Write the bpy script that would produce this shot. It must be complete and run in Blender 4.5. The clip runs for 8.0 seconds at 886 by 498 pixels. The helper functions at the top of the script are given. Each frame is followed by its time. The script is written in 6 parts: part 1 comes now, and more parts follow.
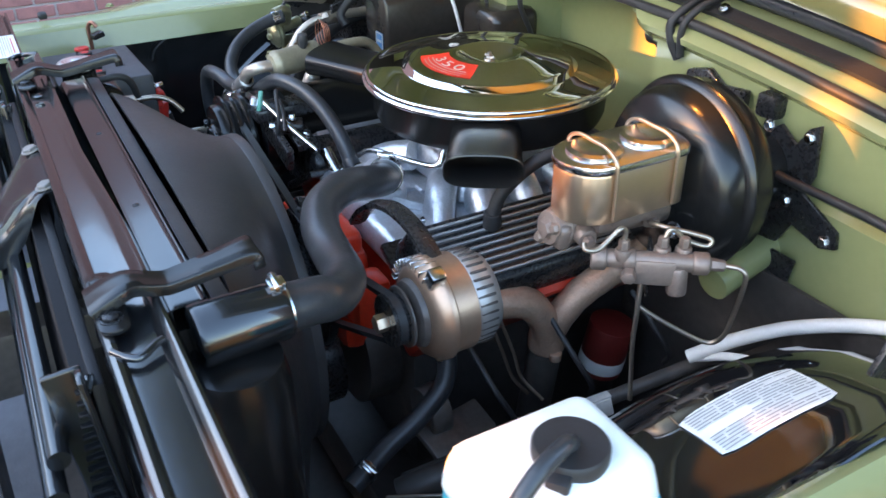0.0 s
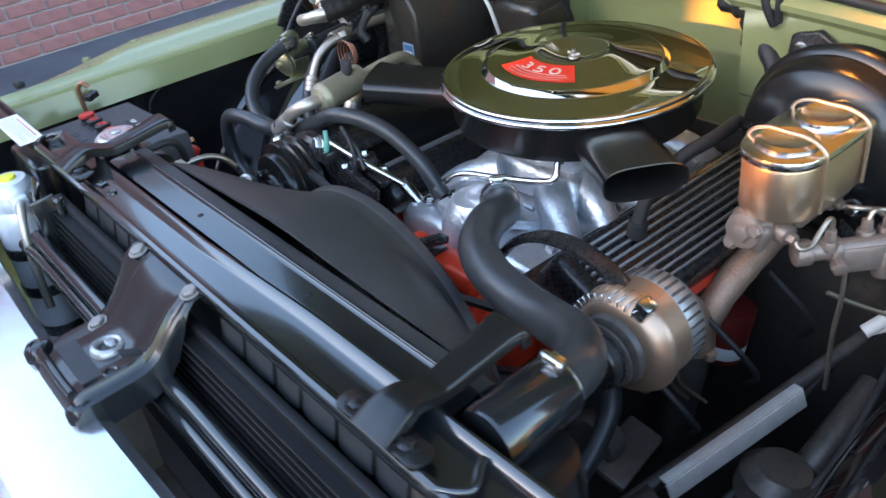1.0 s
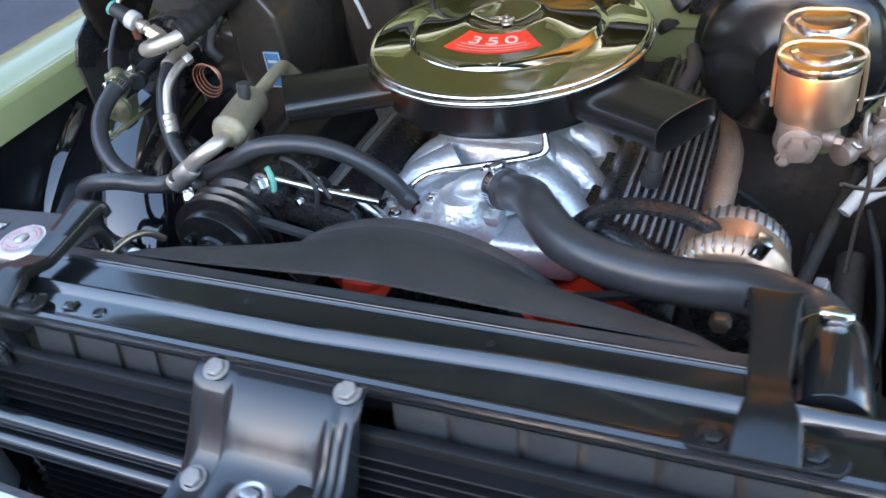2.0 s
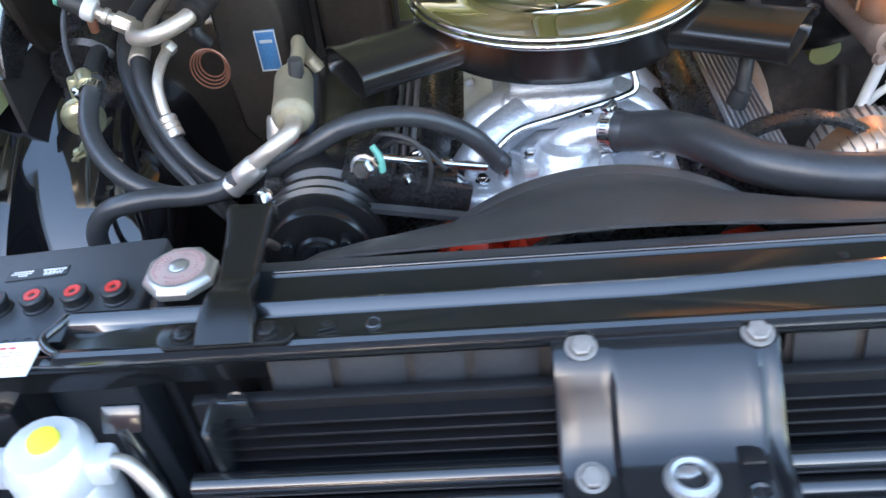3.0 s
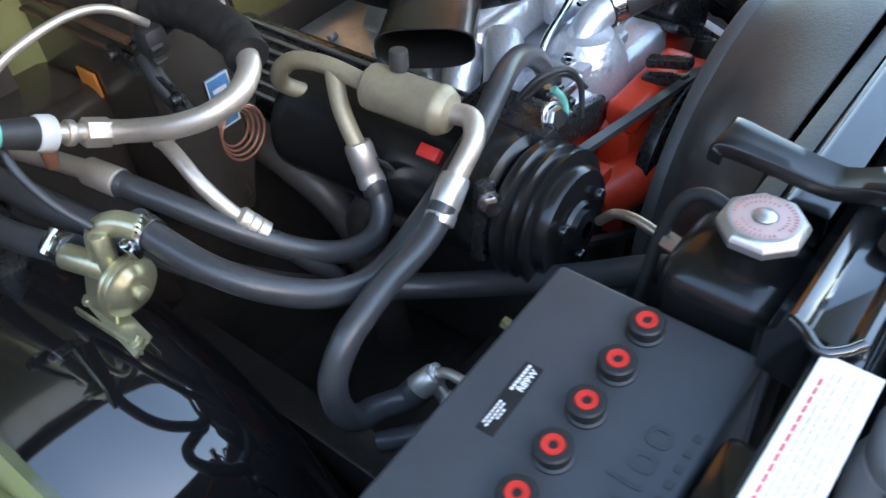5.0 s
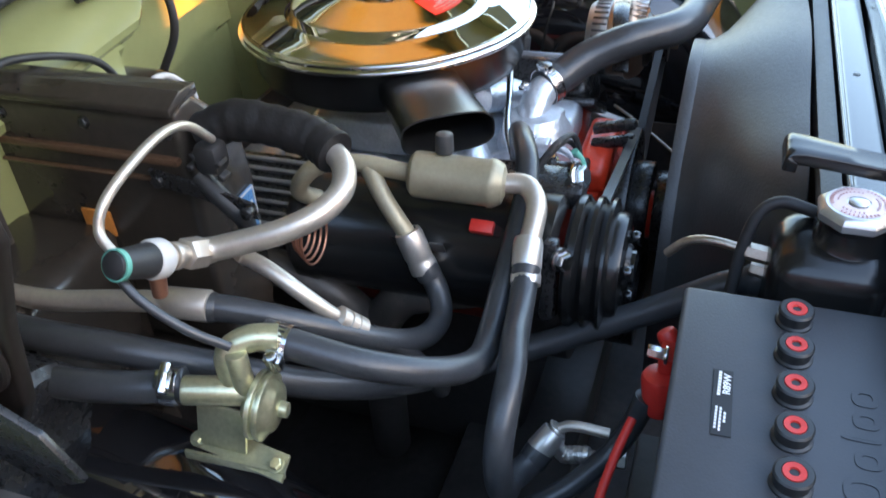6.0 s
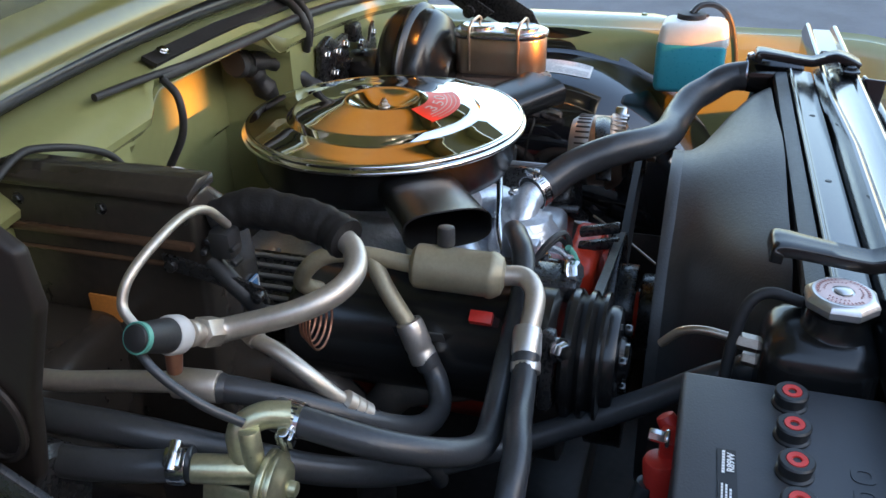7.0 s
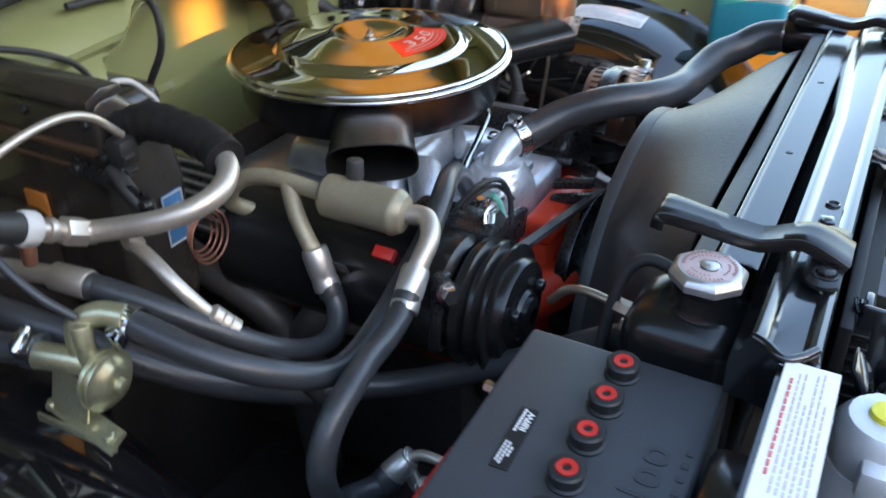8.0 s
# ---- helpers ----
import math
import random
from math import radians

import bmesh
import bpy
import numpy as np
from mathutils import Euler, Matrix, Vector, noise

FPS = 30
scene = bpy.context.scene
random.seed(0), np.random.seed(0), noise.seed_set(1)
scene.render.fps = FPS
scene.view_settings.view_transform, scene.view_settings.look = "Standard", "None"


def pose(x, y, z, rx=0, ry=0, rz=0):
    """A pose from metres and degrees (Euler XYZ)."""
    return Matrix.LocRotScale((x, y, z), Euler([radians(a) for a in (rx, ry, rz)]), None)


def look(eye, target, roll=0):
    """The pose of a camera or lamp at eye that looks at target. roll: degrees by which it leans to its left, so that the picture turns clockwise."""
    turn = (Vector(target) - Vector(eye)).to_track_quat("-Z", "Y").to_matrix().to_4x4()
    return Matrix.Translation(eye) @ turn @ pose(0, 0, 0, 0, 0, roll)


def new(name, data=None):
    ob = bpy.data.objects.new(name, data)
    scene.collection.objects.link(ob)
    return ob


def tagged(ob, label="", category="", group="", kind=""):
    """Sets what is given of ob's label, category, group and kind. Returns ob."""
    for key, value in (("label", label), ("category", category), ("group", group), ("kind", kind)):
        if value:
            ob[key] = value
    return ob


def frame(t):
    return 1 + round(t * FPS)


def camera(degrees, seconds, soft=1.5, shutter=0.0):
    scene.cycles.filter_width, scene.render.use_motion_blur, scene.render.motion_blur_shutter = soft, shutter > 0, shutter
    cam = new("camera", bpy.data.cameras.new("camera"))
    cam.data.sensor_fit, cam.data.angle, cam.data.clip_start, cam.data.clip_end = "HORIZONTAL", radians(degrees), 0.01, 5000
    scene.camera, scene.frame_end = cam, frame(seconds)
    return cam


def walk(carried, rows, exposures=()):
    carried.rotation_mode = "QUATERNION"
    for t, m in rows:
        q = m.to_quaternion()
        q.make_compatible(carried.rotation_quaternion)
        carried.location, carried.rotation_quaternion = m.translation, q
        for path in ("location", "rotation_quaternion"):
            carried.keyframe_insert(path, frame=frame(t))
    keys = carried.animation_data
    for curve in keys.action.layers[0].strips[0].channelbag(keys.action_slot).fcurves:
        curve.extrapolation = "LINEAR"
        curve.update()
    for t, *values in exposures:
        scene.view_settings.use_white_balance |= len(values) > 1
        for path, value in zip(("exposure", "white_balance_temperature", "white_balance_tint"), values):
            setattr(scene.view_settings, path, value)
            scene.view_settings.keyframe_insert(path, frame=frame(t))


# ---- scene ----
# camera and its walk
cam = camera(56.02, 8.0, soft=1.5, shutter=0.3)
PATH = [
    (0, look((0.9617, -0.6040, 1.3549), (0.2068, -0.1905, 0.8459), -0.65)),
    (0.5, look((0.8799, -0.6955, 1.3661), (0.1578, -0.2359, 0.8490), -4.13)),
    (1, look((0.7168, -0.7760, 1.3838), (0.0371, -0.2774, 0.8458), -7.42)),
    (1.2, look((0.6525, -0.8093, 1.3799), (0.0291, -0.2510, 0.8325), -7.32)),
    (2.3, look((0.2161, -0.9356, 1.3985), (-0.0788, -0.2010, 0.7874), -10.24)),
    (2.5, look((0.1296, -0.9359, 1.3932), (-0.1107, -0.1877, 0.7747), -9.36)),
    (3, look((-0.0837, -0.9662, 1.3690), (-0.1537, -0.1982, 0.7323), -6.96)),
    (3.5, look((-0.2922, -0.9124, 1.3621), (-0.2478, -0.1467, 0.7204), -7.23)),
    (4, look((-0.4911, -0.8346, 1.3575), (-0.2660, -0.1089, 0.7074), -6.64)),
    (4.2, look((-0.5545, -0.8026, 1.3348), (-0.2292, -0.1151, 0.6855), -6.78)),
    (5.3, look((-0.7875, -0.5164, 1.3382), (-0.1871, -0.1027, 0.6539), -4.79)),
    (5.5, look((-0.8272, -0.4593, 1.3288), (-0.1700, -0.1050, 0.6635), -3.79)),
    (6, look((-0.8982, -0.3952, 1.3286), (-0.1431, -0.1054, 0.7405), -3.84)),
    (6.5, look((-0.9246, -0.3802, 1.3298), (-0.1027, -0.0978, 0.8351), -2.07)),
    (7, look((-0.9412, -0.3765, 1.3191), (-0.0996, -0.1048, 0.8524), -1.53)),
    (7.5, look((-0.9299, -0.4211, 1.3159), (-0.0902, -0.1562, 0.8418), -0.74)),
    (8, look((-0.8588, -0.5784, 1.3080), (-0.1126, -0.1635, 0.7873), -0.75)),
]
EXPOSURE = [(0.0, 3.60), (0.5, 3.47), (1.2, 3.50), (2.4, 3.82), (3.0, 3.88), (4.0, 3.70), (5.5, 3.80), (6.0, 3.74), (6.5, 3.16), (7.0, 3.0), (7.5, 3.0), (8.0, 3.25)]
walk(cam, PATH, [(t, e, 6930 + 250 * min(max((t - 4.5) / 1.0, 0), 1), 12) for t, e in EXPOSURE])

# world, sun, exposure
SUN_EL, SUN_AZ = radians(14), radians(194)      # azimuth of the sun, clockwise from +y
world = bpy.data.worlds.new("world")
scene.world = world
world.use_nodes = True
wn = world.node_tree
wn.nodes.clear()
sky = wn.nodes.new("ShaderNodeTexSky")
sky.sky_type = "NISHITA"
sky.sun_disc = False
sky.sun_elevation, sky.sun_rotation = SUN_EL, SUN_AZ
sky.air_density, sky.dust_density, sky.ozone_density = 1.0, 1.5, 2.0
bg = wn.nodes.new("ShaderNodeBackground")
bg.inputs["Strength"].default_value = 0.15
wo = wn.nodes.new("ShaderNodeOutputWorld")
wn.links.new(sky.outputs[0], bg.inputs[0])
wn.links.new(bg.outputs[0], wo.inputs[0])
sun = new("sun", bpy.data.lights.new("sun", "SUN"))
sun.data.energy, sun.data.angle, sun.data.color = 2.6, radians(0.5), (1.0, 0.34, 0.05)
to_sun = Vector((math.sin(SUN_AZ) * math.cos(SUN_EL), math.cos(SUN_AZ) * math.cos(SUN_EL), math.sin(SUN_EL)))
sun.matrix_world = look(to_sun * 20, (0, 0, 0))

# ---- materials ----
def material(name, colour, rough=0.5, metal=0.0, vary=0.15, scale=30.0, bump=0.0, bump_scale=200.0, second=None, second_at=0.6, rough_vary=0.1, coat=0.0, spec=0.5):
    m = bpy.data.materials.new(name)
    m.use_nodes = True
    t = m.node_tree
    b = t.nodes["Principled BSDF"]
    b.inputs["Metallic"].default_value = metal
    b.inputs["Coat Weight"].default_value = coat
    b.inputs["Coat Roughness"].default_value = 0.06
    b.inputs["Specular IOR Level"].default_value = spec
    co = t.nodes.new("ShaderNodeTexCoord")
    big = t.nodes.new("ShaderNodeTexNoise")
    big.inputs["Scale"].default_value = scale
    big.inputs["Detail"].default_value = 6
    fine = t.nodes.new("ShaderNodeTexNoise")
    fine.inputs["Scale"].default_value = scale * 9
    fine.inputs["Detail"].default_value = 4
    t.links.new(co.outputs["Object"], big.inputs["Vector"])
    t.links.new(co.outputs["Object"], fine.inputs["Vector"])
    both = t.nodes.new("ShaderNodeMix")
    both.inputs[0].default_value = 0.4
    t.links.new(big.outputs["Fac"], both.inputs[2])
    t.links.new(fine.outputs["Fac"], both.inputs[3])
    ramp = t.nodes.new("ShaderNodeValToRGB")
    c = Vector(colour)
    ramp.color_ramp.elements[0].position, ramp.color_ramp.elements[1].position = 0.3, 0.7
    ramp.color_ramp.elements[0].color = (*(c * (1 - vary)), 1)
    ramp.color_ramp.elements[1].color = (*(c * (1 + vary)), 1)
    t.links.new(both.outputs[0], ramp.inputs[0])
    out = ramp.outputs[0]
    if second:
        wear = t.nodes.new("ShaderNodeTexNoise")
        wear.inputs["Scale"].default_value = scale * 0.6
        wear.inputs["Detail"].default_value = 9
        wear.inputs["Roughness"].default_value = 0.7
        t.links.new(co.outputs["Object"], wear.inputs["Vector"])
        edge = t.nodes.new("ShaderNodeMapRange")
        edge.inputs[1].default_value, edge.inputs[2].default_value = second_at, second_at + 0.08
        t.links.new(wear.outputs["Fac"], edge.inputs[0])
        mix = t.nodes.new("ShaderNodeMix")
        mix.data_type = "RGBA"
        t.links.new(edge.outputs[0], mix.inputs[0])
        t.links.new(out, mix.inputs[6])
        mix.inputs[7].default_value = (*second, 1)
        out = mix.outputs[2]
    t.links.new(out, b.inputs["Base Color"])
    rr = t.nodes.new("ShaderNodeMapRange")
    rr.inputs[3].default_value, rr.inputs[4].default_value = max(0.0, rough - rough_vary), min(1.0, rough + rough_vary)
    t.links.new(fine.outputs["Fac"], rr.inputs[0])
    t.links.new(rr.outputs[0], b.inputs["Roughness"])
    if bump:
        grain = t.nodes.new("ShaderNodeTexNoise")
        grain.inputs["Scale"].default_value = bump_scale
        grain.inputs["Detail"].default_value = 5
        t.links.new(co.outputs["Object"], grain.inputs["Vector"])
        bp = t.nodes.new("ShaderNodeBump")
        bp.inputs["Strength"].default_value = bump
        bp.inputs["Distance"].default_value = 0.002
        t.links.new(grain.outputs["Fac"], bp.inputs["Height"])
        t.links.new(bp.outputs[0], b.inputs["Normal"])
    return m


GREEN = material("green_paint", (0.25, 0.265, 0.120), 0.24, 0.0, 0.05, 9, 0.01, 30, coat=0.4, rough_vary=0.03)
# body green darkened to stand in for shade under the hood
HOOD_SHADED_GREEN = material("shaded_green_paint", (0.145, 0.148, 0.055), 0.18, 0.0, 0.08, 9, 0.02, 14, coat=0.6, rough_vary=0.03)
# sky reflection on the black seal is put into its blue-grey colour
SEAL = material("sky_tinted_seal_rubber", (0.050, 0.055, 0.068), 0.30, 0, 0.2, 14, 0.05, 200, rough_vary=0.05)
# brown here stands in for orange glints along the case's ridges
CASE_GLINT_EDGE = material("glint_brown_edge", (0.085, 0.048, 0.030), 0.22, 0, 0.2, 20, 0.1, 120)
BLACK_GLOSS = material("gloss_black_paint", (0.010, 0.011, 0.012), 0.16, 0, 0.3, 14, 0.012, 40, rough_vary=0.04, second=(0.04, 0.038, 0.035), second_at=0.76, coat=0.25, spec=0.8)
BLACK_SATIN = material("satin_black_paint", (0.016, 0.016, 0.017), 0.28, 0, 0.3, 25, 0.08, 90, second=(0.05, 0.045, 0.04), second_at=0.84)
BLACK_ENAMEL = material("black_enamel", (0.010, 0.011, 0.012), 0.15, 0, 0.3, 14, 0.012, 40, rough_vary=0.04, second=(0.04, 0.038, 0.035), second_at=0.76, coat=0.55, spec=0.9)
BLACK_MIRROR = material("polished_black_paint", (0.008, 0.008, 0.009), 0.045, 0, 0.2, 8, rough_vary=0.02, coat=0.4, spec=0.8)
CONDENSER_BLACK = material("condenser_black", (0.007, 0.007, 0.008), 0.5, 0, 0.3, 30, spec=0.2)
BLACK_CLEAN = material("clean_satin_black", (0.010, 0.010, 0.010), 0.24, 0, 0.15, 12, rough_vary=0.04)
BLACK_PLASTIC = material("black_plastic", (0.042, 0.042, 0.043), 0.42, 0, 0.25, 20, 0.15, 350, second=(0.06, 0.055, 0.05), second_at=0.74)
RUBBER = material("hose_rubber", (0.035, 0.037, 0.040), 0.33, 0, 0.3, 22, 0.12, 260, second=(0.08, 0.078, 0.075), second_at=0.66)
RUBBER_DULL = material("dull_rubber", (0.020, 0.020, 0.021), 0.55, 0, 0.3, 30, 0.12, 260)
HINGE = material("dark_brown_steel", (0.014, 0.010, 0.008), 0.5, 0, 0.4, 14, 0.2, 90, second=(0.035, 0.022, 0.016), second_at=0.62, spec=0.35)
FOAM = material("crumbling_black_foam", (0.013, 0.012, 0.012), 0.6, 0, 0.4, 30, 0.4, 160, second=(0.03, 0.028, 0.026), second_at=0.62, spec=0.3)
UNDER = material("underbody_black", (0.052, 0.046, 0.042), 0.45, 0, 0.5, 9, 0.25, 60, second=(0.10, 0.082, 0.07), second_at=0.58)
CHROME = material("chrome", (0.80, 0.80, 0.78), 0.018, 1.0, 0.02, 10, rough_vary=0.015)
BRIGHT = material("bright_metal", (0.66, 0.67, 0.68), 0.22, 1.0, 0.12, 40, 0.05, 200)
COVER_FIN = material("worn_cast_fins", (0.36, 0.36, 0.37), 0.42, 0.7, 0.15, 30, 0.1, 200)
CAP_METAL = material("matt_cap_metal", (0.66, 0.64, 0.62), 0.34, 0.85, 0.06, 60, 0.05, 300, rough_vary=0.06)
ALUMINIUM = material("cast_aluminium_paint", (0.62, 0.65, 0.69), 0.34, 0.7, 0.22, 30, 0.55, 170, second=(0.22, 0.22, 0.22), second_at=0.66)
PIPE = material("dull_aluminium_pipe", (0.54, 0.48, 0.41), 0.42, 0.75, 0.15, 30, 0.12, 160, second=(0.30, 0.27, 0.22), second_at=0.66)
MUFFLER = material("olive_zinc", (0.33, 0.29, 0.20), 0.45, 0.35, 0.2, 26, 0.15, 200)
YELLOW_ZINC = material("yellow_zinc", (0.50, 0.48, 0.31), 0.33, 0.8, 0.25, 30, 0.1, 200, second=(0.25, 0.20, 0.10), second_at=0.65)
WARM_ZINC = material("gold_zinc", (0.60, 0.45, 0.32), 0.30, 0.9, 0.06, 12, 0.0, rough_vary=0.03)
BRONZE = material("bronze_cast", (0.54, 0.36, 0.25), 0.36, 0.8, 0.10, 20, 0.06, 200, rough_vary=0.05)
GREY_CAST = material("grey_cast_aluminium", (0.42, 0.40, 0.38), 0.40, 0.7, 0.12, 25, 0.1, 200)
CAST = material("tan_cast_iron", (0.42, 0.28, 0.20), 0.50, 0.45, 0.22, 30, 0.5, 240, second=(0.20, 0.14, 0.11), second_at=0.62)
WEATHERED = material("weathered_cast_iron", (0.27, 0.20, 0.165), 0.45, 0.5, 0.2, 30, 0.3, 200, second=(0.14, 0.10, 0.08), second_at=0.62)
GREY_WHITE = material("grey_white_plastic", (0.50, 0.49, 0.47), 0.45, 0, 0.06, 30)
STEEL = material("steel_tube", (0.45, 0.38, 0.31), 0.34, 0.9, 0.2, 40, 0.1, 200)
ORANGE = material("orange_red_engine_paint", (0.62, 0.045, 0.018), 0.36, 0, 0.2, 20, 0.25, 120, second=(0.14, 0.02, 0.012), second_at=0.68)
RED_DULL = material("dull_red_paint", (0.16, 0.018, 0.014), 0.45, 0, 0.2, 30)
RED = material("red_plastic", (0.55, 0.03, 0.022), 0.40, 0, 0.15, 40)
RED_DECAL = material("red_decal", (0.72, 0.045, 0.025), 0.32, 0, 0.06, 30)
CASE = material("battery_case", (0.044, 0.048, 0.054), 0.46, 0, 0.12, 16, 0.08, 500, second=(0.062, 0.066, 0.071), second_at=0.62)
CASE_DARK = material("battery_cap_black", (0.016, 0.017, 0.018), 0.42, 0, 0.2, 40)
WHITE_LABEL = material("white_label", (0.80, 0.80, 0.78), 0.42, 0, 0.04, 30)
GREY_PRINT = material("grey_print", (0.30, 0.30, 0.30), 0.5)
RED_PRINT = material("red_print", (0.62, 0.10, 0.09), 0.5)
BLACK_PRINT = material("black_print", (0.015, 0.015, 0.016), 0.4)
BLUE_LABEL = material("blue_label", (0.05, 0.16, 0.31), 0.3, 0, 0.25, 60)
WHITE_PLASTIC = material("milky_plastic", (0.74, 0.78, 0.74), 0.34, 0, 0.05, 20)
BLUE_FLUID = material("blue_fluid_behind_plastic", (0.03, 0.36, 0.46), 0.30, 0, 0.06, 20)
WHITE_LOOM = material("white_loom", (0.72, 0.70, 0.66), 0.5, 0, 0.08, 40)
COPPER = material("copper_tube", (0.45, 0.20, 0.13), 0.35, 0.8, 0.15, 40)
ORANGE_TAG = material("orange_tag", (0.55, 0.20, 0.04), 0.55, 0, 0.2, 40)
TEAL = material("green_sleeve", (0.10, 0.34, 0.27), 0.5)
CASE_GREY = material("heater_case_fibreglass", (0.034, 0.028, 0.023), 0.20, 0, 0.25, 14, 0.10, 60, second=(0.09, 0.075, 0.06), second_at=0.64)
FOIL = material("silver_paint", (0.61, 0.605, 0.615), 0.20, 0.9, 0.10, 8, 0.10, 18)
BRICK = material("brick", (0.34, 0.15, 0.13), 0.85, 0, 0.25, 14, 0.5, 90)
MORTAR = material("mortar", (0.50, 0.46, 0.44), 0.9, 0, 0.15, 14, 0.4, 120)
ASPHALT = material("asphalt", (0.085, 0.09, 0.10), 0.85, 0, 0.3, 3, 0.6, 120, second=(0.15, 0.15, 0.15), second_at=0.62)
SLEEVE = material("crimped_aluminium", (0.60, 0.57, 0.53), 0.34, 0.8, 0.1, 40, 0.08, 200)
LATCH = material("latch_grey_black", (0.013, 0.014, 0.016), 0.17, 0.0, 0.12, 9, 0.0, 80, rough_vary=0.03, spec=0.62)
SILVER_WORN = material("worn_bare_steel", (0.46, 0.46, 0.46), 0.35, 0.7, 0.25, 60, 0.2, 300)
GREASY = material("greasy_dark_steel", (0.09, 0.078, 0.070), 0.34, 0.2, 0.5, 14, 0.3, 90, second=(0.16, 0.12, 0.095), second_at=0.6)
SILVER = material("silver_bottle_paint", (0.66, 0.68, 0.70), 0.38, 0.4, 0.06, 20, 0.05, 120)
YELLOW = material("yellow_dot", (0.75, 0.68, 0.05), 0.4)
FIN = material("condenser_fin", (0.009, 0.009, 0.010), 0.5, 0.3, 0.3, 30)
PALE_STEEL = material("pale_galvanised_steel", (0.56, 0.54, 0.51), 0.45, 0.2, 0.2, 40, 0.15, 150, second=(0.25, 0.2, 0.16), second_at=0.66)
RUSTY_GREY = material("worn_grey_steel", (0.26, 0.24, 0.22), 0.5, 0.3, 0.25, 30, 0.2, 150, second=(0.10, 0.07, 0.05), second_at=0.6)
# near black, chosen for what the chrome lid reflects
DARK_REFLECTED = material("dark_for_reflection", (0.035, 0.031, 0.027), 0.7, 0, 0.3, 3, 0.3, 60)
RENDER = material("grey_render", (0.16, 0.155, 0.15), 0.85, 0, 0.1, 2, 0.3, 60)


# ---- mesh helpers ----
ORIGIN = {}


def thing(name, at, label, category, group="", kind=""):
    ob = new(name)
    ob.empty_display_size = 0.03
    ob.location = at
    ORIGIN[ob.name] = Vector(at)
    return tagged(ob, label, category, group, kind)


def part(name, bm, mat, parent, label="", sharp=38):
    """Links a bmesh, in world coordinates, as one mesh object under a thing or a part."""
    o = ORIGIN[parent.name]
    bm.transform(Matrix.Translation(-o))
    bmesh.ops.recalc_face_normals(bm, faces=bm.faces)
    me = bpy.data.meshes.new(name)
    bm.to_mesh(me)
    bm.free()
    me.materials.append(mat)
    me.shade_smooth()
    me.set_sharp_from_angle(angle=radians(sharp))
    ob = new(name, me)
    ob.parent = parent
    ORIGIN[ob.name] = o
    return tagged(ob, label)


def solo(name, bm, mat, label, category, kind="", group="", sharp=38):
    """A thing that is one mesh, its origin at the middle of its base."""
    xs = [v.co for v in bm.verts]
    at = Vector((sum(v.x for v in xs) / len(xs), sum(v.y for v in xs) / len(xs), min(v.z for v in xs)))
    bm.transform(Matrix.Translation(-at))
    bmesh.ops.recalc_face_normals(bm, faces=bm.faces)
    me = bpy.data.meshes.new(name)
    bm.to_mesh(me)
    bm.free()
    me.materials.append(mat)
    me.shade_smooth()
    me.set_sharp_from_angle(angle=radians(sharp))
    ob = new(name, me)
    ob.location = at
    ORIGIN[ob.name] = at
    return tagged(ob, label, category, group, kind)


def again(name, source, parent, m):
    """Another part on the mesh of a part that is there already, moved by m."""
    ob = new(name, source.data)
    ob.parent = parent
    ob.matrix_basis = m
    ORIGIN[ob.name] = ORIGIN[parent.name]
    return ob


def axis_pose(p, d):
    """A pose at p whose z points along d."""
    return Matrix.Translation(p) @ Vector(d).to_track_quat("Z", "Y").to_matrix().to_4x4()


def lathe(bm, prof, m=Matrix(), seg=40, squash=1.0):
    """A profile of (radius, height) turned about z, then put at m."""
    rings = []
    for r, h in prof:
        if r < 1e-6:
            rings.append([bm.verts.new(m @ Vector((0, 0, h)))])
        else:
            rings.append([bm.verts.new(m @ Vector((r * math.cos(a), squash * r * math.sin(a), h))) for a in (2 * math.pi * k / seg for k in range(seg))])
    for a, b in zip(rings, rings[1:]):
        for k in range(seg):
            l = (k + 1) % seg
            if len(a) > 1 and len(b) > 1:
                bm.faces.new((a[k], a[l], b[l], b[k]))
            elif len(b) > 1:
                bm.faces.new((a[0], b[l], b[k]))
            elif len(a) > 1:
                bm.faces.new((a[k], a[l], b[0]))
    return bm


def rod(bm, p, q, r, r2=None, seg=24, edge=0.0015):
    """A cylinder or cone from p to q with rounded edges and closed ends."""
    p, q = Vector(p), Vector(q)
    h = (q - p).length
    r2 = r if r2 is None else r2
    e = min(edge, r * 0.45, r2 * 0.45, h * 0.45)
    return lathe(bm, [(0, 0), (r - e, 0), (r - e * 0.3, e * 0.3), (r, e), (r2, h - e), (r2 - e * 0.3, h - e * 0.3), (r2 - e, h), (0, h)], axis_pose(p, q - p), seg)


def bolt(bm, p, d, r=0.007, h=0.006):
    """A hexagon head on a washer, standing on p along d."""
    m = axis_pose(p, d)
    lathe(bm, [(0, 0), (r * 1.45, 0), (r * 1.45, h * 0.25), (r * 1.1, h * 0.3)], m, 20)
    lathe(bm, [(r * 1.08, h * 0.25), (r * 1.08, h * 0.9), (r * 0.9, h * 1.1), (0, h * 1.1)], m, 6)
    return bm


def spline(pts, n=8):
    pts = [Vector(p) for p in pts]
    ext = [pts[0] * 2 - pts[1]] + pts + [pts[-1] * 2 - pts[-2]]
    out = []
    for a, b, c, d in zip(ext, ext[1:], ext[2:], ext[3:]):
        for k in range(n):
            t = k / n
            out.append(0.5 * (2 * b + (c - a) * t + (2 * a - 5 * b + 4 * c - d) * t * t + (3 * b - a - 3 * c + d) * t ** 3))
    return out + [pts[-1]]


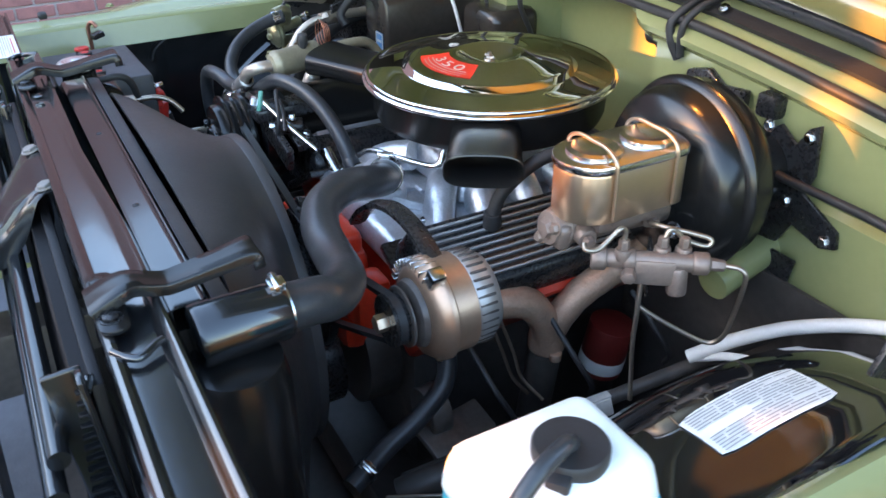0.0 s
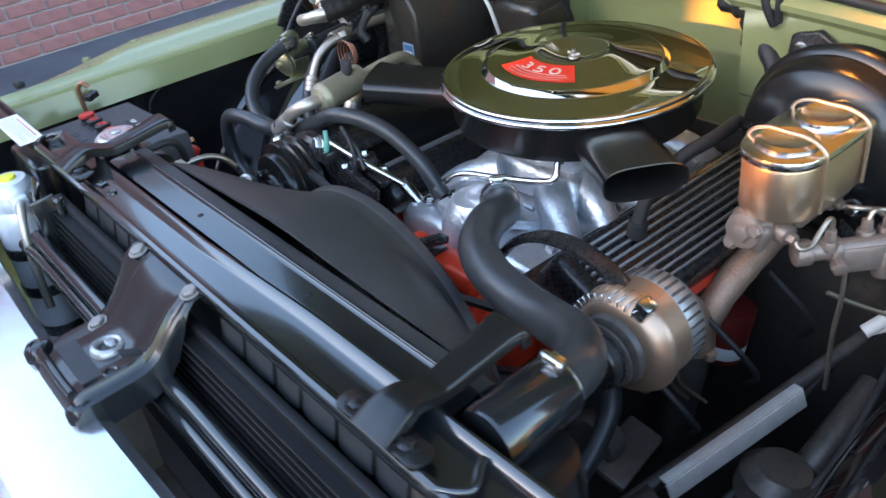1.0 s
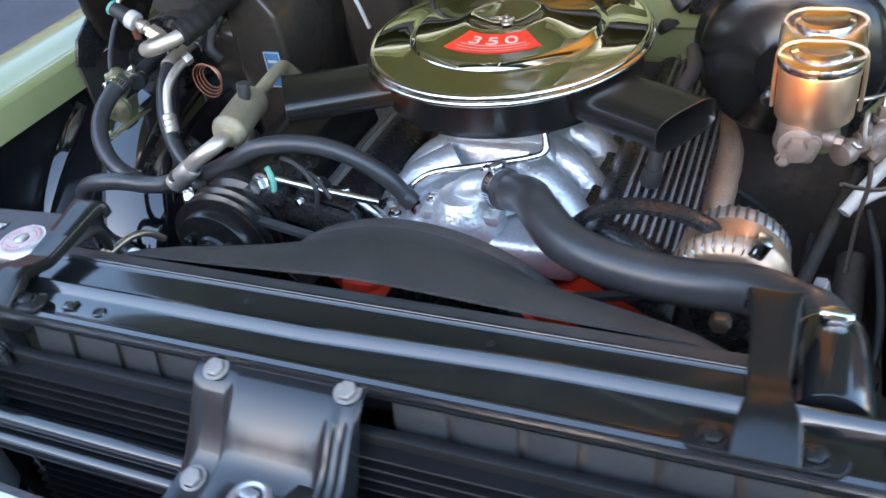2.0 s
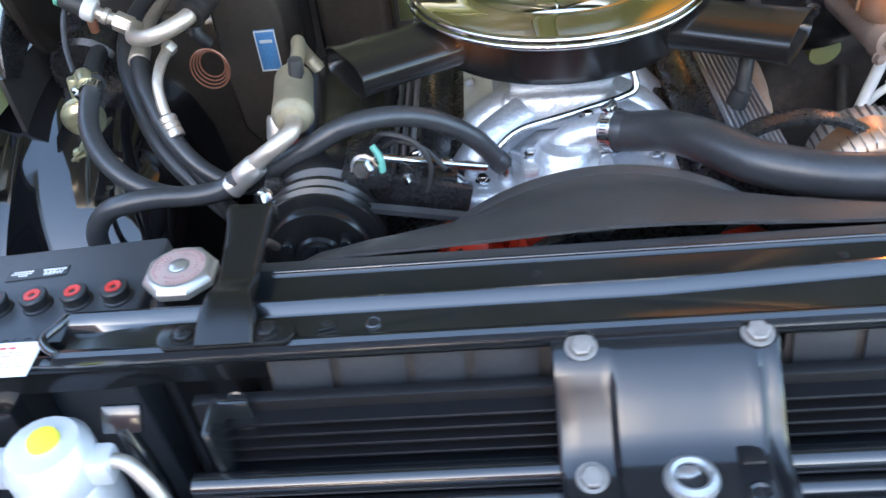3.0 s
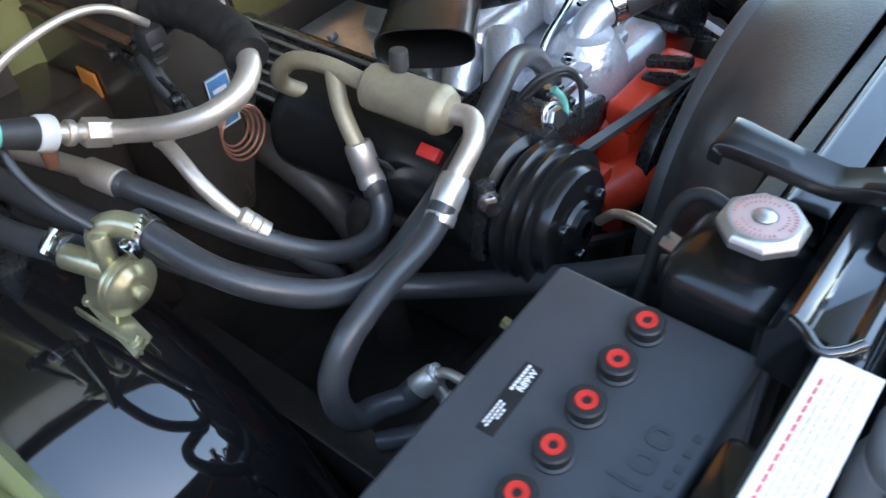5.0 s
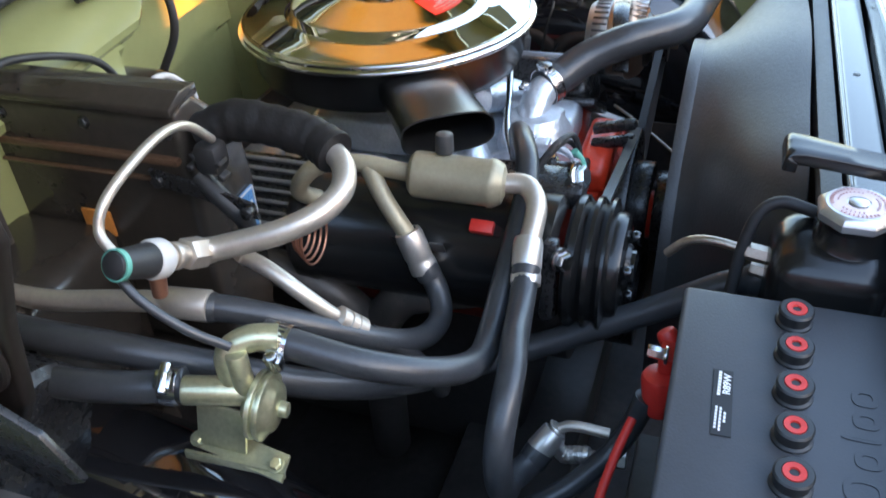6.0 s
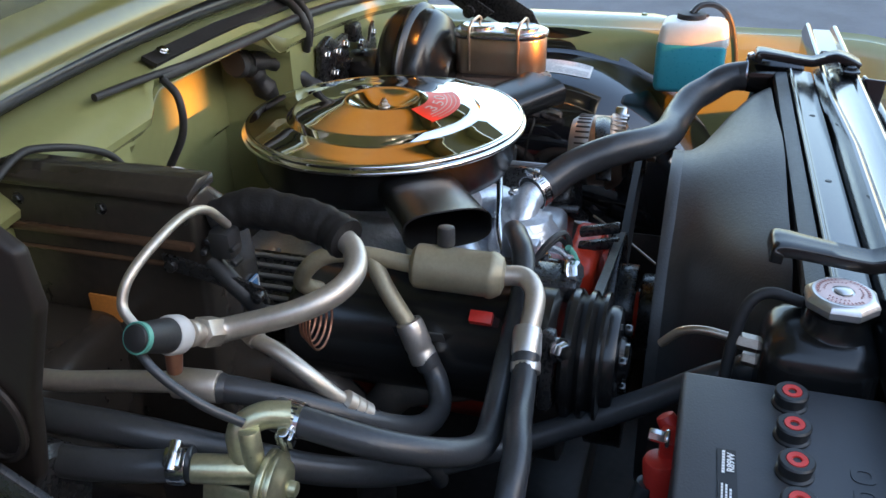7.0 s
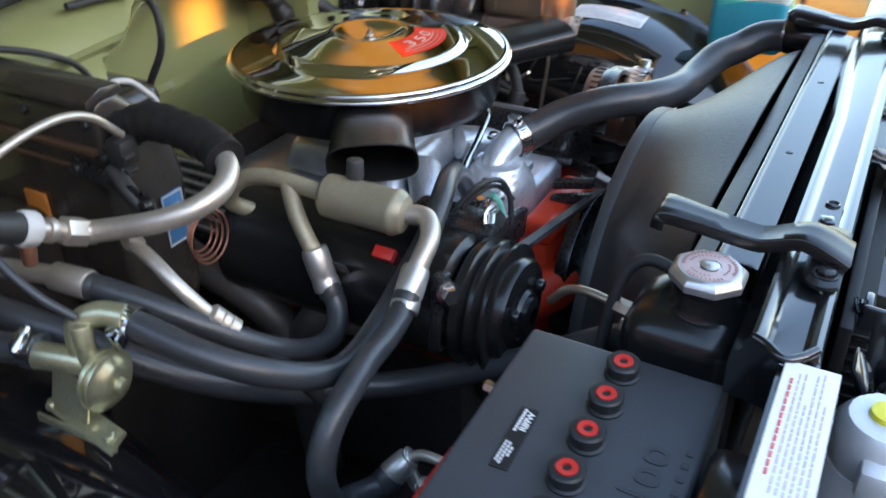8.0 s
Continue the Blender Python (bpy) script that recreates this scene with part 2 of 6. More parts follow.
def tube(bm, pts, r, seg=14, n=8, flat=1.0, wobble=0.0):
    """A round bar or hose along a smooth line through pts."""
    line = spline(pts, n) if n > 1 else [Vector(p) for p in pts]
    up, rings = None, []
    for k, p in enumerate(line):
        d = (line[min(k + 1, len(line) - 1)] - line[max(k - 1, 0)]).normalized()
        if up is None:
            up = d.orthogonal().normalized()
        up = (up - d * up.dot(d)).normalized()
        side = d.cross(up)
        rr = r * (1 + wobble * math.sin(k * 1.7) + wobble * 0.7 * math.sin(k * 0.61 + 1))
        rings.append([bm.verts.new(p + rr * (math.cos(a) * up + flat * math.sin(a) * side)) for a in (2 * math.pi * j / seg for j in range(seg))])
    for a, b in zip(rings, rings[1:]):
        for j in range(seg):
            l = (j + 1) % seg
            bm.faces.new((a[j], a[l], b[l], b[j]))
    bm.faces.new(rings[0][::-1])
    bm.faces.new(rings[-1])
    return bm


def rbox(bm, size, m=Matrix(), edge=0.004, seg=2, taper=None):
    """A box with rounded edges, centred at m. taper: scale of the top in x and y."""
    b = bmesh.new()
    bmesh.ops.create_cube(b, size=1, matrix=Matrix.Diagonal((*size, 1)))
    if taper:
        for v in b.verts:
            if v.co.z > 0:
                v.co.x *= taper[0]
                v.co.y *= taper[1]
    if edge:
        bmesh.ops.bevel(b, geom=b.edges[:], offset=edge, segments=seg, profile=0.5, affect="EDGES")
    return merge(bm, b, m)


def merge(bm, b, m=Matrix()):
    b.transform(m)
    me = bpy.data.meshes.new("joined")
    b.to_mesh(me)
    b.free()
    bm.from_mesh(me)
    bpy.data.meshes.remove(me)
    return bm


def prism(bm, poly, depth, m=Matrix(), edge=0.0, seg=2):
    """A flat outline in x and y, given depth along z from 0, put at m."""
    b = bmesh.new()
    low = [b.verts.new((x, y, 0)) for x, y in poly]
    f = b.faces.new(low)
    got = bmesh.ops.extrude_face_region(b, geom=[f])
    bmesh.ops.translate(b, verts=[g for g in got["geom"] if isinstance(g, bmesh.types.BMVert)], vec=(0, 0, depth))
    bmesh.ops.recalc_face_normals(b, faces=b.faces)
    if edge:
        bmesh.ops.bevel(b, geom=b.edges[:], offset=edge, segments=seg, profile=0.5, affect="EDGES")
    return merge(bm, b, m)


def sheet(bm, rows, thick=0.002, close=False):
    """A skin over rows of points, given thickness."""
    b = bmesh.new()
    grid = [[b.verts.new(p) for p in row] for row in rows]
    for a, c in zip(grid, grid[1:]):
        n = len(a)
        for k in range(n if close else n - 1):
            l = (k + 1) % n
            b.faces.new((a[k], a[l], c[l], c[k]))
    bmesh.ops.recalc_face_normals(b, faces=b.faces)
    if thick:
        bmesh.ops.solidify(b, geom=b.faces[:], thickness=thick)
    return merge(bm, b)


def bent(bm, pts, width, thick, side, m=Matrix()):
    """A strap: a line of points given width along side and thickness across."""
    side = Vector(side).normalized()
    pts = [Vector(p) for p in pts]
    rows = [[m @ (p - side * width / 2), m @ (p + side * width / 2)] for p in pts]
    return sheet(bm, rows, thick)


def BM():
    return bmesh.new()

# ---- surroundings ----
b = BM()
bmesh.ops.create_grid(b, x_segments=40, y_segments=40, size=400)
ground = solo("ground", b, ASPHALT, "grey worn asphalt driveway around the car", "ground", "structure")

WALL_X = -4.35
b = BM()
rbox(b, (0.3, 17, 3.25), pose(WALL_X - 0.16, 3, 1.625), 0)
brick_wall = solo("wall_west", b, MORTAR, "red brick house wall with pale mortar", "wall", "structure")

# unseen walls added towards the street; narrow gaps cut the sun into patches
for x0, x1, z0, z1 in ((-4.5, -1.47, 0, 3.6), (-1.47, -1.35, 0, 2.28), (-1.47, -1.35, 2.50, 3.6), (-1.35, -1.24, 0, 3.6), (-1.24, -1.02, 0, 2.6), (-1.02, -0.935, 0, 2.29), (-1.24, -0.935, 2.92, 3.6), (-0.935, -0.70, 0, 3.6), (-0.70, -0.46, 0, 1.98), (-0.70, -0.46, 2.28, 3.6), (-0.46, 1.3, 0, 3.6)):
    b = BM()
    rbox(b, (x1 - x0, 0.22, z1 - z0), pose((x0 + x1) / 2, -5.40, (z0 + z1) / 2), 0)
    solo("sun_mask_wall", b, BRICK, "unseen brick wall added to cut the sun into patches", "wall", "structure")
# unseen dark wall, added so that the chrome lid reflects black
b = BM()
rbox(b, (0.3, 7.2, 4.6), pose(4.6, 6.0, 2.3), 0)
solo("dark_reflection_wall", b, DARK_REFLECTED, "unseen dark wall added to blacken the lid's reflection", "wall", "structure")
b = BM()
rbox(b, (9.3, 0.3, 3.4), pose(0.1, 9.6, 1.7), 0)
solo("wall_north", b, RENDER, "grey rendered house wall across the drive", "wall", "structure")
# unseen wall added far ahead; its height sets the sun's shadow line
b = BM()
rbox(b, (22, 0.3, 4.10), pose(0, -14, 2.05), 0)
solo("sun_shade_wall", b, RENDER, "unseen rendered wall added to hold low sun off the bay", "wall", "structure")

# ---- car body ----
car = thing("car_body", (0, 0, 0), "moss green painted car with its hood open", "car")


def crown(x):
    return 1.047 - 0.13 * x * x


def apron_foot(s, y):
    """Where the green apron ends above the black inner fender."""
    if s < 0:
        return 0.890
    return 0.852 - 0.14 * min(max((-0.20 - y) / 0.14, 0.0), 1.0)


def fender_rows(s):
    prof = [(0.692, 0.78), (0.702, 0.86), (0.712, 0.905), (0.722, 0.923), (0.735, 0.930), (0.745, 0.927), (0.765, 0.927), (0.775, 0.934), (0.83, 0.936), (0.855, 0.936), (0.868, 0.930), (0.885, 0.918), (0.93, 0.90), (0.965, 0.86), (0.985, 0.76), (0.99, 0.60), (0.98, 0.40)]
    rows = []
    for y in (-0.92, -0.84, -0.78, -0.72, -0.66, -0.60, -0.5, -0.4, -0.34, -0.27, -0.20, -0.1, 0.0, 0.3, 0.6, 1.0):
        drop = max(0.0, -0.60 - y)
        rows.append([(s * x * (1 - 0.05 * drop), y, (z if z > 0.9 or x > 0.8 else apron_foot(s, y) + (z - 0.78) * 0.5) - 0.9 * drop * drop * (1 if x > 0.72 else 0.6) - 0.045 * min(max((-0.28 - y) / 0.25, 0.0), 1.3) * min(max((x - 0.78) / 0.09, 0.0), 1.2)) for x, z in prof])
    return rows


for s in (-1, 1):
    part("fender", sheet(BM(), fender_rows(s), 0.0015), GREEN, car)

def wheel_top(y):
    """Height of the driver's wheelhouse."""
    return 0.884 - 0.40 + math.sqrt(max(0.40 ** 2 - (y + 0.09) ** 2, 0.0))


# black wheelhouses between the fenders and the engine
for s in (-1, 1):
    rows = []
    for k in range(25):
        y = -0.52 + 0.78 * k / 24
        top = wheel_top(y)
        if s < 0:
            top = 0.870 - 0.54 + math.sqrt(max(0.54 ** 2 - (y - 0.08) ** 2 * 1.5, 0.0))
        rows.append([(s * x, y, top - dz) for x, dz in ((0.724, -0.045), (0.716, -0.024), (0.704, -0.010), (0.686, -0.002), (0.66, 0.0), (0.62, 0.004), (0.58, 0.012), (0.545, 0.028), (0.515, 0.06), (0.495, 0.11), (0.485, 0.20), (0.48, 0.40))])
    part("inner_fender", sheet(BM(), rows, 0.002), BLACK_MIRROR, car, "gloss black inner fender")
    rows = [[(s * x, y, z) for x, z in ((0.722, 0.915), (0.716, 0.86), (0.712, 0.78), (0.700, 0.68), (0.690, 0.50))] for y in (-0.60, -0.4, -0.2, 0.0, 0.19)]
    part("splash_apron", sheet(BM(), rows, 0.002), BLACK_GLOSS, car, "gloss black splash apron")

# dark pan added under the open bay to keep its depths in shade
b = BM()
sheet(b, [[(x, y, 0.30 + 0.10 * abs(x)) for x in (-0.70, -0.35, 0, 0.35, 0.70)] for y in (-0.70, -0.3, 0.1, 0.5)], 0.003)
for s in (-1, 1):
    sheet(b, [[(s * 0.47, y, z) for y in (-0.55, 0.0, 0.3)] for z in (0.36, 0.50, 0.62)], 0.003)
part("shade_pan", b, UNDER, car)

# floor of the bay: frame rails and crossmember in shade
b = BM()
for s in (-1, 1):
    rbox(b, (0.09, 1.5, 0.13), pose(s * 0.43, -0.15, 0.46), 0.01)
rbox(b, (0.9, 0.16, 0.10), pose(0, -0.20, 0.38), 0.01)
part("frame_rail", b, UNDER, car)

# firewall with an arched recess behind the engine
b = BM()


def recess(x, z):
    dx = max(abs(x + 0.062) - 0.125, 0.0) / 0.055
    dz = max(z - 0.995, 0.0) / 0.055
    d = math.sqrt(dx * dx + dz * dz)
    t = min(max((1.06 - d) / 0.12, 0.0), 1.0)
    return t * t * (3 - 2 * t)


def gap(x):
    t = min(max((0.165 - abs(x + 0.062)) / 0.05, 0.0), 1.0)
    return t * t * (3 - 2 * t)


rows = []
for k in range(49):
    z = 0.30 + 0.5 * k / 12 if k < 13 else 0.80 + 0.255 * (k - 12) / 36
    rows.append([(x, 0.192 + 0.105 * recess(x, z) + 0.01 * math.sin(x * 9) * (z < 0.9), min(z, crown(x) - 0.022 + 0.035 * gap(x))) for x in (-0.72 + 1.44 * j / 160 for j in range(161))])
sheet(b, rows, 0.002)
rows = []
for k in range(97):
    x = -0.72 + 1.44 * k / 96
    c = crown(x)
    rows.append([(x, y + 0.022 * gap(x) * (y < 0.2), c + dz + 0.024 * gap(x) * (y < 0.2)) for y, dz in ((0.192, -0.024), (0.186, -0.018), (0.178, -0.012), (0.176, -0.004), (0.184, 0.004), (0.205, 0.018), (0.235, 0.030), (0.262, 0.036), (0.272, 0.032), (0.276, 0.0), (0.30, -0.02))])
sheet(b, rows, 0.0015)
part("firewall", b, GREEN, car)

# black sheets over the lower firewall
b = BM()
sheet(b, [[(x, 0.185, z) for x in (-0.71, -0.5, -0.3, -0.21)] for z in (0.30, 0.6, 0.90, 0.905)], 0.006)
sheet(b, [[(x, 0.170, z) for x in (-0.72, -0.6, -0.47)] for z in (0.85, 0.95, 0.99)], 0.006)
sheet(b, [[(-0.690, y, z) for y in (-0.05, 0.05, 0.17)] for z in (0.70, 0.85, 0.925)], 0.006)
sheet(b, [[(x, 0.185, z) for x in (-0.21, 0.0, 0.2)] for z in (0.30, 0.6, 0.855)], 0.006)
sheet(b, [[(x, 0.172, z) for x in (0.2, 0.4, 0.70)] for z in (0.30, 0.6, 0.80)], 0.006)
part("firewall_sheet", b, UNDER, car, "black sheet over the lower firewall")
# ridges on the case, their reflected orange painted as brown

# rubber seal along the cowl and the black trough cover in front of it
b = BM()
tube(b, [(x, 0.268, crown(x) + 0.046) for x in (-0.74, -0.5, -0.25, 0, 0.25, 0.5, 0.74)], 0.011, 12, 6, 1.0)
bent(b, [(x, 0.285, crown(x) + 0.042) for x in (-0.74, -0.5, -0.25, 0, 0.25, 0.5, 0.74)], 0.030, 0.006, (0, 1, 0.35))
part("weatherstrip", b, SEAL, car, "grey black rubber weatherstrip")
b = BM()
bent(b, [(x, 0.218, crown(x) + 0.034) for x in (-0.155, 0.0, 0.2, 0.4, 0.6)], 0.020, 0.006, (0, 1, 0.45))
tube(b, [(-0.17, 0.198, crown(-0.17) + 0.020), (0.0, 0.190, crown(0) + 0.014), (0.25, 0.190, crown(0.25) + 0.014), (0.6, 0.19, crown(0.6) + 0.014)], 0.0065, 10, 6)
tube(b, [(-0.27, 0.205, crown(-0.27) + 0.033), (-0.2, 0.198, crown(-0.2) + 0.028), (-0.12, 0.195, crown(-0.12) + 0.020)], 0.0042, 10, 4)
part("cowl_strip", b, RUBBER_DULL, car, "black rubber cowl strip")
for x in (-0.132, 0.21):
    part("screw", bolt(BM(), (x, 0.215, crown(x) + 0.038), (0, -0.5, 1), 0.005, 0.004), BRIGHT, car)

# the open hood, hinged behind the cowl; the shade below it is in its colour
b = BM()
rows = []
for k in range(21):
    u = 0.02 + 0.98 * k / 20
    rows.append([(x, 0.335 - 1.20 * u * math.cos(radians(46)) + 0.02 * math.sin(u * 3.1), crown(x) + 0.035 + 1.20 * u * math.sin(radians(46)) - 0.03 * math.sin(u * 3.1)) for x in (-0.79, -0.6, -0.4, -0.2, 0, 0.2, 0.4, 0.6, 0.79)])
sheet(b, rows, 0.002)
part("hood", b, HOOD_SHADED_GREEN, car, "open moss green hood seen from below")
for x0, x1, u0, u1 in ((-0.62, -0.08, 0.10, 0.92), (0.62, 0.08, 0.10, 0.92), (-0.60, 0.60, 0.10, 0.10), (-0.60, 0.60, 0.92, 0.92)):
    b = BM()
    ends = [(x0 + (x1 - x0) * k / 8, u0 + (u1 - u0) * k / 8) for k in range(9)]
    tube(b, [(x, 0.335 - 1.15 * u * math.cos(radians(46)) - 0.012, crown(x) + 0.022 + 1.15 * u * math.sin(radians(46))) for x, u in ends], 0.045, 10, 2, 0.4)
    part("hood_brace", b, HOOD_SHADED_GREEN, car)
for x in (-0.66, 0.66, 0.0):
    b = BM()
    tube(b, [(x, 0.335 - 1.15 * u * math.cos(radians(46)) - 0.015, crown(x) + 0.025 + 1.15 * u * math.sin(radians(46))) for u in (0.08, 0.3, 0.6, 0.95)], 0.035, 10, 4, 0.35)
    part("hood_brace", b, HOOD_SHADED_GREEN, car)

# bright header panel along the front
b = BM()
rows = []
for k in range(25):
    x = -0.78 + 1.56 * k / 24
    bow = 0.05 * (x / 0.78) ** 2
    rows.append([(x, y + bow, z - (0.05 if x < 0 else 0.12) * (x / 0.78) ** 4) for y, z in ((-0.690, 0.86), (-0.695, 0.895), (-0.706, 0.905), (-0.770, 0.905), (-0.790, 0.895), (-0.800, 0.870), (-0.806, 0.868), (-0.845, 0.872), (-0.862, 0.855), (-0.868, 0.80), (-0.862, 0.66))])
sheet(b, rows, 0.002)
part("header_panel", b, FOIL, car, "bright silver front header panel")

# ---- radiator support ----
sup = thing("radiator_support", (0, -0.56, 0.4), "gloss black pressed steel radiator support", "radiator support")
b = BM()
rows = []
for x in sorted([-0.70 + 1.31 * k / 40 for k in range(41)] + [-0.3935, -0.3905]):
    f = 0.0 if x > -0.34 and x < 0.36 else -0.004
    lim = -0.533 if x > -0.392 else -0.566
    flat = 0.9745 if x < -0.392 else 1.0
    back = 0.008 * min(max((x - 0.02) / 0.18, 0), 1)
    rows.append([(x, min(y, lim) + (back if -0.557 < y < -0.536 else 0), min(z + (f if -0.577 < y < -0.555 else 0) - (0.004 if y > lim else 0), flat)) for y, z in ((-0.533, 0.930), (-0.533, 0.959), (-0.5345, 0.9625), (-0.539, 0.9670), (-0.5415, 0.9745), (-0.544, 0.9820), (-0.547, 0.9832), (-0.551, 0.9815), (-0.554, 0.9780), (-0.5565, 0.9765), (-0.575, 0.9765), (-0.5785, 0.9795), (-0.582, 0.9805), (-0.5855, 0.9790), (-0.587, 0.974), (-0.5875, 0.969), (-0.586, 0.965), (-0.578, 0.963), (-0.570, 0.955), (-0.568, 0.93))])
sheet(b, rows, 0.0018)
part("top_rail", b, BLACK_ENAMEL, sup)
for x in (-0.5, 0.55):
    b = BM()
    rbox(b, (0.12, 0.05, 0.52), pose(x * 1.0, -0.565, 0.67), 0.008)
    part("side_panel", b, BLACK_GLOSS, sup)
b = BM()
rbox(b, (1.3, 0.05, 0.06), pose(0, -0.565, 0.42), 0.008)
part("bottom_rail", b, BLACK_GLOSS, sup)
b = BM()
prism(b, [(-0.0065, -0.005), (0.0065, -0.005), (0.0065, 0.005), (-0.0065, 0.005)], 0.0016, pose(-0.205, -0.5665, 0.9775, 0, 0, 12), 0.0005)
nut = part("clip_nut", b, BLACK_ENAMEL, sup)
part("thread", rod(BM(), (-0.205, -0.5665, 0.9785), (-0.205, -0.5665, 0.9795), 0.003, None, 14, 0.0003), BLACK_PRINT, nut)
b = BM()
lathe(b, [(0.0036, -0.0006), (0.0040, 0.0008), (0.0048, 0.0012), (0.0056, 0.0006), (0.0060, -0.001)], pose(-0.173, -0.567, 0.9775), 20)
rim = part("hole_rim", b, BLACK_ENAMEL, sup)
part("hole", rod(BM(), (-0.173, -0.567, 0.9770), (-0.173, -0.567, 0.9772), 0.0037, None, 16, 0.0), BLACK_PRINT, rim)

for x, e in ((-0.392, -1), (0.418, 1)):
    b = BM()
    tube(b, [(x, -0.546, 0.981), (x + e * 0.004, -0.554, 0.9805), (x + e * 0.012, -0.566, 0.979), (x + e * 0.006, -0.576, 0.9795), (x - e * 0.004, -0.583, 0.9800)], 0.0034, 10, 6)
    part("pressed_lip", b, BLACK_ENAMEL, sup)

# radiator with side tanks
rad = thing("radiator", (0.03, -0.49, 0.42), "black radiator with side tanks and a pressure cap", "radiator")
b = BM()
rows = []
for x in (-0.285, -0.28, 0.0, 0.355, 0.36):
    rows.append([(x, y, z) for y, z in ((-0.498, 0.90), (-0.498, 0.967), (-0.4988, 0.9695), (-0.5005, 0.9706), (-0.5022, 0.9695), (-0.5035, 0.9680), (-0.506, 0.9675), (-0.526, 0.9668), (-0.530, 0.9655), (-0.5315, 0.90))])
sheet(b, rows, 0.0015)
plate = part("top_plate", b, BLACK_GLOSS, rad)
part("bead", tube(BM(), [(-0.283, -0.5005, 0.9702), (0.0, -0.5005, 0.9706), (0.358, -0.5005, 0.9702)], 0.0016, 10, 6), BLACK_ENAMEL, plate)
for x in (-0.06, 0.155):
    part("hole", rod(BM(), (x, -0.516, 0.9668), (x, -0.516, 0.9676), 0.0035, None, 16, 0.0002), BLACK_PRINT, plate)
b = BM()
rbox(b, (0.64, 0.030, 0.50), pose(0.035, -0.512, 0.69), 0.003)
part("core", b, FIN, rad)
# passenger tank with filler neck
b = BM()
rbox(b, (0.090, 0.088, 0.515), pose(-0.322, -0.492, 0.6925), 0.024, 5)
part("tank", b, BLACK_CLEAN, rad)
b = BM()
lathe(b, [(0.030, 0.944), (0.0265, 0.949), (0.0240, 0.954), (0.0235, 0.966), (0.0250, 0.968), (0.0250, 0.972)], Matrix.Translation((-0.324, -0.501, 0)), 32)
part("filler_neck", b, BLACK_CLEAN, rad)
b = BM()
lathe(b, [(0, 0.43), (0.040, 0.43), (0.046, 0.45), (0.047, 0.90), (0.042, 0.925), (0.0, 0.932)], Matrix.Translation((0.395, -0.492, 0)), 32, 0.95)
part("tank", b, BLACK_CLEAN, rad)
b = BM()
rod(b, (0.386, -0.520, 0.951), (0.383, -0.440, 0.952), 0.0275, 0.0265, 32, 0.005)
part("outlet", b, BLACK_GLOSS, rad)
# cap: eight-sided rim with a domed middle
capm = pose(-0.324, -0.501, 0.972, 0, 0, 22.5)
b = BM()
lathe(b, [(0.022, -0.002), (0.0265, -0.0015), (0.0282, 0.0), (0.0285, 0.005), (0.0272, 0.0075), (0.0250, 0.0095), (0.0225, 0.0105)], capm, 8)
lathe(b, [(0.0225, 0.0105), (0.012, 0.0110), (0.008, 0.0106), (0.0, 0.0106)], capm, 40)
cap = part("cap", b, CAP_METAL, rad, "silver eight-sided pressure cap", 25)
b = BM()
lathe(b, [(0.0085, 0.0112), (0.0205, 0.0108)], capm, 40)
part("printed_ring", b, material("pink_printed_ring", (0.62, 0.46, 0.43), 0.38, 0.5, 0.08, 80), cap, "matt ring with faded print")
b = BM()
lathe(b, [(0.0065, 0.011), (0.0070, 0.0120), (0.0062, 0.0126), (0.0, 0.0128)], capm, 24)
part("rivet", b, CAP_METAL, cap)
b = BM()
for r0, r1, count, every in ((0.0172, 0.0196, 40, 13), (0.0132, 0.0148, 30, 9)):
    for k in range(count):
        if k % every > every - 4:
            continue
        prism(b, [(r0, -0.0005), (r1, -0.0005), (r1, 0.0005), (r0, 0.0005)], 0.0002, capm @ pose(0, 0, 0.0112, 0, 0, 360 * k / count))
part("print_mark", b, material("cap_mark", (0.42, 0.20, 0.19), 0.5), cap)
# overflow nipple and small fittings
b = BM()
rod(b, (-0.312, -0.455, 0.915), (-0.307, -0.432, 0.915), 0.0075, None, 6)
rod(b, (-0.312, -0.455, 0.899), (-0.307, -0.438, 0.899), 0.0065, None, 6)
tube(b, [(-0.307, -0.435, 0.915), (-0.301, -0.405, 0.916), (-0.296, -0.385, 0.908), (-0.292, -0.37, 0.89)], 0.004, 10)
part("fitting", b, STEEL, rad)
b = BM()
tube(b, [(-0.300, -0.478, 0.955), (-0.296, -0.452, 0.958), (-0.300, -0.436, 0.945), (-0.310, -0.428, 0.91), (-0.322, -0.425, 0.86), (-0.33, -0.42, 0.80)], 0.0052, 10)
part("overflow_hose", b, RUBBER_DULL, rad)


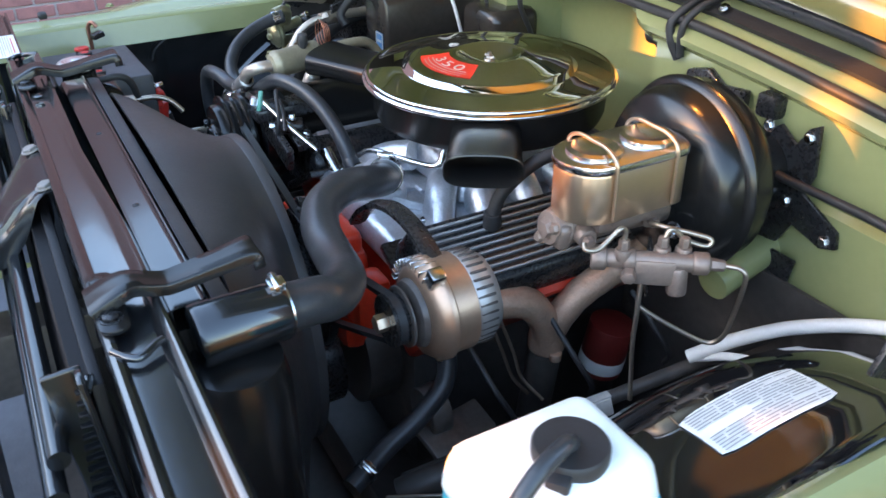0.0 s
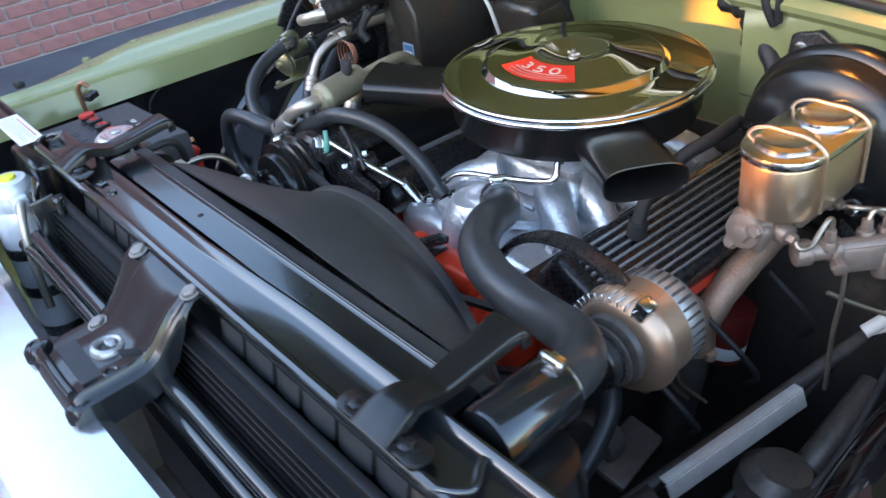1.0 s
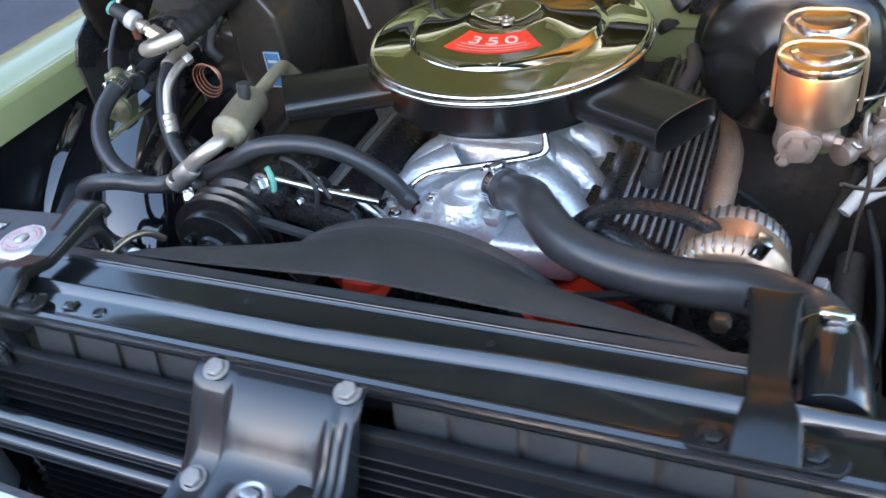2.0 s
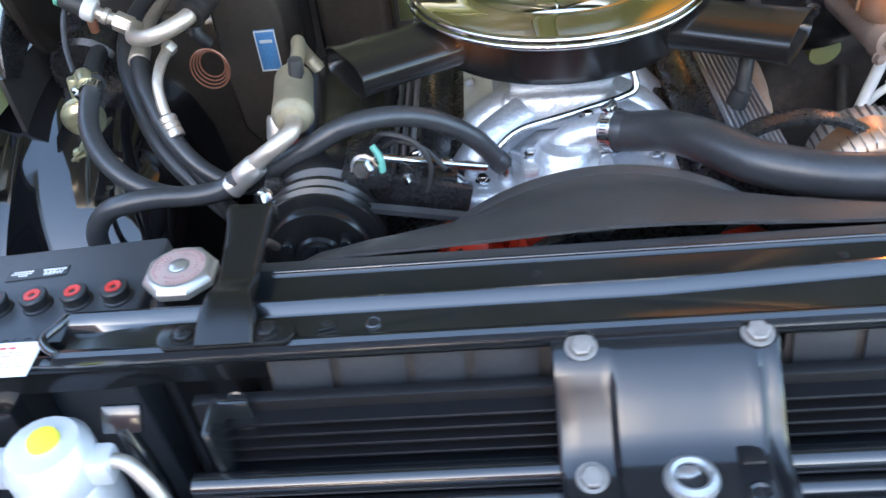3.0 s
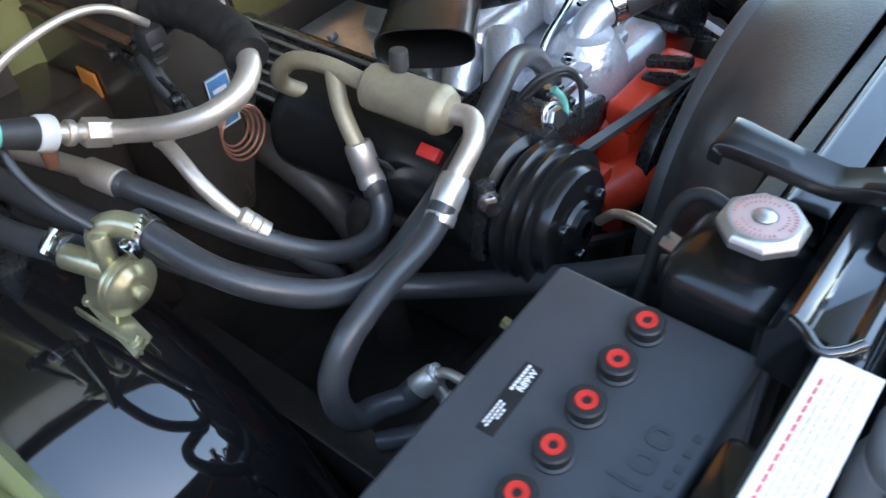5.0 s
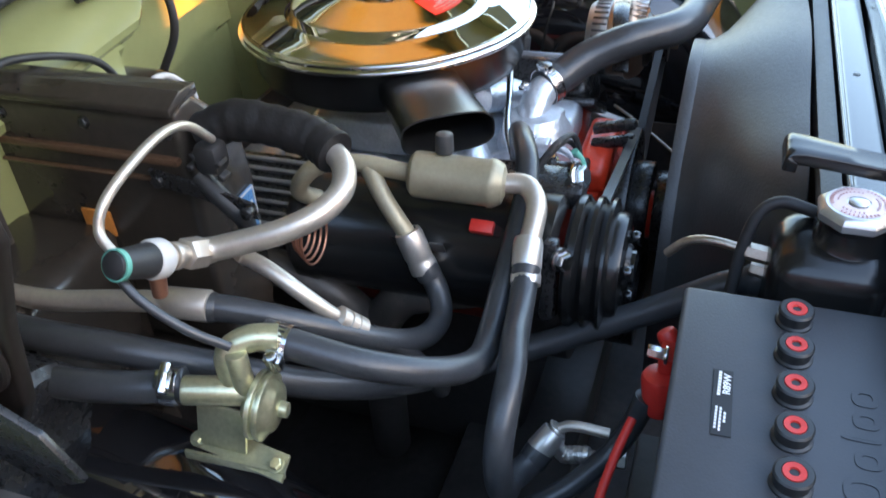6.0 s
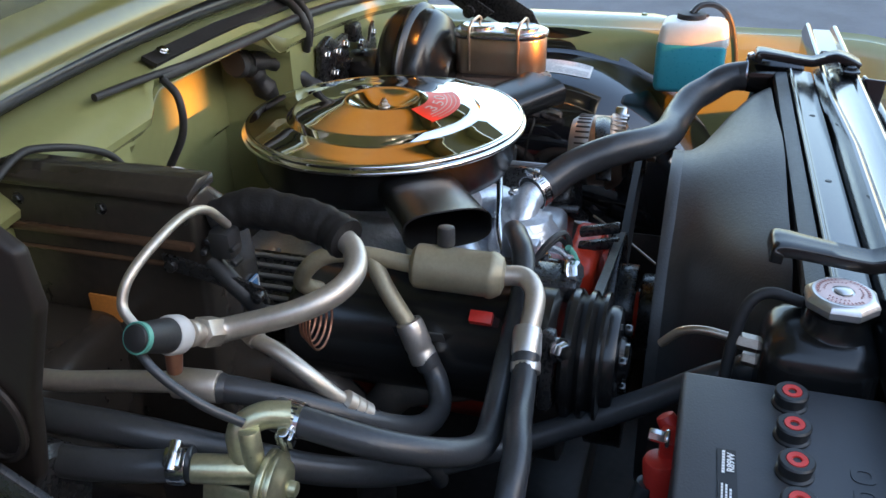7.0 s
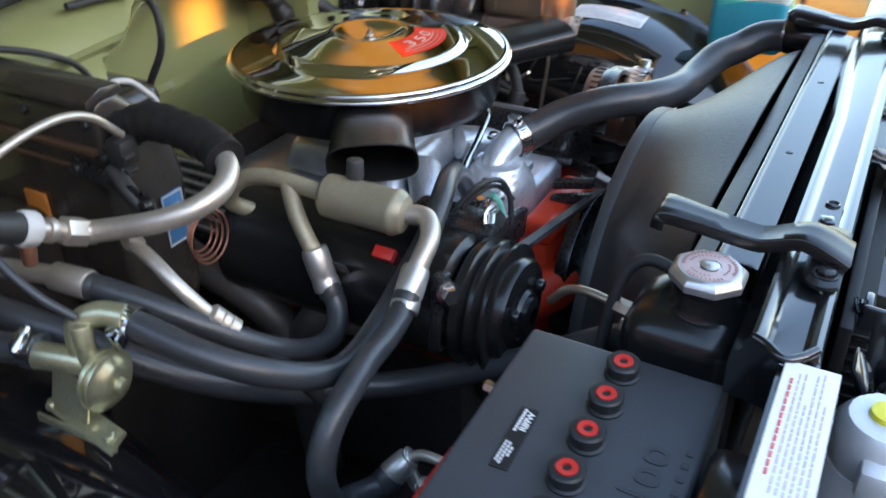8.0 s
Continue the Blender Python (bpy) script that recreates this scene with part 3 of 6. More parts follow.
def radiator_bracket(x, lift=0.0):
    """A black strap from the support over the tank, with two bolted feet."""
    t = thing("radiator_bracket", (x, -0.58, 0.98), "black steel bracket over the radiator's end", "bracket", "radiator brackets")
    b = BM()
    pts = spline([(x, -0.590, 0.9885), (x, -0.575, 0.9955), (x, -0.562, 0.9995), (x - 0.001, -0.551, 0.9990), (x - 0.002, -0.532, 0.9920), (x - 0.003, -0.520, 0.9910), (x - 0.004, -0.482, 0.9965), (x - 0.005, -0.458, 1.0000), (x - 0.005, -0.449, 0.9975), (x - 0.005, -0.447, 0.986)], 6)
    rows = []
    for k, p in enumerate(pts):
        d = (pts[min(k + 1, len(pts) - 1)] - pts[max(k - 1, 0)]).normalized()
        up = Vector((1, 0, 0)).cross(d).normalized()
        w = 0.0165 + 0.0035 * math.cos(2 * math.pi * k / (len(pts) - 1))
        rows.append([p + Vector((w * u, 0, 0)) + up * h for u, h in ((-1.0, -0.010), (-1.0, -0.002), (-0.96, -0.0004), (-0.88, 0.0004), (-0.3, 0.0), (0.3, 0.0), (0.88, 0.0004), (0.96, -0.0004), (1.0, -0.002), (1.0, -0.010))])
    sheet(b, rows, 0.0022)
    outline = [(-0.040 + 0.009 * math.cos(a), 0.009 * math.sin(a)) for a in (math.pi * (0.5 + k / 8) for k in range(9))] + [(0.037 + 0.009 * math.cos(a), 0.009 * math.sin(a)) for a in (math.pi * (-0.5 + k / 8) for k in range(9))]
    prism(b, [(u, v * 1.3) for u, v in outline], 0.004, pose(x, -0.575, 0.9805), 0.001)
    strap = part("strap", b, BLACK_CLEAN, t)
    for e in (-0.025, 0.022):
        part("bolt", bolt(BM(), (x + e * 1.2, -0.576, 0.9845), (0, 0, 1), 0.0065, 0.0035), BLACK_SATIN, t)
    return t


radiator_bracket(-0.270)
radiator_bracket(0.350)

# ---- fan shroud ----
b = BM()
rows = []
N = 96
FX, FZ, FR = 0.012, 0.735, 0.210
for step, (y, mixr) in enumerate(((-0.473, 0.0), (-0.466, 0.03), (-0.452, 0.11), (-0.436, 0.25), (-0.42, 0.42), (-0.404, 0.62), (-0.390, 0.81), (-0.377, 0.95), (-0.364, 1.0))):
    row = []
    for k in range(N):
        a = math.tau * k / N
        ca, sa = math.cos(a), math.sin(a)
        q = (abs(ca) ** 9 + abs(sa) ** 9) ** (-1 / 9)
        rx = 0.035 + 0.325 * ca * q
        rz = 0.70 + 0.262 * sa * q
        m = mixr
        arch = math.exp(-((rx - 0.02) / 0.13) ** 2) * (1 - m) * max(0.0, sa)
        row.append((rx * (1 - m) + (FX + FR * ca) * m, y - 0.002 * arch, rz * (1 - m) + (FZ + FR * sa) * m + 0.012 * arch))
    rows.append(row)
sheet(b, rows, 0.003, True)
shroud = solo("fan_shroud", b, BLACK_PLASTIC, "matt black plastic fan shroud with a domed top", "fan shroud")
b = BM()
lathe(b, [(FR - 0.004, -0.368), (FR + 0.001, -0.368), (FR + 0.0015, -0.366), (FR + 0.0018, -0.357), (FR + 0.0012, -0.355), (FR - 0.002, -0.355), (FR - 0.003, -0.358), (FR - 0.004, -0.368)], Matrix.Translation((FX, 0, FZ)) @ Matrix.Rotation(radians(-90), 4, "X"), 96)
part("rim", b, BLACK_PLASTIC, shroud)
b = BM()
sheet(b, [[(x, y, z) for y, z in ((-0.4785, 0.950), (-0.479, 0.9605), (-0.4800, 0.9630), (-0.486, 0.9650), (-0.4955, 0.9655), (-0.4962, 0.95))] for x in (-0.288, 0.0, 0.20, 0.357)], 0.002)
part("flange", b, BLACK_PLASTIC, shroud)

# fan behind the shroud
fan = thing("cooling_fan", (FX, -0.36, FZ), "black steel cooling fan on the water pump", "fan")
b = BM()
rod(b, (FX, -0.395, FZ), (FX, -0.335, FZ), 0.05, 0.05, 28, 0.004)
part("hub", b, BLACK_SATIN, fan)
blade = None
for k in range(5):
    if blade is None:
        b = BM()
        sheet(b, [[(FX + r * math.cos(a), -0.375 + d, FZ + r * math.sin(a)) for r in (0.045, 0.12, 0.205)] for a, d in ((-0.24, -0.018), (0.0, 0.0), (0.24, 0.018))], 0.002)
        blade = part("blade", b, BLACK_SATIN, fan)
    else:
        again("blade", blade, fan, Matrix.Rotation(math.tau * k / 5, 4, "Y"))

# ---- condenser and latch support in front ----
con = thing("condenser", (0, -0.63, 0.45), "black air conditioning condenser with flat tubes", "condenser")
b = BM()
rbox(b, (0.70, 0.010, 0.46), pose(0.05, -0.598, 0.715), 0.002)
part("core", b, FIN, con)
b = BM()
rbox(b, (0.68, 0.018, 0.0028), pose(0.05, -0.606, 0.934), 0.0009, 1)
tubing = part("flat_tube", b, CONDENSER_BLACK, con)
for k in range(1, 18):
    again("flat_tube", tubing, con, Matrix.Translation((0, -0.0010 * k, -0.0112 * k)))
b = BM()
tube(b, [(-0.30, -0.638, 0.902), (0.42, -0.638, 0.902)], 0.009, 14, 1)
part("cross_tube", b, BLACK_GLOSS, con)
b = BM()
tube(b, [(-0.34, -0.648, 0.880), (-0.27, -0.646, 0.882), (0.44, -0.646, 0.882)], 0.009, 14, 1)
part("cross_tube", b, BLACK_GLOSS, con)
for x in (-0.268, 0.395):
    b = BM()
    rbox(b, (0.022, 0.006, 0.26), pose(x, -0.600, 0.825, 4), 0.002)
    rbox(b, (0.006, 0.03, 0.26), pose(x - 0.012, -0.612, 0.825, 4), 0.002)
    part("side_strip", b, BLACK_GLOSS, con)
    part("bolt", bolt(BM(), (x, -0.603, 0.944), (0, -0.8, 0.5), 0.006, 0.005), BLACK_ENAMEL, con)
b = BM()
rbox(b, (0.028, 0.005, 0.020), pose(-0.345, -0.612, 0.945, -35), 0.002)
tube(b, [(-0.345, -0.615, 0.94), (-0.335, -0.622, 0.90), (-0.33, -0.625, 0.82)], 0.006, 10, 4)
part("clip", b, BLACK_GLOSS, con)
# seal with slanted ribs under the rail
for s0, s1 in ((-0.25, -0.055), (0.10, 0.40)):
    b = BM()
    sheet(b, [[(s0 + (s1 - s0) * j / 12, -0.5755 - 0.006 * u, 0.962 - 0.034 * u) for u in (0, 0.5, 1)] for j in range(13)], 0.003)
    seal = part("seal", b, UNDER, con)
    x, k = s0 + 0.004, 0
    while x < s1 - 0.02:
        w = min(0.040 + 0.006 * math.sin(k * 2.3), s1 - x)
        b = BM()
        sheet(b, [[(x + w * j / 4, -0.5795 - 0.006 * u - 0.002 * math.sin(math.pi * j / 4), 0.9595 - 0.027 * u) for u in (0, 0.25, 0.6, 1)] for j in range(5)], 0.003)
        part("seal_pad", b, RUBBER, seal)
        x, k = x + w + 0.007, k + 1

latch = thing("hood_latch_support", (0.02, -0.65, 0.6), "grey black pressed steel hood latch support", "latch support")
b = BM()
rows = []
prof = ((-0.583, 0.9720, 0.0), (-0.594, 0.9710, 0.0), (-0.602, 0.9680, 0.15), (-0.608, 0.9635, 0.4), (-0.614, 0.9592, 0.7), (-0.624, 0.9495, 1.0), (-0.631, 0.9420, 1.0), (-0.636, 0.9366, 1.0), (-0.641, 0.9318, 1.0), (-0.648, 0.9275, 1.0), (-0.656, 0.9255, 1.0), (-0.665, 0.9245, 1.0), (-0.685, 0.9235, 1.0), (-0.705, 0.9225, 1.0), (-0.715, 0.9190, 0.7), (-0.722, 0.9090, 0.3), (-0.725, 0.8800, 0.0), (-0.726, 0.70, 0.0))
for x, lift in ((-0.056, -0.030), (-0.055, -0.014), (-0.052, -0.011), (-0.040, -0.010), (-0.026, -0.010), (-0.021, -0.0095), (-0.019, -0.006), (-0.017, -0.001), (-0.014, 0.0), (0.01, 0.0), (0.04, 0.0), (0.062, 0.0), (0.066, 0.002), (0.069, 0.0045), (0.072, 0.0040), (0.074, -0.002), (0.077, -0.004), (0.080, -0.002), (0.083, 0.0005), (0.086, -0.002), (0.087, -0.008), (0.088, -0.030)):
    rows.append([(x, y, z + lift * w) for y, z, w in prof])
sheet(b, rows, 0.0025)
tray = part("plate", b, LATCH, latch)
part("lip", tube(BM(), [(-0.048, -0.712, 0.913), (-0.01, -0.713, 0.920), (0.03, -0.713, 0.920), (0.058, -0.712, 0.920)], 0.0045, 12, 6), LATCH, tray)
for x, y in ((0.072, -0.712), (-0.046, -0.712)):
    b = BM()
    lathe(b, [(0, 0.0065), (0.005, 0.0065), (0.006, 0.008), (0.010, 0.007), (0.0135, 0.002), (0.0145, -0.02)], pose(x, y, 0.912), 28)
    part("boss", b, LATCH, tray)
b = BM()
rbox(b, (0.074, 0.020, 0.0016), pose(0.020, -0.692, 0.9234, -3), 0.0005, 1)
part("dark_slot", b, BLACK_PRINT, latch)
# upright slot beside the bright turned edge, with a rolled rim behind it
b = BM()
prism(b, [(-0.008, -0.016), (0.006, -0.016), (0.009, 0.010), (0.004, 0.014), (-0.006, 0.013)], 0.0018, pose(0.060, -0.649, 0.9290, -24), 0.0003)
part("upright_slot", b, BLACK_PRINT, latch)
part("slot_rim", tube(BM(), [(0.0515, -0.633, 0.930), (0.058, -0.6305, 0.932), (0.066, -0.631, 0.932)], 0.0016, 10, 5), LATCH, latch)
b = BM()
lathe(b, [(0.0042, 0.0), (0.0075, 0.0), (0.0080, 0.0016), (0.0060, 0.0026), (0.0042, 0.001), (0.0042, 0.0)], pose(0.061, -0.676, 0.9240, -3), 24)
eye = part("small_hole_rim", b, LATCH, latch)
part("small_hole", rod(BM(), (0.061, -0.676, 0.9234), (0.061, -0.676, 0.9246), 0.0042, None, 16, 0.0002), BLACK_PRINT, eye)
b = BM()
lathe(b, [(0.0092, -0.001), (0.0100, 0.0032), (0.0125, 0.0046), (0.0160, 0.0030), (0.0172, 0.0002), (0.0172, -0.002)], pose(0.0227, -0.664, 0.9250, -4), 32)
ring = part("striker_rim", b, SILVER_WORN, latch, "worn bare metal rim round the striker hole")
part("striker_hole", rod(BM(), (0.0227, -0.664, 0.9240), (0.0227, -0.664, 0.9258), 0.0094, 0.0094, 24, 0.0002), BLACK_PRINT, ring)
b = BM()
prism(b, [(-0.008, 0.001), (0.000, 0.0), (0.007, 0.003), (0.006, 0.0085), (-0.003, 0.010), (-0.009, 0.006)], 0.003, pose(0.0220, -0.666, 0.9258, -4), 0.0012)
part("striker_tip", b, SILVER_WORN, ring)
for x, y, z in ((-0.037, -0.594, 0.9712), (0.075, -0.591, 0.9725), (-0.036, -0.655, 0.9165)):
    part("bolt", bolt(BM(), (x, y, z), (0, -0.25, 1), 0.0072, 0.0045), RUSTY_GREY, latch)

# receiver bottle on the passenger side of the condenser
dry = thing("receiver_drier", (-0.41, -0.645, 0.62), "silver receiver drier bottle with black bands", "receiver drier")
b = BM()
lathe(b, [(0, 0.66), (0.028, 0.66), (0.034, 0.675), (0.034, 0.90), (0.030, 0.912), (0, 0.914)], Matrix.Translation((-0.392, -0.633, 0)), 28)
part("bottle", b, SILVER, dry)
b = BM()
lathe(b, [(0, 0.905), (0.026, 0.905), (0.030, 0.915), (0.030, 0.94), (0.024, 0.948), (0, 0.950)], Matrix.Translation((-0.392, -0.633, 0)), 20)
rbox(b, (0.085, 0.022, 0.022), pose(-0.392, -0.633, 0.925), 0.004)
part("head", b, SILVER, dry)
for z in (0.72, 0.785, 0.845):
    b = BM()
    lathe(b, [(0.0345, z), (0.0355, z + 0.001), (0.0355, z + 0.016), (0.0345, z + 0.017)], Matrix.Translation((-0.392, -0.633, 0)), 28)
    part("band", b, BLACK_SATIN, dry)
b = BM()
lathe(b, [(0, 0.9535), (0.010, 0.9525), (0.011, 0.949)], Matrix.Translation((-0.391, -0.631, 0)), 20)
part("sight_glass", b, YELLOW, dry, "yellow sight glass cap")
b = BM()
tube(b, [(-0.355, -0.633, 0.928), (-0.338, -0.637, 0.928), (-0.322, -0.646, 0.905), (-0.315, -0.652, 0.86), (-0.31, -0.655, 0.80)], 0.0055, 10, 8)
part("pipe", b, PIPE, dry)

# warning label on the rail
b = BM()
rbox(b, (0.125, 0.032, 0.0008), pose(-0.466, -0.5835, 0.9785), 0.0003, 1)
lab = solo("paper_label", b, WHITE_LABEL, "white paper label on the radiator support", "label")
b = BM()
for k in range(13):
    rbox(b, (0.0052, 0.0018, 0.0004), pose(-0.505 + 0.0068 * k, -0.5735, 0.9791), 0)
tagged(part("red_line", b, RED_PRINT, lab), kind="stuff")
b = BM()
dash = random.Random(5)
for k in range(6):
    x, end = -0.520, -0.415 - (0.03 if k in (2, 5) else 0.0)
    while x < end:
        w = dash.uniform(0.0025, 0.0075)
        rbox(b, (w, 0.0010, 0.0004), pose(x + w / 2, -0.5775 - 0.0034 * k, 0.9791), 0)
        x += w + 0.0016
tagged(part("print_line", b, material("faded_pink_print", (0.46, 0.36, 0.36), 0.5), lab), kind="stuff")

# ---- engine ----
eng = thing("engine", (0, 0, 0.35), "orange red V8 engine block with a silver intake manifold", "engine")
b = BM()
rbox(b, (0.16, 0.45, 0.14), pose(0, 0.02, 0.70), 0.02)
for s in (-1, 1):
    rbox(b, (0.10, 0.45, 0.16), pose(s * 0.16, 0.01, 0.735, 0, s * 42), 0.012)
part("block", b, ORANGE, eng)
b = BM()
rbox(b, (0.26, 0.46, 0.28), pose(0, 0.03, 0.52), 0.02)
rod(b, (0, -0.25, 0.60), (0, -0.20, 0.60), 0.10, 0.10)
part("crankcase", b, UNDER, eng, "black lower crankcase")
b = BM()
rbox(b, (0.15, 0.05, 0.16), pose(0.01, -0.255, 0.715), 0.02)
rbox(b, (0.14, 0.040, 0.034), pose(0.012, -0.260, 0.806), 0.010, 3)
rod(b, (0.0, -0.285, 0.735), (0, -0.335, 0.735), 0.042, 0.03)
for s in (-1, 1):
    tube(b, [(s * 0.02, -0.285, 0.73), (s * 0.07, -0.29, 0.745), (s * 0.11, -0.265, 0.74)], 0.028, 14)
    rbox(b, (0.05, 0.05, 0.07), pose(s * 0.12, -0.255, 0.745), 0.01)
part("water_pump", b, ORANGE, eng)
# intake manifold
b = BM()
rbox(b, (0.27, 0.40, 0.05), pose(0.0, -0.02, 0.795), 0.014, 3)
rbox(b, (0.17, 0.20, 0.045), pose(0, 0.0, 0.845), 0.012, 3, (0.85, 0.85))
rbox(b, (0.10, 0.05, 0.014), pose(-0.005, -0.187, 0.842), 0.005)
rbox(b, (0.06, 0.05, 0.02), pose(-0.09, -0.185, 0.80), 0.005)
intake = part("intake_manifold", b, ALUMINIUM, eng, "silver painted cast intake manifold")
for s in (-1, 1):
    for y in ((-0.155, -0.08, 0.0, 0.08, 0.15) if s > 0 else (-0.155, -0.09)):
        b = BM()
        tube(b, [(s * 0.045, y * 0.65, 0.852), (s * 0.09, y * 0.85, 0.835), (s * 0.125, y, 0.80)], 0.024, 14, 6, 0.8)
        part("runner", b, ALUMINIUM, intake)
b = BM()
lathe(b, [(0, 0.80), (0.050, 0.80), (0.047, 0.83), (0.042, 0.845), (0.030, 0.862), (0.0, 0.868)], Matrix.Translation((-0.005, -0.185, 0)), 28)
tube(b, [(-0.015, -0.180, 0.845), (0.0, -0.181, 0.862), (0.025, -0.182, 0.871), (0.060, -0.196, 0.880)], 0.019, 18, 6)
part("thermostat_housing", b, ALUMINIUM, intake)
b = BM()
rod(b, (-0.074, -0.183, 0.79), (-0.074, -0.183, 0.838), 0.010, 0.008)
part("hose_nipple", b, BRIGHT, intake)
b = BM()
rod(b, (-0.11, -0.19, 0.80), (-0.145, -0.20, 0.845), 0.012, 0.010)
part("sender", b, BRIGHT, intake)
for x, y, z in ((-0.045, -0.187, 0.849), (0.035, -0.187, 0.849), (-0.10, -0.19, 0.822), (-0.115, -0.16, 0.822), (0.10, -0.16, 0.822), (0.02, -0.165, 0.88)):
    part("manifold_bolt", bolt(BM(), (x, y, z), (0, 0, 1), 0.006, 0.007), BRIGHT, intake)
for s in (-1, 1):
    for y in (-0.17, -0.115, -0.04, 0.04, 0.115):
        b = BM()
        rbox(b, (0.012, 0.010, 0.010), pose(s * 0.112, y, 0.824, 0, s * 20), 0.002)
        part("cast_boss", b, ALUMINIUM, intake)
for x, y, a in ((-0.06, -0.15, 25), (0.055, -0.15, -25), (0.0, -0.155, 0)):
    b = BM()
    rbox(b, (0.006, 0.070, 0.012), pose(x, y, 0.826, -18, 0, a), 0.002)
    part("cast_rib", b, ALUMINIUM, intake)
for x, z in ((-0.03, 0.845), (0.0, 0.848), (0.03, 0.842)):
    b = BM()
    rbox(b, (0.018, 0.005, 0.007), pose(x + 0.07, -0.135, z - 0.005, 40), 0.001)
    part("cast_mark", b, ALUMINIUM, intake)
# carburettor under the air cleaner
b = BM()
rbox(b, (0.13, 0.15, 0.05), pose(0, 0.0, 0.885), 0.012)
rbox(b, (0.09, 0.12, 0.04), pose(0, -0.005, 0.915), 0.01)
part("carburettor", b, ALUMINIUM, eng)
# fuel line
b = BM()
tube(b, [(0.075, -0.115, 0.908), (0.078, -0.125, 0.890), (0.060, -0.135, 0.884), (0.0, -0.150, 0.876), (-0.055, -0.162, 0.868), (-0.085, -0.175, 0.85)], 0.0045, 10, 8)
rod(b, (0.075, -0.113, 0.905), (0.074, -0.108, 0.922), 0.007, None, 6)
part("fuel_line", b, BRIGHT, eng, "bright steel fuel line")


def valve_cover(s):
    m = Matrix.Translation((s * 0.190, 0.0, 0.800)) @ Matrix.Rotation(radians(s * 30), 4, "Y")
    b = BM()
    rbox(b, (0.140, 0.47, 0.012), m @ pose(0, 0, -0.018), 0.003)
    rbox(b, (0.125, 0.455, 0.058), m @ pose(0, 0, 0.012), 0.016, 3, (0.86, 0.97))
    cover = part("valve_cover", b, BLACK_SATIN, eng, "black finned aluminium valve cover")
    n = 9 if s > 0 else 7
    for k in range(n):
        b = BM()
        rbox(b, (0.0035 if s > 0 else 0.005, 0.40, 0.007), m @ pose(-0.040 + 0.080 * k / (n - 1), 0.0, 0.043), 0.0012, 1)
        part("fin", b, COVER_FIN, cover)
    return m


MD = valve_cover(1)
MP = valve_cover(-1)
# breather hose into the driver's cover
b = BM()
p0 = MD @ Vector((-0.02, -0.115, 0.048))
rod(b, p0, p0 + Vector((0.004, -0.002, 0.022)), 0.012, 0.011)
tube(b, [p0 + Vector((0.004, -0.002, 0.020)), p0 + Vector((0.008, 0.01, 0.05)), p0 + Vector((0.02, 0.05, 0.085)), p0 + Vector((0.03, 0.10, 0.095)), p0 + Vector((0.02, 0.16, 0.09))], 0.0085, 12, 8)
part("breather_hose", b, RUBBER_DULL, eng)
# exhaust manifolds, two arms that meet in one outlet
for s in (-1, 1):
    b = BM()
    tube(b, [(s * 0.245, -0.215, 0.795), (s * 0.272, -0.195, 0.803), (s * 0.290, -0.155, 0.802), (s * 0.295, -0.118, 0.790), (s * 0.295, -0.092, 0.755), (s * 0.291, -0.083, 0.722)], 0.0215, 18, 6, 0.9, 0.02)
    tube(b, [(s * 0.245, 0.14, 0.815), (s * 0.285, 0.10, 0.822), (s * 0.304, 0.045, 0.816), (s * 0.305, -0.005, 0.802), (s * 0.302, -0.045, 0.782), (s * 0.295, -0.072, 0.745), (s * 0.291, -0.080, 0.718)], 0.0215, 18, 6, 0.9, 0.02)
    rod(b, (s * 0.290, -0.081, 0.735), (s * 0.288, -0.080, 0.702), 0.0235, 0.0250, 24, 0.006)
    for e in (-1, 1):
        rod(b, (s * 0.288 + e * 0.024, -0.082, 0.710), (s * 0.288 + e * 0.024, -0.082, 0.698), 0.009, 0.008, 10)
    rbox(b, (0.016, 0.40, 0.026), pose(s * 0.238, -0.03, 0.782, 0, s * 20), 0.006)
    if s > 0:
        b.transform(Matrix.Translation((-0.042, 0.023, -0.028)))
    man = part("exhaust_manifold", b, CAST if s > 0 else UNDER, eng, "tan weathered cast iron exhaust manifold" if s > 0 else "dark oily exhaust manifold")
    b = BM()
    rod(b, (s * 0.288 - 0.042 * (s > 0), -0.080 + 0.023 * (s > 0), 0.704 - 0.028 * (s > 0)), (s * 0.25 - 0.03 * (s > 0), -0.06, 0.50), 0.023, 0.023)
    part("exhaust_pipe", b, UNDER, eng)
b = BM()
rod(b, (0.195, 0.085, 0.55), (0.205, 0.095, 0.635), 0.034, 0.034)
filt = part("oil_filter", b, RED_DULL, eng, "dull red oil filter with a white band")
b = BM()
rod(b, (0.196, 0.086, 0.558), (0.1985, 0.0885, 0.580), 0.0346, 0.0346)
part("band", b, WHITE_LABEL, filt)
# ignition leads
for k, (y, d) in enumerate(((-0.19, 0.02), (-0.07, 0.03), (0.06, 0.02), (0.17, 0.03))):
    b = BM()
    tube(b, [(0.27, y, 0.74), (0.315, y + 0.01, 0.70), (0.325, y + 0.03, 0.66), (0.30, y + 0.05, 0.62)], 0.0038, 8, 6)
    part("plug_lead", b, RUBBER_DULL, eng)

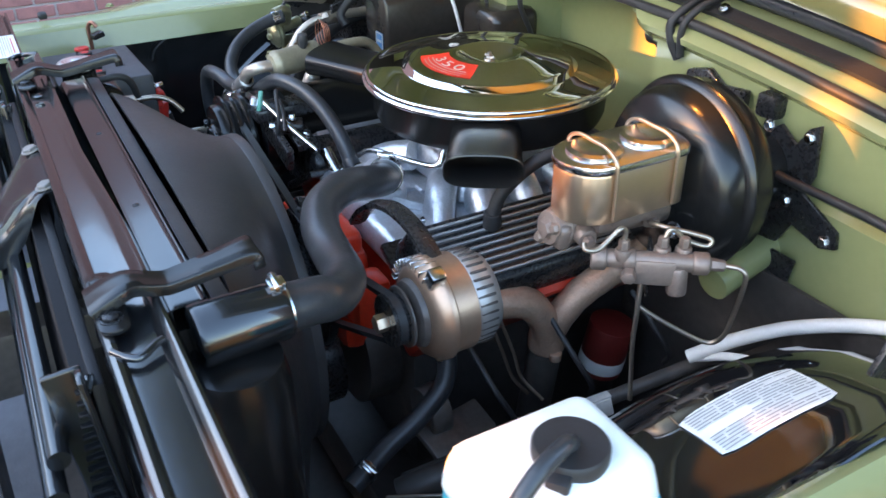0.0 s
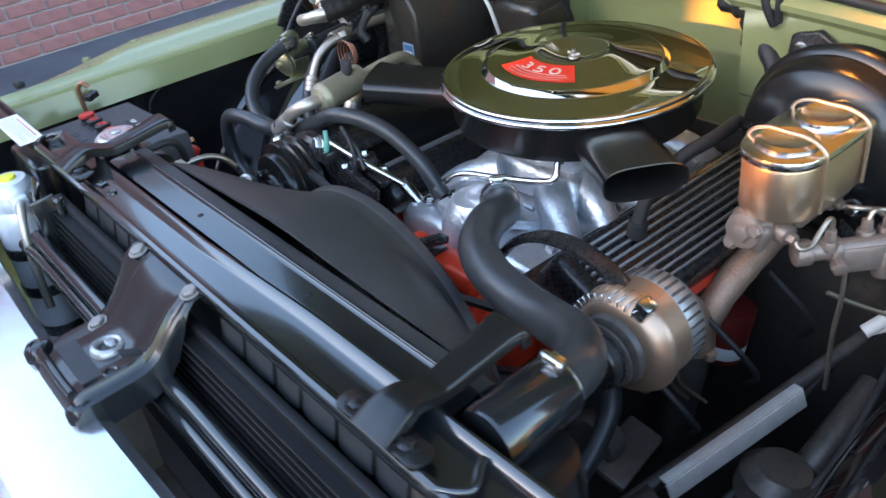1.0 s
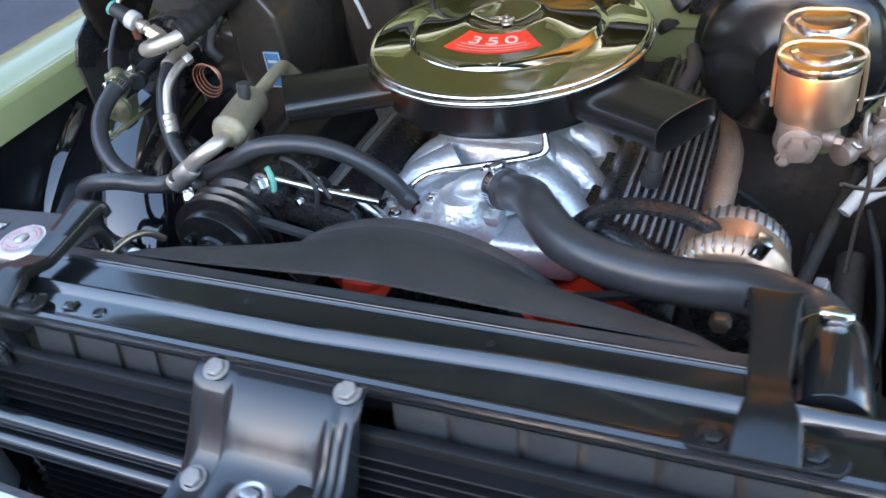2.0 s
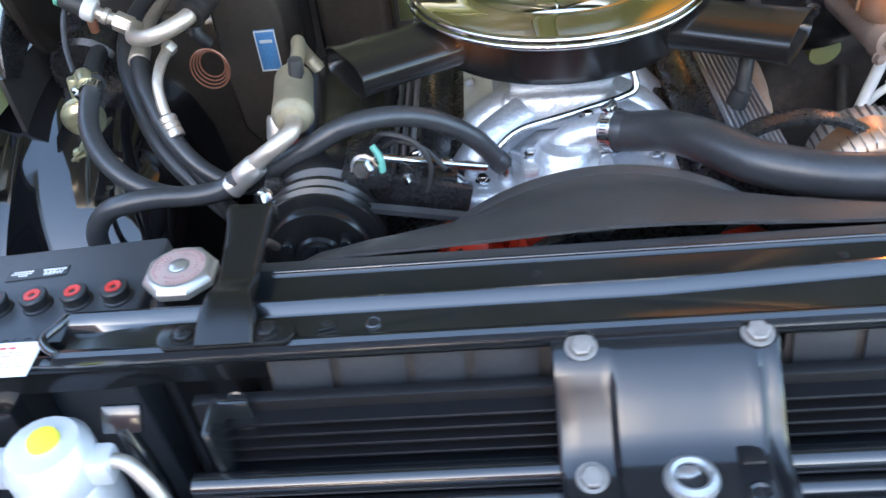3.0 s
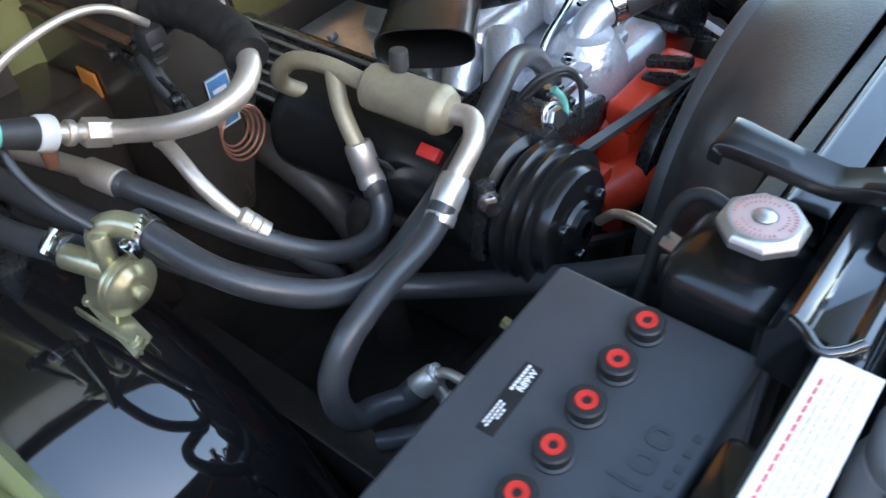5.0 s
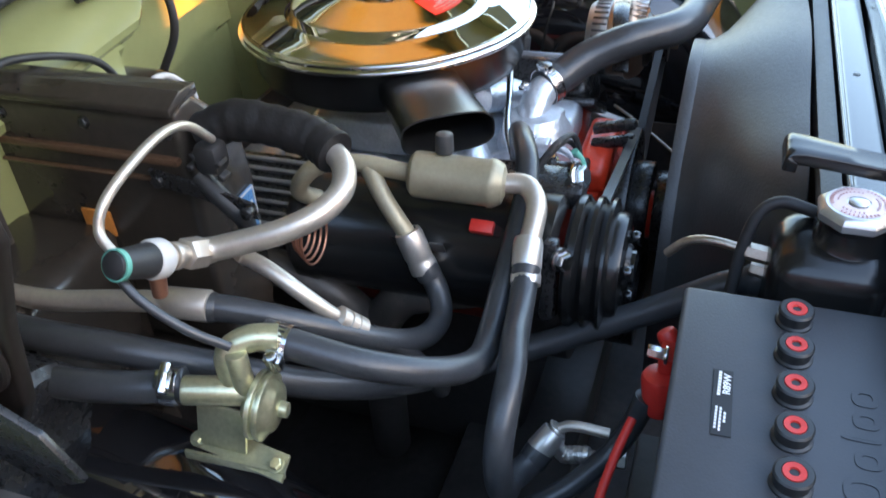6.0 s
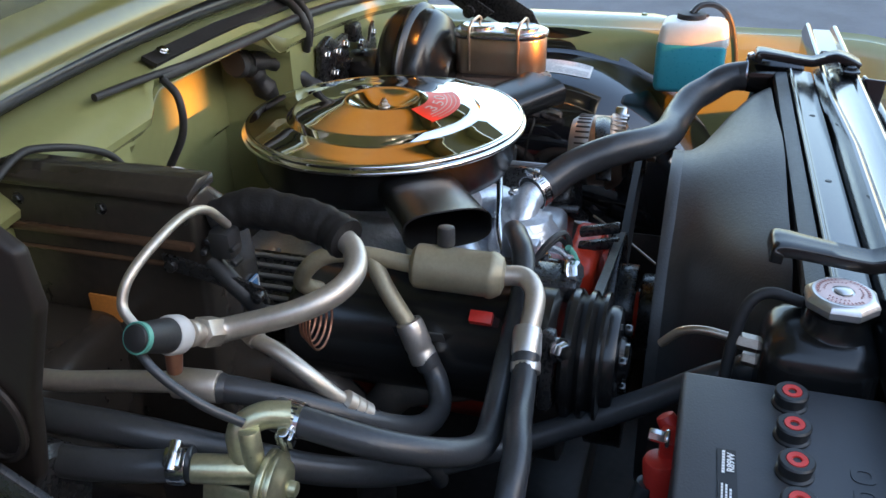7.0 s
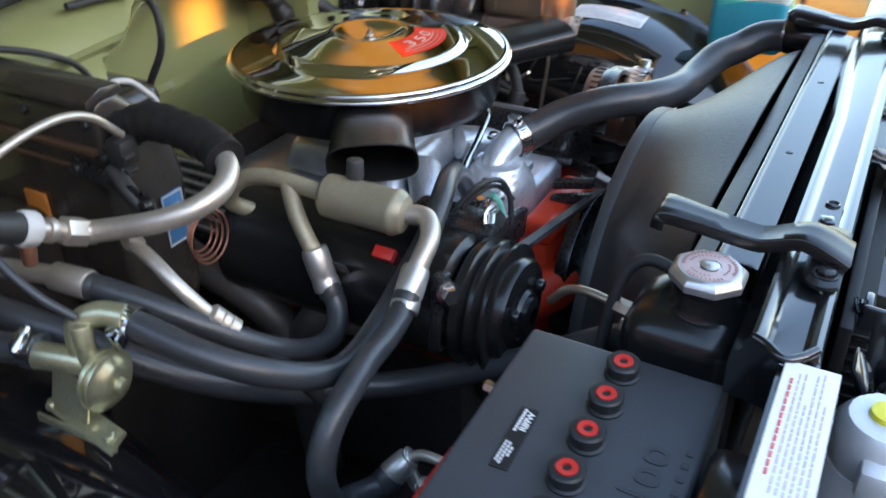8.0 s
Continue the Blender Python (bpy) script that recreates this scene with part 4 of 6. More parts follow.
# ---- air cleaner ----
air = thing("air_cleaner", (0, 0, 0.92), "black air cleaner with a chrome lid and two snorkels", "air cleaner")
b = BM()
lathe(b, [(0, 0.918), (0.10, 0.916), (0.150, 0.915), (0.160, 0.920), (0.164, 0.930), (0.166, 0.962), (0.170, 0.970), (0.172, 0.9745)], Matrix(), 72)
part("base", b, BLACK_CLEAN, air, "satin black air cleaner body")
b = BM()
lathe(b, [(0.166, 0.9680), (0.1745, 0.9680), (0.1778, 0.9695), (0.1787, 0.9720), (0.1778, 0.9742), (0.1758, 0.9750), (0.1750, 0.9757), (0.1754, 0.9775), (0.1748, 0.9797), (0.1730, 0.9812), (0.1708, 0.9814), (0.1696, 0.9808), (0.1680, 0.9811), (0.1500, 0.9824), (0.1350, 0.9832), (0.1235, 0.9836), (0.1218, 0.9840), (0.1206, 0.9850), (0.1155, 0.9916), (0.1135, 0.9926), (0.1105, 0.9930), (0.1000, 0.9938), (0.0800, 0.9958), (0.0650, 0.9983), (0.0540, 1.0006), (0.0490, 1.0014), (0.0455, 1.0012), (0.0425, 0.9998), (0.0390, 0.9974), (0.0250, 0.9918), (0.0150, 0.9888), (0.0100, 0.9884), (0.0, 0.9884)], Matrix(), 144)
lid = part("lid", b, CHROME, air, "mirror chrome air cleaner lid", 60)
b = BM()
lathe(b, [(0.0075, 0.990), (0.0075, 0.9925), (0.005, 0.9935), (0.005, 0.997), (0.003, 0.998), (0.003, 1.001), (0, 1.0015)], Matrix(), 20)
for s in (-1, 1):
    rbox(b, (0.007, 0.002, 0.0035), pose(s * 0.0065, 0, 0.9955, 0, s * -14, 35), 0.0008)
part("wing_nut", b, STEEL, air)


def lid_height(r):
    pts = ((0.0540, 1.0006), (0.0650, 0.9983), (0.0800, 0.9958), (0.1000, 0.9938), (0.1105, 0.9930))
    for (r0, z0), (r1, z1) in zip(pts, pts[1:]):
        if r <= r1:
            return z0 + (z1 - z0) * (r - r0) / (r1 - r0)
    return pts[-1][1]


DECAL_TURN = radians(5)


def arc_patch(bm, r0, r1, a0, a1, lift, n=24, k=5):
    rows = [[(r * math.sin(a + DECAL_TURN), -r * math.cos(a + DECAL_TURN), lid_height(r) + lift) for a in (a0 + (a1 - a0) * i / n for i in range(n + 1))] for r in (r0 + (r1 - r0) * j / k for j in range(k + 1))]
    return sheet(bm, rows, 0.0)


b = BM()
arc_patch(b, 0.056, 0.096, radians(-38), radians(38), 0.0004)
part("decal", b, RED_DECAL, lid, "red arched engine size decal")
b = BM()
arc_patch(b, 0.0785, 0.0800, radians(-30), radians(30), 0.0006)
arc_patch(b, 0.0845, 0.0857, radians(-32), radians(32), 0.0006)
arc_patch(b, 0.0900, 0.0910, radians(-28), radians(28), 0.0006)
part("decal_line", b, material("pale_print", (0.62, 0.42, 0.36), 0.4), lid)
curve_data = bpy.data.curves.new("digits", "FONT")
curve_data.body, curve_data.size, curve_data.align_x, curve_data.extrude = "350", 0.0235, "CENTER", 0.0002
curve_data.space_character = 1.25
tmp = new("digits", curve_data)
bpy.context.view_layer.update()
me = bpy.data.meshes.new_from_object(tmp.evaluated_get(bpy.context.evaluated_depsgraph_get()))
bpy.data.objects.remove(tmp)
b = BM()
b.from_mesh(me)
bmesh.ops.triangulate(b, faces=b.faces)
bmesh.ops.scale(b, vec=(1.45, 0.85, 1), verts=b.verts)
for v in b.verts:
    r, a = 0.0765 - v.co.y, v.co.x / 0.068 + DECAL_TURN
    v.co = Vector((r * math.sin(a), -r * math.cos(a), lid_height(r) + 0.0006 + v.co.z))
part("digits", b, material("digit_print", (0.66, 0.47, 0.40), 0.4), lid, "350 in pale digits")


def snorkel(ang):
    """A flattened intake horn, turned ang degrees from straight ahead."""
    m = Matrix.Rotation(radians(ang), 4, "Z")
    rows = []
    n = 40
    for y, w, h, z in ((-0.130, 0.044, 0.018, 0.945), (-0.16, 0.044, 0.0185, 0.946), (-0.20, 0.044, 0.0185, 0.948), (-0.270, 0.0445, 0.019, 0.952), (-0.286, 0.046, 0.0205, 0.953), (-0.2865, 0.0445, 0.0190, 0.953), (-0.282, 0.042, 0.0165, 0.953), (-0.20, 0.041, 0.0155, 0.948), (-0.15, 0.041, 0.0155, 0.946)):
        ring = []
        for k in range(n):
            a = math.tau * k / n
            c, s = math.cos(a), math.sin(a)
            q = (abs(c) ** 3.2 + abs(s) ** 3.2) ** (-1 / 3.2)
            ring.append(m @ Vector((w * c * q, y, z + h * s * q)))
        rows.append(ring)
    b = BM()
    sheet(b, rows, 0.0, True)
    part("snorkel", b, BLACK_CLEAN, air, "gloss black snorkel with an oval mouth")


snorkel(57)
snorkel(-57)

# ---- upper radiator hose ----
b = BM()
tube(b, [(0.038, -0.184, 0.874), (0.062, -0.200, 0.880), (0.092, -0.229, 0.896), (0.119, -0.276, 0.912), (0.154, -0.318, 0.914), (0.201, -0.339, 0.911), (0.249, -0.346, 0.908), (0.292, -0.353, 0.913), (0.330, -0.366, 0.924), (0.358, -0.388, 0.932), (0.376, -0.415, 0.946), (0.383, -0.455, 0.952)], 0.0215, 20, 8)
hose = thing("radiator_hose", (0.038, -0.184, 0.874), "black moulded upper radiator hose", "hose")
part("run", b, RUBBER, hose)
for p, d in (((0.038, -0.184, 0.874), (0.024, -0.016, 0.006)), ((0.383, -0.455, 0.952), (-0.007, 0.040, -0.006))):
    part("cuff", lathe(BM(), [(0.014, -0.001), (0.0215, -0.001), (0.0222, 0.0004), (0.0222, 0.022), (0.0214, 0.026)], axis_pose(p, d), 32), RUBBER, hose)


def clamp(p, d, r, w=0.012, turn=0.0, mat=None, owner=None):
    """A worm drive band round a hose at p along d, its screw turned about it."""
    m = axis_pose(p, d) @ Matrix.Rotation(radians(turn), 4, "Z")
    t = thing("hose_clamp", p, "bright steel worm drive hose clamp", "hose clamp", "hose clamps")
    b = BM()
    lathe(b, [(r, -w / 2), (r + 0.0012, -w / 2), (r + 0.0014, 0), (r + 0.0012, w / 2), (r, w / 2)], m, 36)
    band = part("band", b, mat or BRIGHT, t)
    b = BM()
    for k in range(int(math.tau * r / 0.0034) - 6):
        rbox(b, (0.0006, 0.0013, w * 0.55), m @ Matrix.Rotation(0.0034 / r * (k + 4), 4, "Z") @ pose(r + 0.00125, 0, 0), 0)
    tagged(part("slotting", b, BLACK_PRINT, band), kind="stuff")
    b = BM()
    rbox(b, (0.008, 0.014, w), m @ pose(r + 0.004, 0, 0), 0.002)
    rod(b, m @ Vector((r + 0.005, -0.012, 0)), m @ Vector((r + 0.005, 0.010, 0)), 0.0045, None, 12)
    part("screw", b, mat or BRIGHT, t)


clamp((0.383, -0.447, 0.952), (-0.02, 1, 0), 0.0235, 0.015, 95)
clamp((0.0445, -0.1880, 0.8755), (1, -0.66, 0.25), 0.0230, 0.014, 90)

# ---- alternator ----
alt = thing("alternator", (0.297, -0.235, 0.80), "gold toned alternator with a ribbed rear half", "alternator")
ax, az = 0.300, 0.848
turned = axis_pose((ax, -0.285, az), (0, 1, 0))
part("front_housing", lathe(BM(), [(0, -0.010), (0.036, -0.010), (0.043, -0.007), (0.046, 0.0), (0.047, 0.010)], turned, 40), GREASY, alt, "dark greasy front drum")
part("flange", lathe(BM(), [(0.045, 0.000), (0.0500, 0.000), (0.0590, 0.0050), (0.0650, 0.0125), (0.0685, 0.0190), (0.0700, 0.022), (0.0700, 0.0275), (0.0685, 0.029), (0.060, 0.030)], turned, 48), BRONZE, alt, "copper toned flange")
part("stator_ring", lathe(BM(), [(0.062, 0.030), (0.0650, 0.031), (0.0650, 0.060), (0.062, 0.061)], turned, 40), BRONZE, alt)
b = BM()
lathe(b, [(0.062, 0.061), (0.064, 0.064), (0.063, 0.086), (0.055, 0.098), (0.03, 0.101), (0, 0.101)], axis_pose((ax, -0.285, az), (0, 1, 0)), 40)
part("rear_housing", b, GREY_CAST, alt)
for k in range(36):
    a = math.tau * k / 36
    b = BM()
    rbox(b, (0.003, 0.025, 0.0040), pose(ax + 0.0625 * math.cos(a), -0.210, az + 0.064 * math.sin(a), 0, -math.degrees(a)), 0.0012, 1)
    part("vent_slot", b, UNDER, alt)
b = BM()
lathe(b, [(0, 0), (0.034, 0), (0.036, 0.003), (0.029, 0.010), (0.036, 0.017), (0.034, 0.020), (0, 0.020)], axis_pose((ax, -0.325, az), (0, 1, 0)), 36)
part("pulley", b, BLACK_SATIN, alt)
b = BM()
rod(b, (ax, -0.340, az), (ax, -0.318, az), 0.012, 0.012, 6)
part("pulley_nut", b, WARM_ZINC, alt)
b = BM()
for a in (60, 180, 300):
    p = (ax + 0.064 * math.cos(radians(a)), -0.266, az + 0.064 * math.sin(radians(a)))
    b = BM()
    bolt(b, p, (0, -1, 0), 0.005, 0.005)
    part("through_bolt", b, WARM_ZINC, alt)
b = BM()
rbox(b, (0.020, 0.022, 0.028), pose(ax + 0.030, -0.270, az + 0.062, 0, 25), 0.005)
part("lug", b, BRIGHT, alt, "bright threaded lug")
# silver fins over the top of the drum, between the strap and the hose
for k in range(11):
    a = radians(68 + 9.5 * k)
    b = BM()
    rbox(b, (0.010, 0.030, 0.0020), pose(ax + 0.0650 * math.cos(a), -0.2700, az + 0.0650 * math.sin(a), 0, -math.degrees(a), 0), 0.0006, 1)
    part("fin", b, BRIGHT, alt)
part("fan_disc", lathe(BM(), [(0.028, 0.0), (0.038, -0.001), (0.0405, 0.0005), (0.0405, 0.003), (0.038, 0.004), (0.028, 0.003)], axis_pose((ax, -0.3045, az), (0, 1, 0)), 40), GREASY, alt, "dark fan ring")
shrink = Matrix.Translation((ax - 0.297, 0, az - 0.808)) @ Matrix.Scale(0.85, 4) @ Matrix.Translation((0.297 - ax, 0, 0.80 - az))
for piece in alt.children:
    piece.data.transform(shrink)
# curved adjusting strap from the manifold
b = BM()
line = spline([(0.125, -0.265, 0.866), (0.145, -0.262, 0.890), (0.168, -0.256, 0.906), (0.195, -0.252, 0.914), (0.225, -0.249, 0.914), (0.255, -0.247, 0.907), (0.280, -0.246, 0.894), (0.300, -0.245, 0.876)], 4)
rows = []
for k, p in enumerate(line):
    d = (line[min(k + 1, len(line) - 1)] - line[max(k - 1, 0)]).normalized()
    up = Vector((-d.z, 0, d.x))
    rows.append([p + Vector((0, -0.0105, 0)) + up * 0.003, p + up * 0.006, p + Vector((0, 0.0105, 0)) + up * 0.003, p + Vector((0, 0.0105, 0)) - up * 0.003, p - up * 0.005, p + Vector((0, -0.0105, 0)) - up * 0.003])
sheet(b, rows, 0.0, True)
part("adjusting_strap", b, BLACK_SATIN, alt, "black curved adjusting strap")
# belts
belts = thing("drive_belt", (0.15, -0.31, 0.75), "black rubber drive belt over the pulleys", "belt")


def belt(bm, c0, r0, c1, r1, y):
    c0, c1 = Vector((c0[0], y, c0[1])), Vector((c1[0], y, c1[1]))
    pts = []
    d = (c1 - c0).normalized()
    base = math.atan2(d.z, d.x)
    for c, r, a0 in ((c0, r0, base + math.pi / 2), (c1, r1, base - math.pi / 2)):
        for k in range(13):
            a = a0 + math.pi * k / 12
            pts.append(c + r * Vector((math.cos(a), 0, math.sin(a))))
    rows = [[p + Vector((0, e, 0)) for e in (-0.005, 0.005)] for p in pts + pts[:1]]
    return sheet(bm, rows, 0.006)


part("belt", belt(BM(), (0.012, 0.735), 0.06, (ax, az - 0.008), 0.029, -0.303), RUBBER_DULL, belts)
part("belt", belt(BM(), (-0.264, 0.846), 0.045, (0.012, 0.735), 0.100, -0.302), RUBBER, belts, "grey worn belt to the compressor")
b = BM()
rod(b, (0.012, -0.292, 0.735), (0.012, -0.308, 0.735), 0.097, 0.097, 40)
rod(b, (0.012, -0.305, 0.735), (0.012, -0.33, 0.735), 0.06, 0.06, 32)
rod(b, (0.012, -0.28, 0.60), (0.012, -0.33, 0.60), 0.075, 0.075, 32)
part("pump_pulley", b, BLACK_SATIN, belts)

# ---- master cylinder, booster and brake lines ----
mc = thing("master_cylinder", (0.335, -0.05, 0.90), "gold brake master cylinder with two wire bails", "master cylinder")
MC_TOP = Matrix.Translation((0.024, -0.022, 0.010))
b = BM()


def stadium(cx, y0, y1, r, n=14):
    pts = [(cx + r * math.cos(a), y0 + r * math.sin(a)) for a in (math.pi + math.pi * k / n for k in range(n + 1))]
    pts += [(cx + r * math.cos(a), y1 + r * 0.5 * math.sin(a)) for a in (math.pi * k / n for k in range(n + 1))]
    return pts


prism(b, stadium(0.333, -0.078, 0.012, 0.038), 0.056, Matrix.Translation((0, 0, 0.934)), 0.003)
b.transform(MC_TOP)
part("reservoir", b, WARM_ZINC, mc)
b = BM()
prism(b, stadium(0.333, -0.078, 0.012, 0.0405), 0.010, Matrix.Translation((0, 0, 0.990)), 0.003)
for y in (-0.075, -0.005):
    lathe(b, [(0.030, 0.998), (0.029, 1.004), (0.024, 1.006), (0.018, 1.004), (0, 1.0035)], Matrix.Translation((0.333, y, 0)), 32)
b.transform(MC_TOP)
part("lid", b, BRIGHT, mc, "bright pressed lid")
for y in (-0.078, 0.0):
    b = BM()
    tube(b, [(0.2925, y, 0.940), (0.2925, y, 0.985), (0.296, y, 1.004), (0.312, y, 1.012), (0.333, y, 1.0125), (0.354, y, 1.012), (0.371, y, 1.004), (0.3745, y, 0.985), (0.3745, y, 0.940)], 0.0022, 10, 8)
    b.transform(MC_TOP)
    part("bail", b, WARM_ZINC, mc, "gold wire bail")
b = BM()
rod(b, (0.331, -0.118, 0.922), (0.331, 0.045, 0.914), 0.0215, 0.023, 28, 0.003)
rod(b, (0.331, -0.136, 0.924), (0.331, -0.116, 0.922), 0.019, 0.0235, 28, 0.003)
rod(b, (0.331, -0.142, 0.924), (0.331, -0.134, 0.924), 0.010, 0.012, 6)
rbox(b, (0.058, 0.100, 0.026), pose(0.343, -0.050, 0.936), 0.006)
rbox(b, (0.040, 0.020, 0.034), pose(0.333, -0.124, 0.920, 8, 14, 0), 0.008, 3)
for x, z in ((0.320, 0.908), (0.346, 0.930)):
    bolt(b, (x, -0.134, z), (0, -1, 0.1), 0.0055, 0.006)
for y in (-0.104, -0.018):
    rod(b, (0.345, y, 0.922), (0.366, y - 0.004, 0.919), 0.0125, 0.011, 20, 0.002)
    rod(b, (0.364, y - 0.004, 0.919), (0.374, y - 0.006, 0.918), 0.0065, 0.0060, 6)
rbox(b, (0.075, 0.012, 0.045), pose(0.333, 0.042, 0.910), 0.006)
b.transform(Matrix.Translation((0.014, -0.006, 0.004)))
part("body", b, WEATHERED, mc)
boost = thing("brake_booster", (0.345, 0.10, 0.80), "gloss black round vacuum brake booster", "brake booster")
b = BM()
lathe(b, [(0, 0), (0.035, 0), (0.040, 0.006), (0.070, 0.014), (0.094, 0.022), (0.103, 0.034), (0.105, 0.050), (0.111, 0.053), (0.114, 0.058), (0.111, 0.064), (0.107, 0.068), (0.107, 0.085), (0.096, 0.100), (0.06, 0.112), (0, 0.115)], axis_pose((0.325, 0.004, 0.936), (0.05, 1, 0.0)), 64)
rod(b, (0.330, 0.10, 0.93), (0.335, 0.178, 0.92), 0.045, 0.05)
part("shell", b, BLACK_CLEAN, boost)
for x, z in ((0.385, 0.905), (0.31, 0.905)):
    part("bolt", bolt(BM(), (x, 0.002, z), (0, -1, 0), 0.007, 0.008), BRIGHT, boost)
b = BM()
prism(b, [(0.300, 0.960), (0.335, 0.965), (0.360, 0.985), (0.385, 0.968), (0.398, 0.992), (0.412, 1.0), (0.418, 0.94), (0.408, 0.915), (0.462, 0.888), (0.466, 0.868), (0.445, 0.860), (0.402, 0.872), (0.385, 0.84), (0.33, 0.83), (0.31, 0.90)], 0.006, Matrix.Translation((0, 0.180, 0)) @ Matrix.Rotation(radians(90), 4, "X"), 0.0015)
prism(b, [(0.30, 0.83), (0.42, 0.83), (0.41, 0.76), (0.30, 0.74)], 0.006, Matrix.Translation((0, 0.176, 0)) @ Matrix.Rotation(radians(90), 4, "X"), 0.0015)
rbox(b, (0.03, 0.03, 0.03), pose(0.335, 0.185, 0.998), 0.006)
part("mounting_plate", b, BLACK_SATIN, boost)
for x, z in ((0.310, 0.955), (0.345, 0.978), (0.402, 0.982), (0.400, 0.925), (0.388, 0.898), (0.450, 0.872)):
    part("bolt", bolt(BM(), (x, 0.174, z), (0, -1, 0), 0.0055, 0.005), BRIGHT, boost)
b = BM()
tube(b, [(0.322, 0.168, 0.960), (0.345, 0.160, 0.945), (0.380, 0.160, 0.932), (0.442, 0.165, 0.929), (0.506, 0.168, 0.927), (0.60, 0.17, 0.92), (0.70, 0.18, 0.91)], 0.0055, 10, 8)
part("cable", b, RUBBER_DULL, boost)

valve = thing("proportioning_valve", (0.39, -0.04, 0.84), "brass brake proportioning valve with steel lines", "brake valve")
b = BM()
rod(b, (0.364, -0.092, 0.892), (0.437, 0.004, 0.892), 0.0098, 0.0098, 24, 0.002)
rod(b, (0.364, -0.092, 0.892), (0.374, -0.079, 0.892), 0.0135, 0.0135, 24, 0.003)
rod(b, (0.384, -0.066, 0.892), (0.391, -0.056, 0.892), 0.0125, 0.0125, 24, 0.002)
rod(b, (0.426, -0.010, 0.892), (0.436, 0.003, 0.892), 0.0120, 0.0120, 24, 0.002)
rbox(b, (0.022, 0.046, 0.030), pose(0.404, -0.040, 0.882, 0, 0, -37), 0.005)
rod(b, (0.418, -0.022, 0.888), (0.422, -0.022, 0.856), 0.0115, 0.0105, 20, 0.003)
for x, y in ((0.386, -0.068), (0.402, -0.030), (0.414, -0.012)):
    rod(b, (x, y, 0.894), (x, y, 0.906), 0.0095, 0.0085, 20, 0.002)
    rod(b, (x, y, 0.904), (x, y, 0.917), 0.0062, 0.0058, 6)
rod(b, (0.437, 0.004, 0.892), (0.446, 0.016, 0.891), 0.007, 0.006, 6)
rod(b, (0.396, -0.066, 0.882), (0.404, -0.074, 0.880), 0.008, 0.008, 6)
part("body", b, WEATHERED, valve)
b = BM()
rbox(b, (0.030, 0.003, 0.060), pose(0.385, -0.030, 0.872, 0, 0, -37), 0.001)
part("bracket", b, BLACK_SATIN, valve)
for pts in ([(0.374, -0.110, 0.918), (0.380, -0.112, 0.914), (0.384, -0.100, 0.913), (0.384, -0.085, 0.922), (0.385, -0.074, 0.930), (0.386, -0.068, 0.926), (0.386, -0.068, 0.914)],
            [(0.374, -0.024, 0.918), (0.390, -0.020, 0.920), (0.412, 0.002, 0.916), (0.424, 0.014, 0.912), (0.424, 0.010, 0.905), (0.412, -0.006, 0.910), (0.404, -0.022, 0.924), (0.402, -0.030, 0.914)],
            [(0.446, 0.016, 0.891), (0.458, 0.026, 0.890), (0.463, 0.030, 0.878), (0.452, 0.036, 0.825), (0.440, 0.040, 0.788), (0.425, 0.030, 0.776), (0.395, -0.005, 0.797), (0.375, -0.028, 0.815)],
            [(0.398, -0.05, 0.870), (0.400, -0.052, 0.83), (0.396, -0.048, 0.78), (0.395, -0.04, 0.70)]):
    part("brake_line", tube(BM(), pts, 0.0027, 10, 8), STEEL, valve)

valve.location += Vector((0.022, -0.022, 0.014))

# ---- washer bottle ----
wash = thing("washer_bottle", (0.635, -0.325, 0.83), "white plastic washer bottle half full of blue fluid", "washer bottle")
b = BM()
rbox(b, (0.098, 0.128, 0.046), pose(0.632, -0.328, 0.924), 0.015, 4, (0.84, 0.88))
part("top", b, WHITE_PLASTIC, wash)
b = BM()
rbox(b, (0.095, 0.122, 0.096), pose(0.632, -0.326, 0.8690), 0.012, 3)
part("filled_part", b, BLUE_FLUID, wash, "blue washer fluid behind plastic")
b = BM()
lathe(b, [(0.016, 0.938), (0.0245, 0.942), (0.0255, 0.944), (0.0255, 0.954), (0.0240, 0.9560), (0, 0.9565)], Matrix.Translation((0.641, -0.320, 0)), 32)
rbox(b, (0.016, 0.018, 0.010), pose(0.657, -0.340, 0.947, 0, 0, 40), 0.003)
part("lid", b, RUBBER_DULL, wash, "black screw lid")
b = BM()
tube(b, [(0.641, -0.320, 0.955), (0.652, -0.335, 0.968), (0.662, -0.362, 0.966), (0.668, -0.385, 0.945), (0.670, -0.40, 0.90), (0.668, -0.41, 0.84)], 0.006, 12, 8)
part("hose", b, RUBBER, wash)

wash.location += Vector((0.017, -0.027, 0.026))

# label on the driver's wheelhouse, its corners rounded, with fine print
def on_wheelhouse(x, y, lift):
    fall = 0.004 + 0.008 * (0.62 - x) / 0.04 if x < 0.62 else 0.004 * (0.66 - x) / 0.04
    return (x, y, wheel_top(y) - fall + lift)


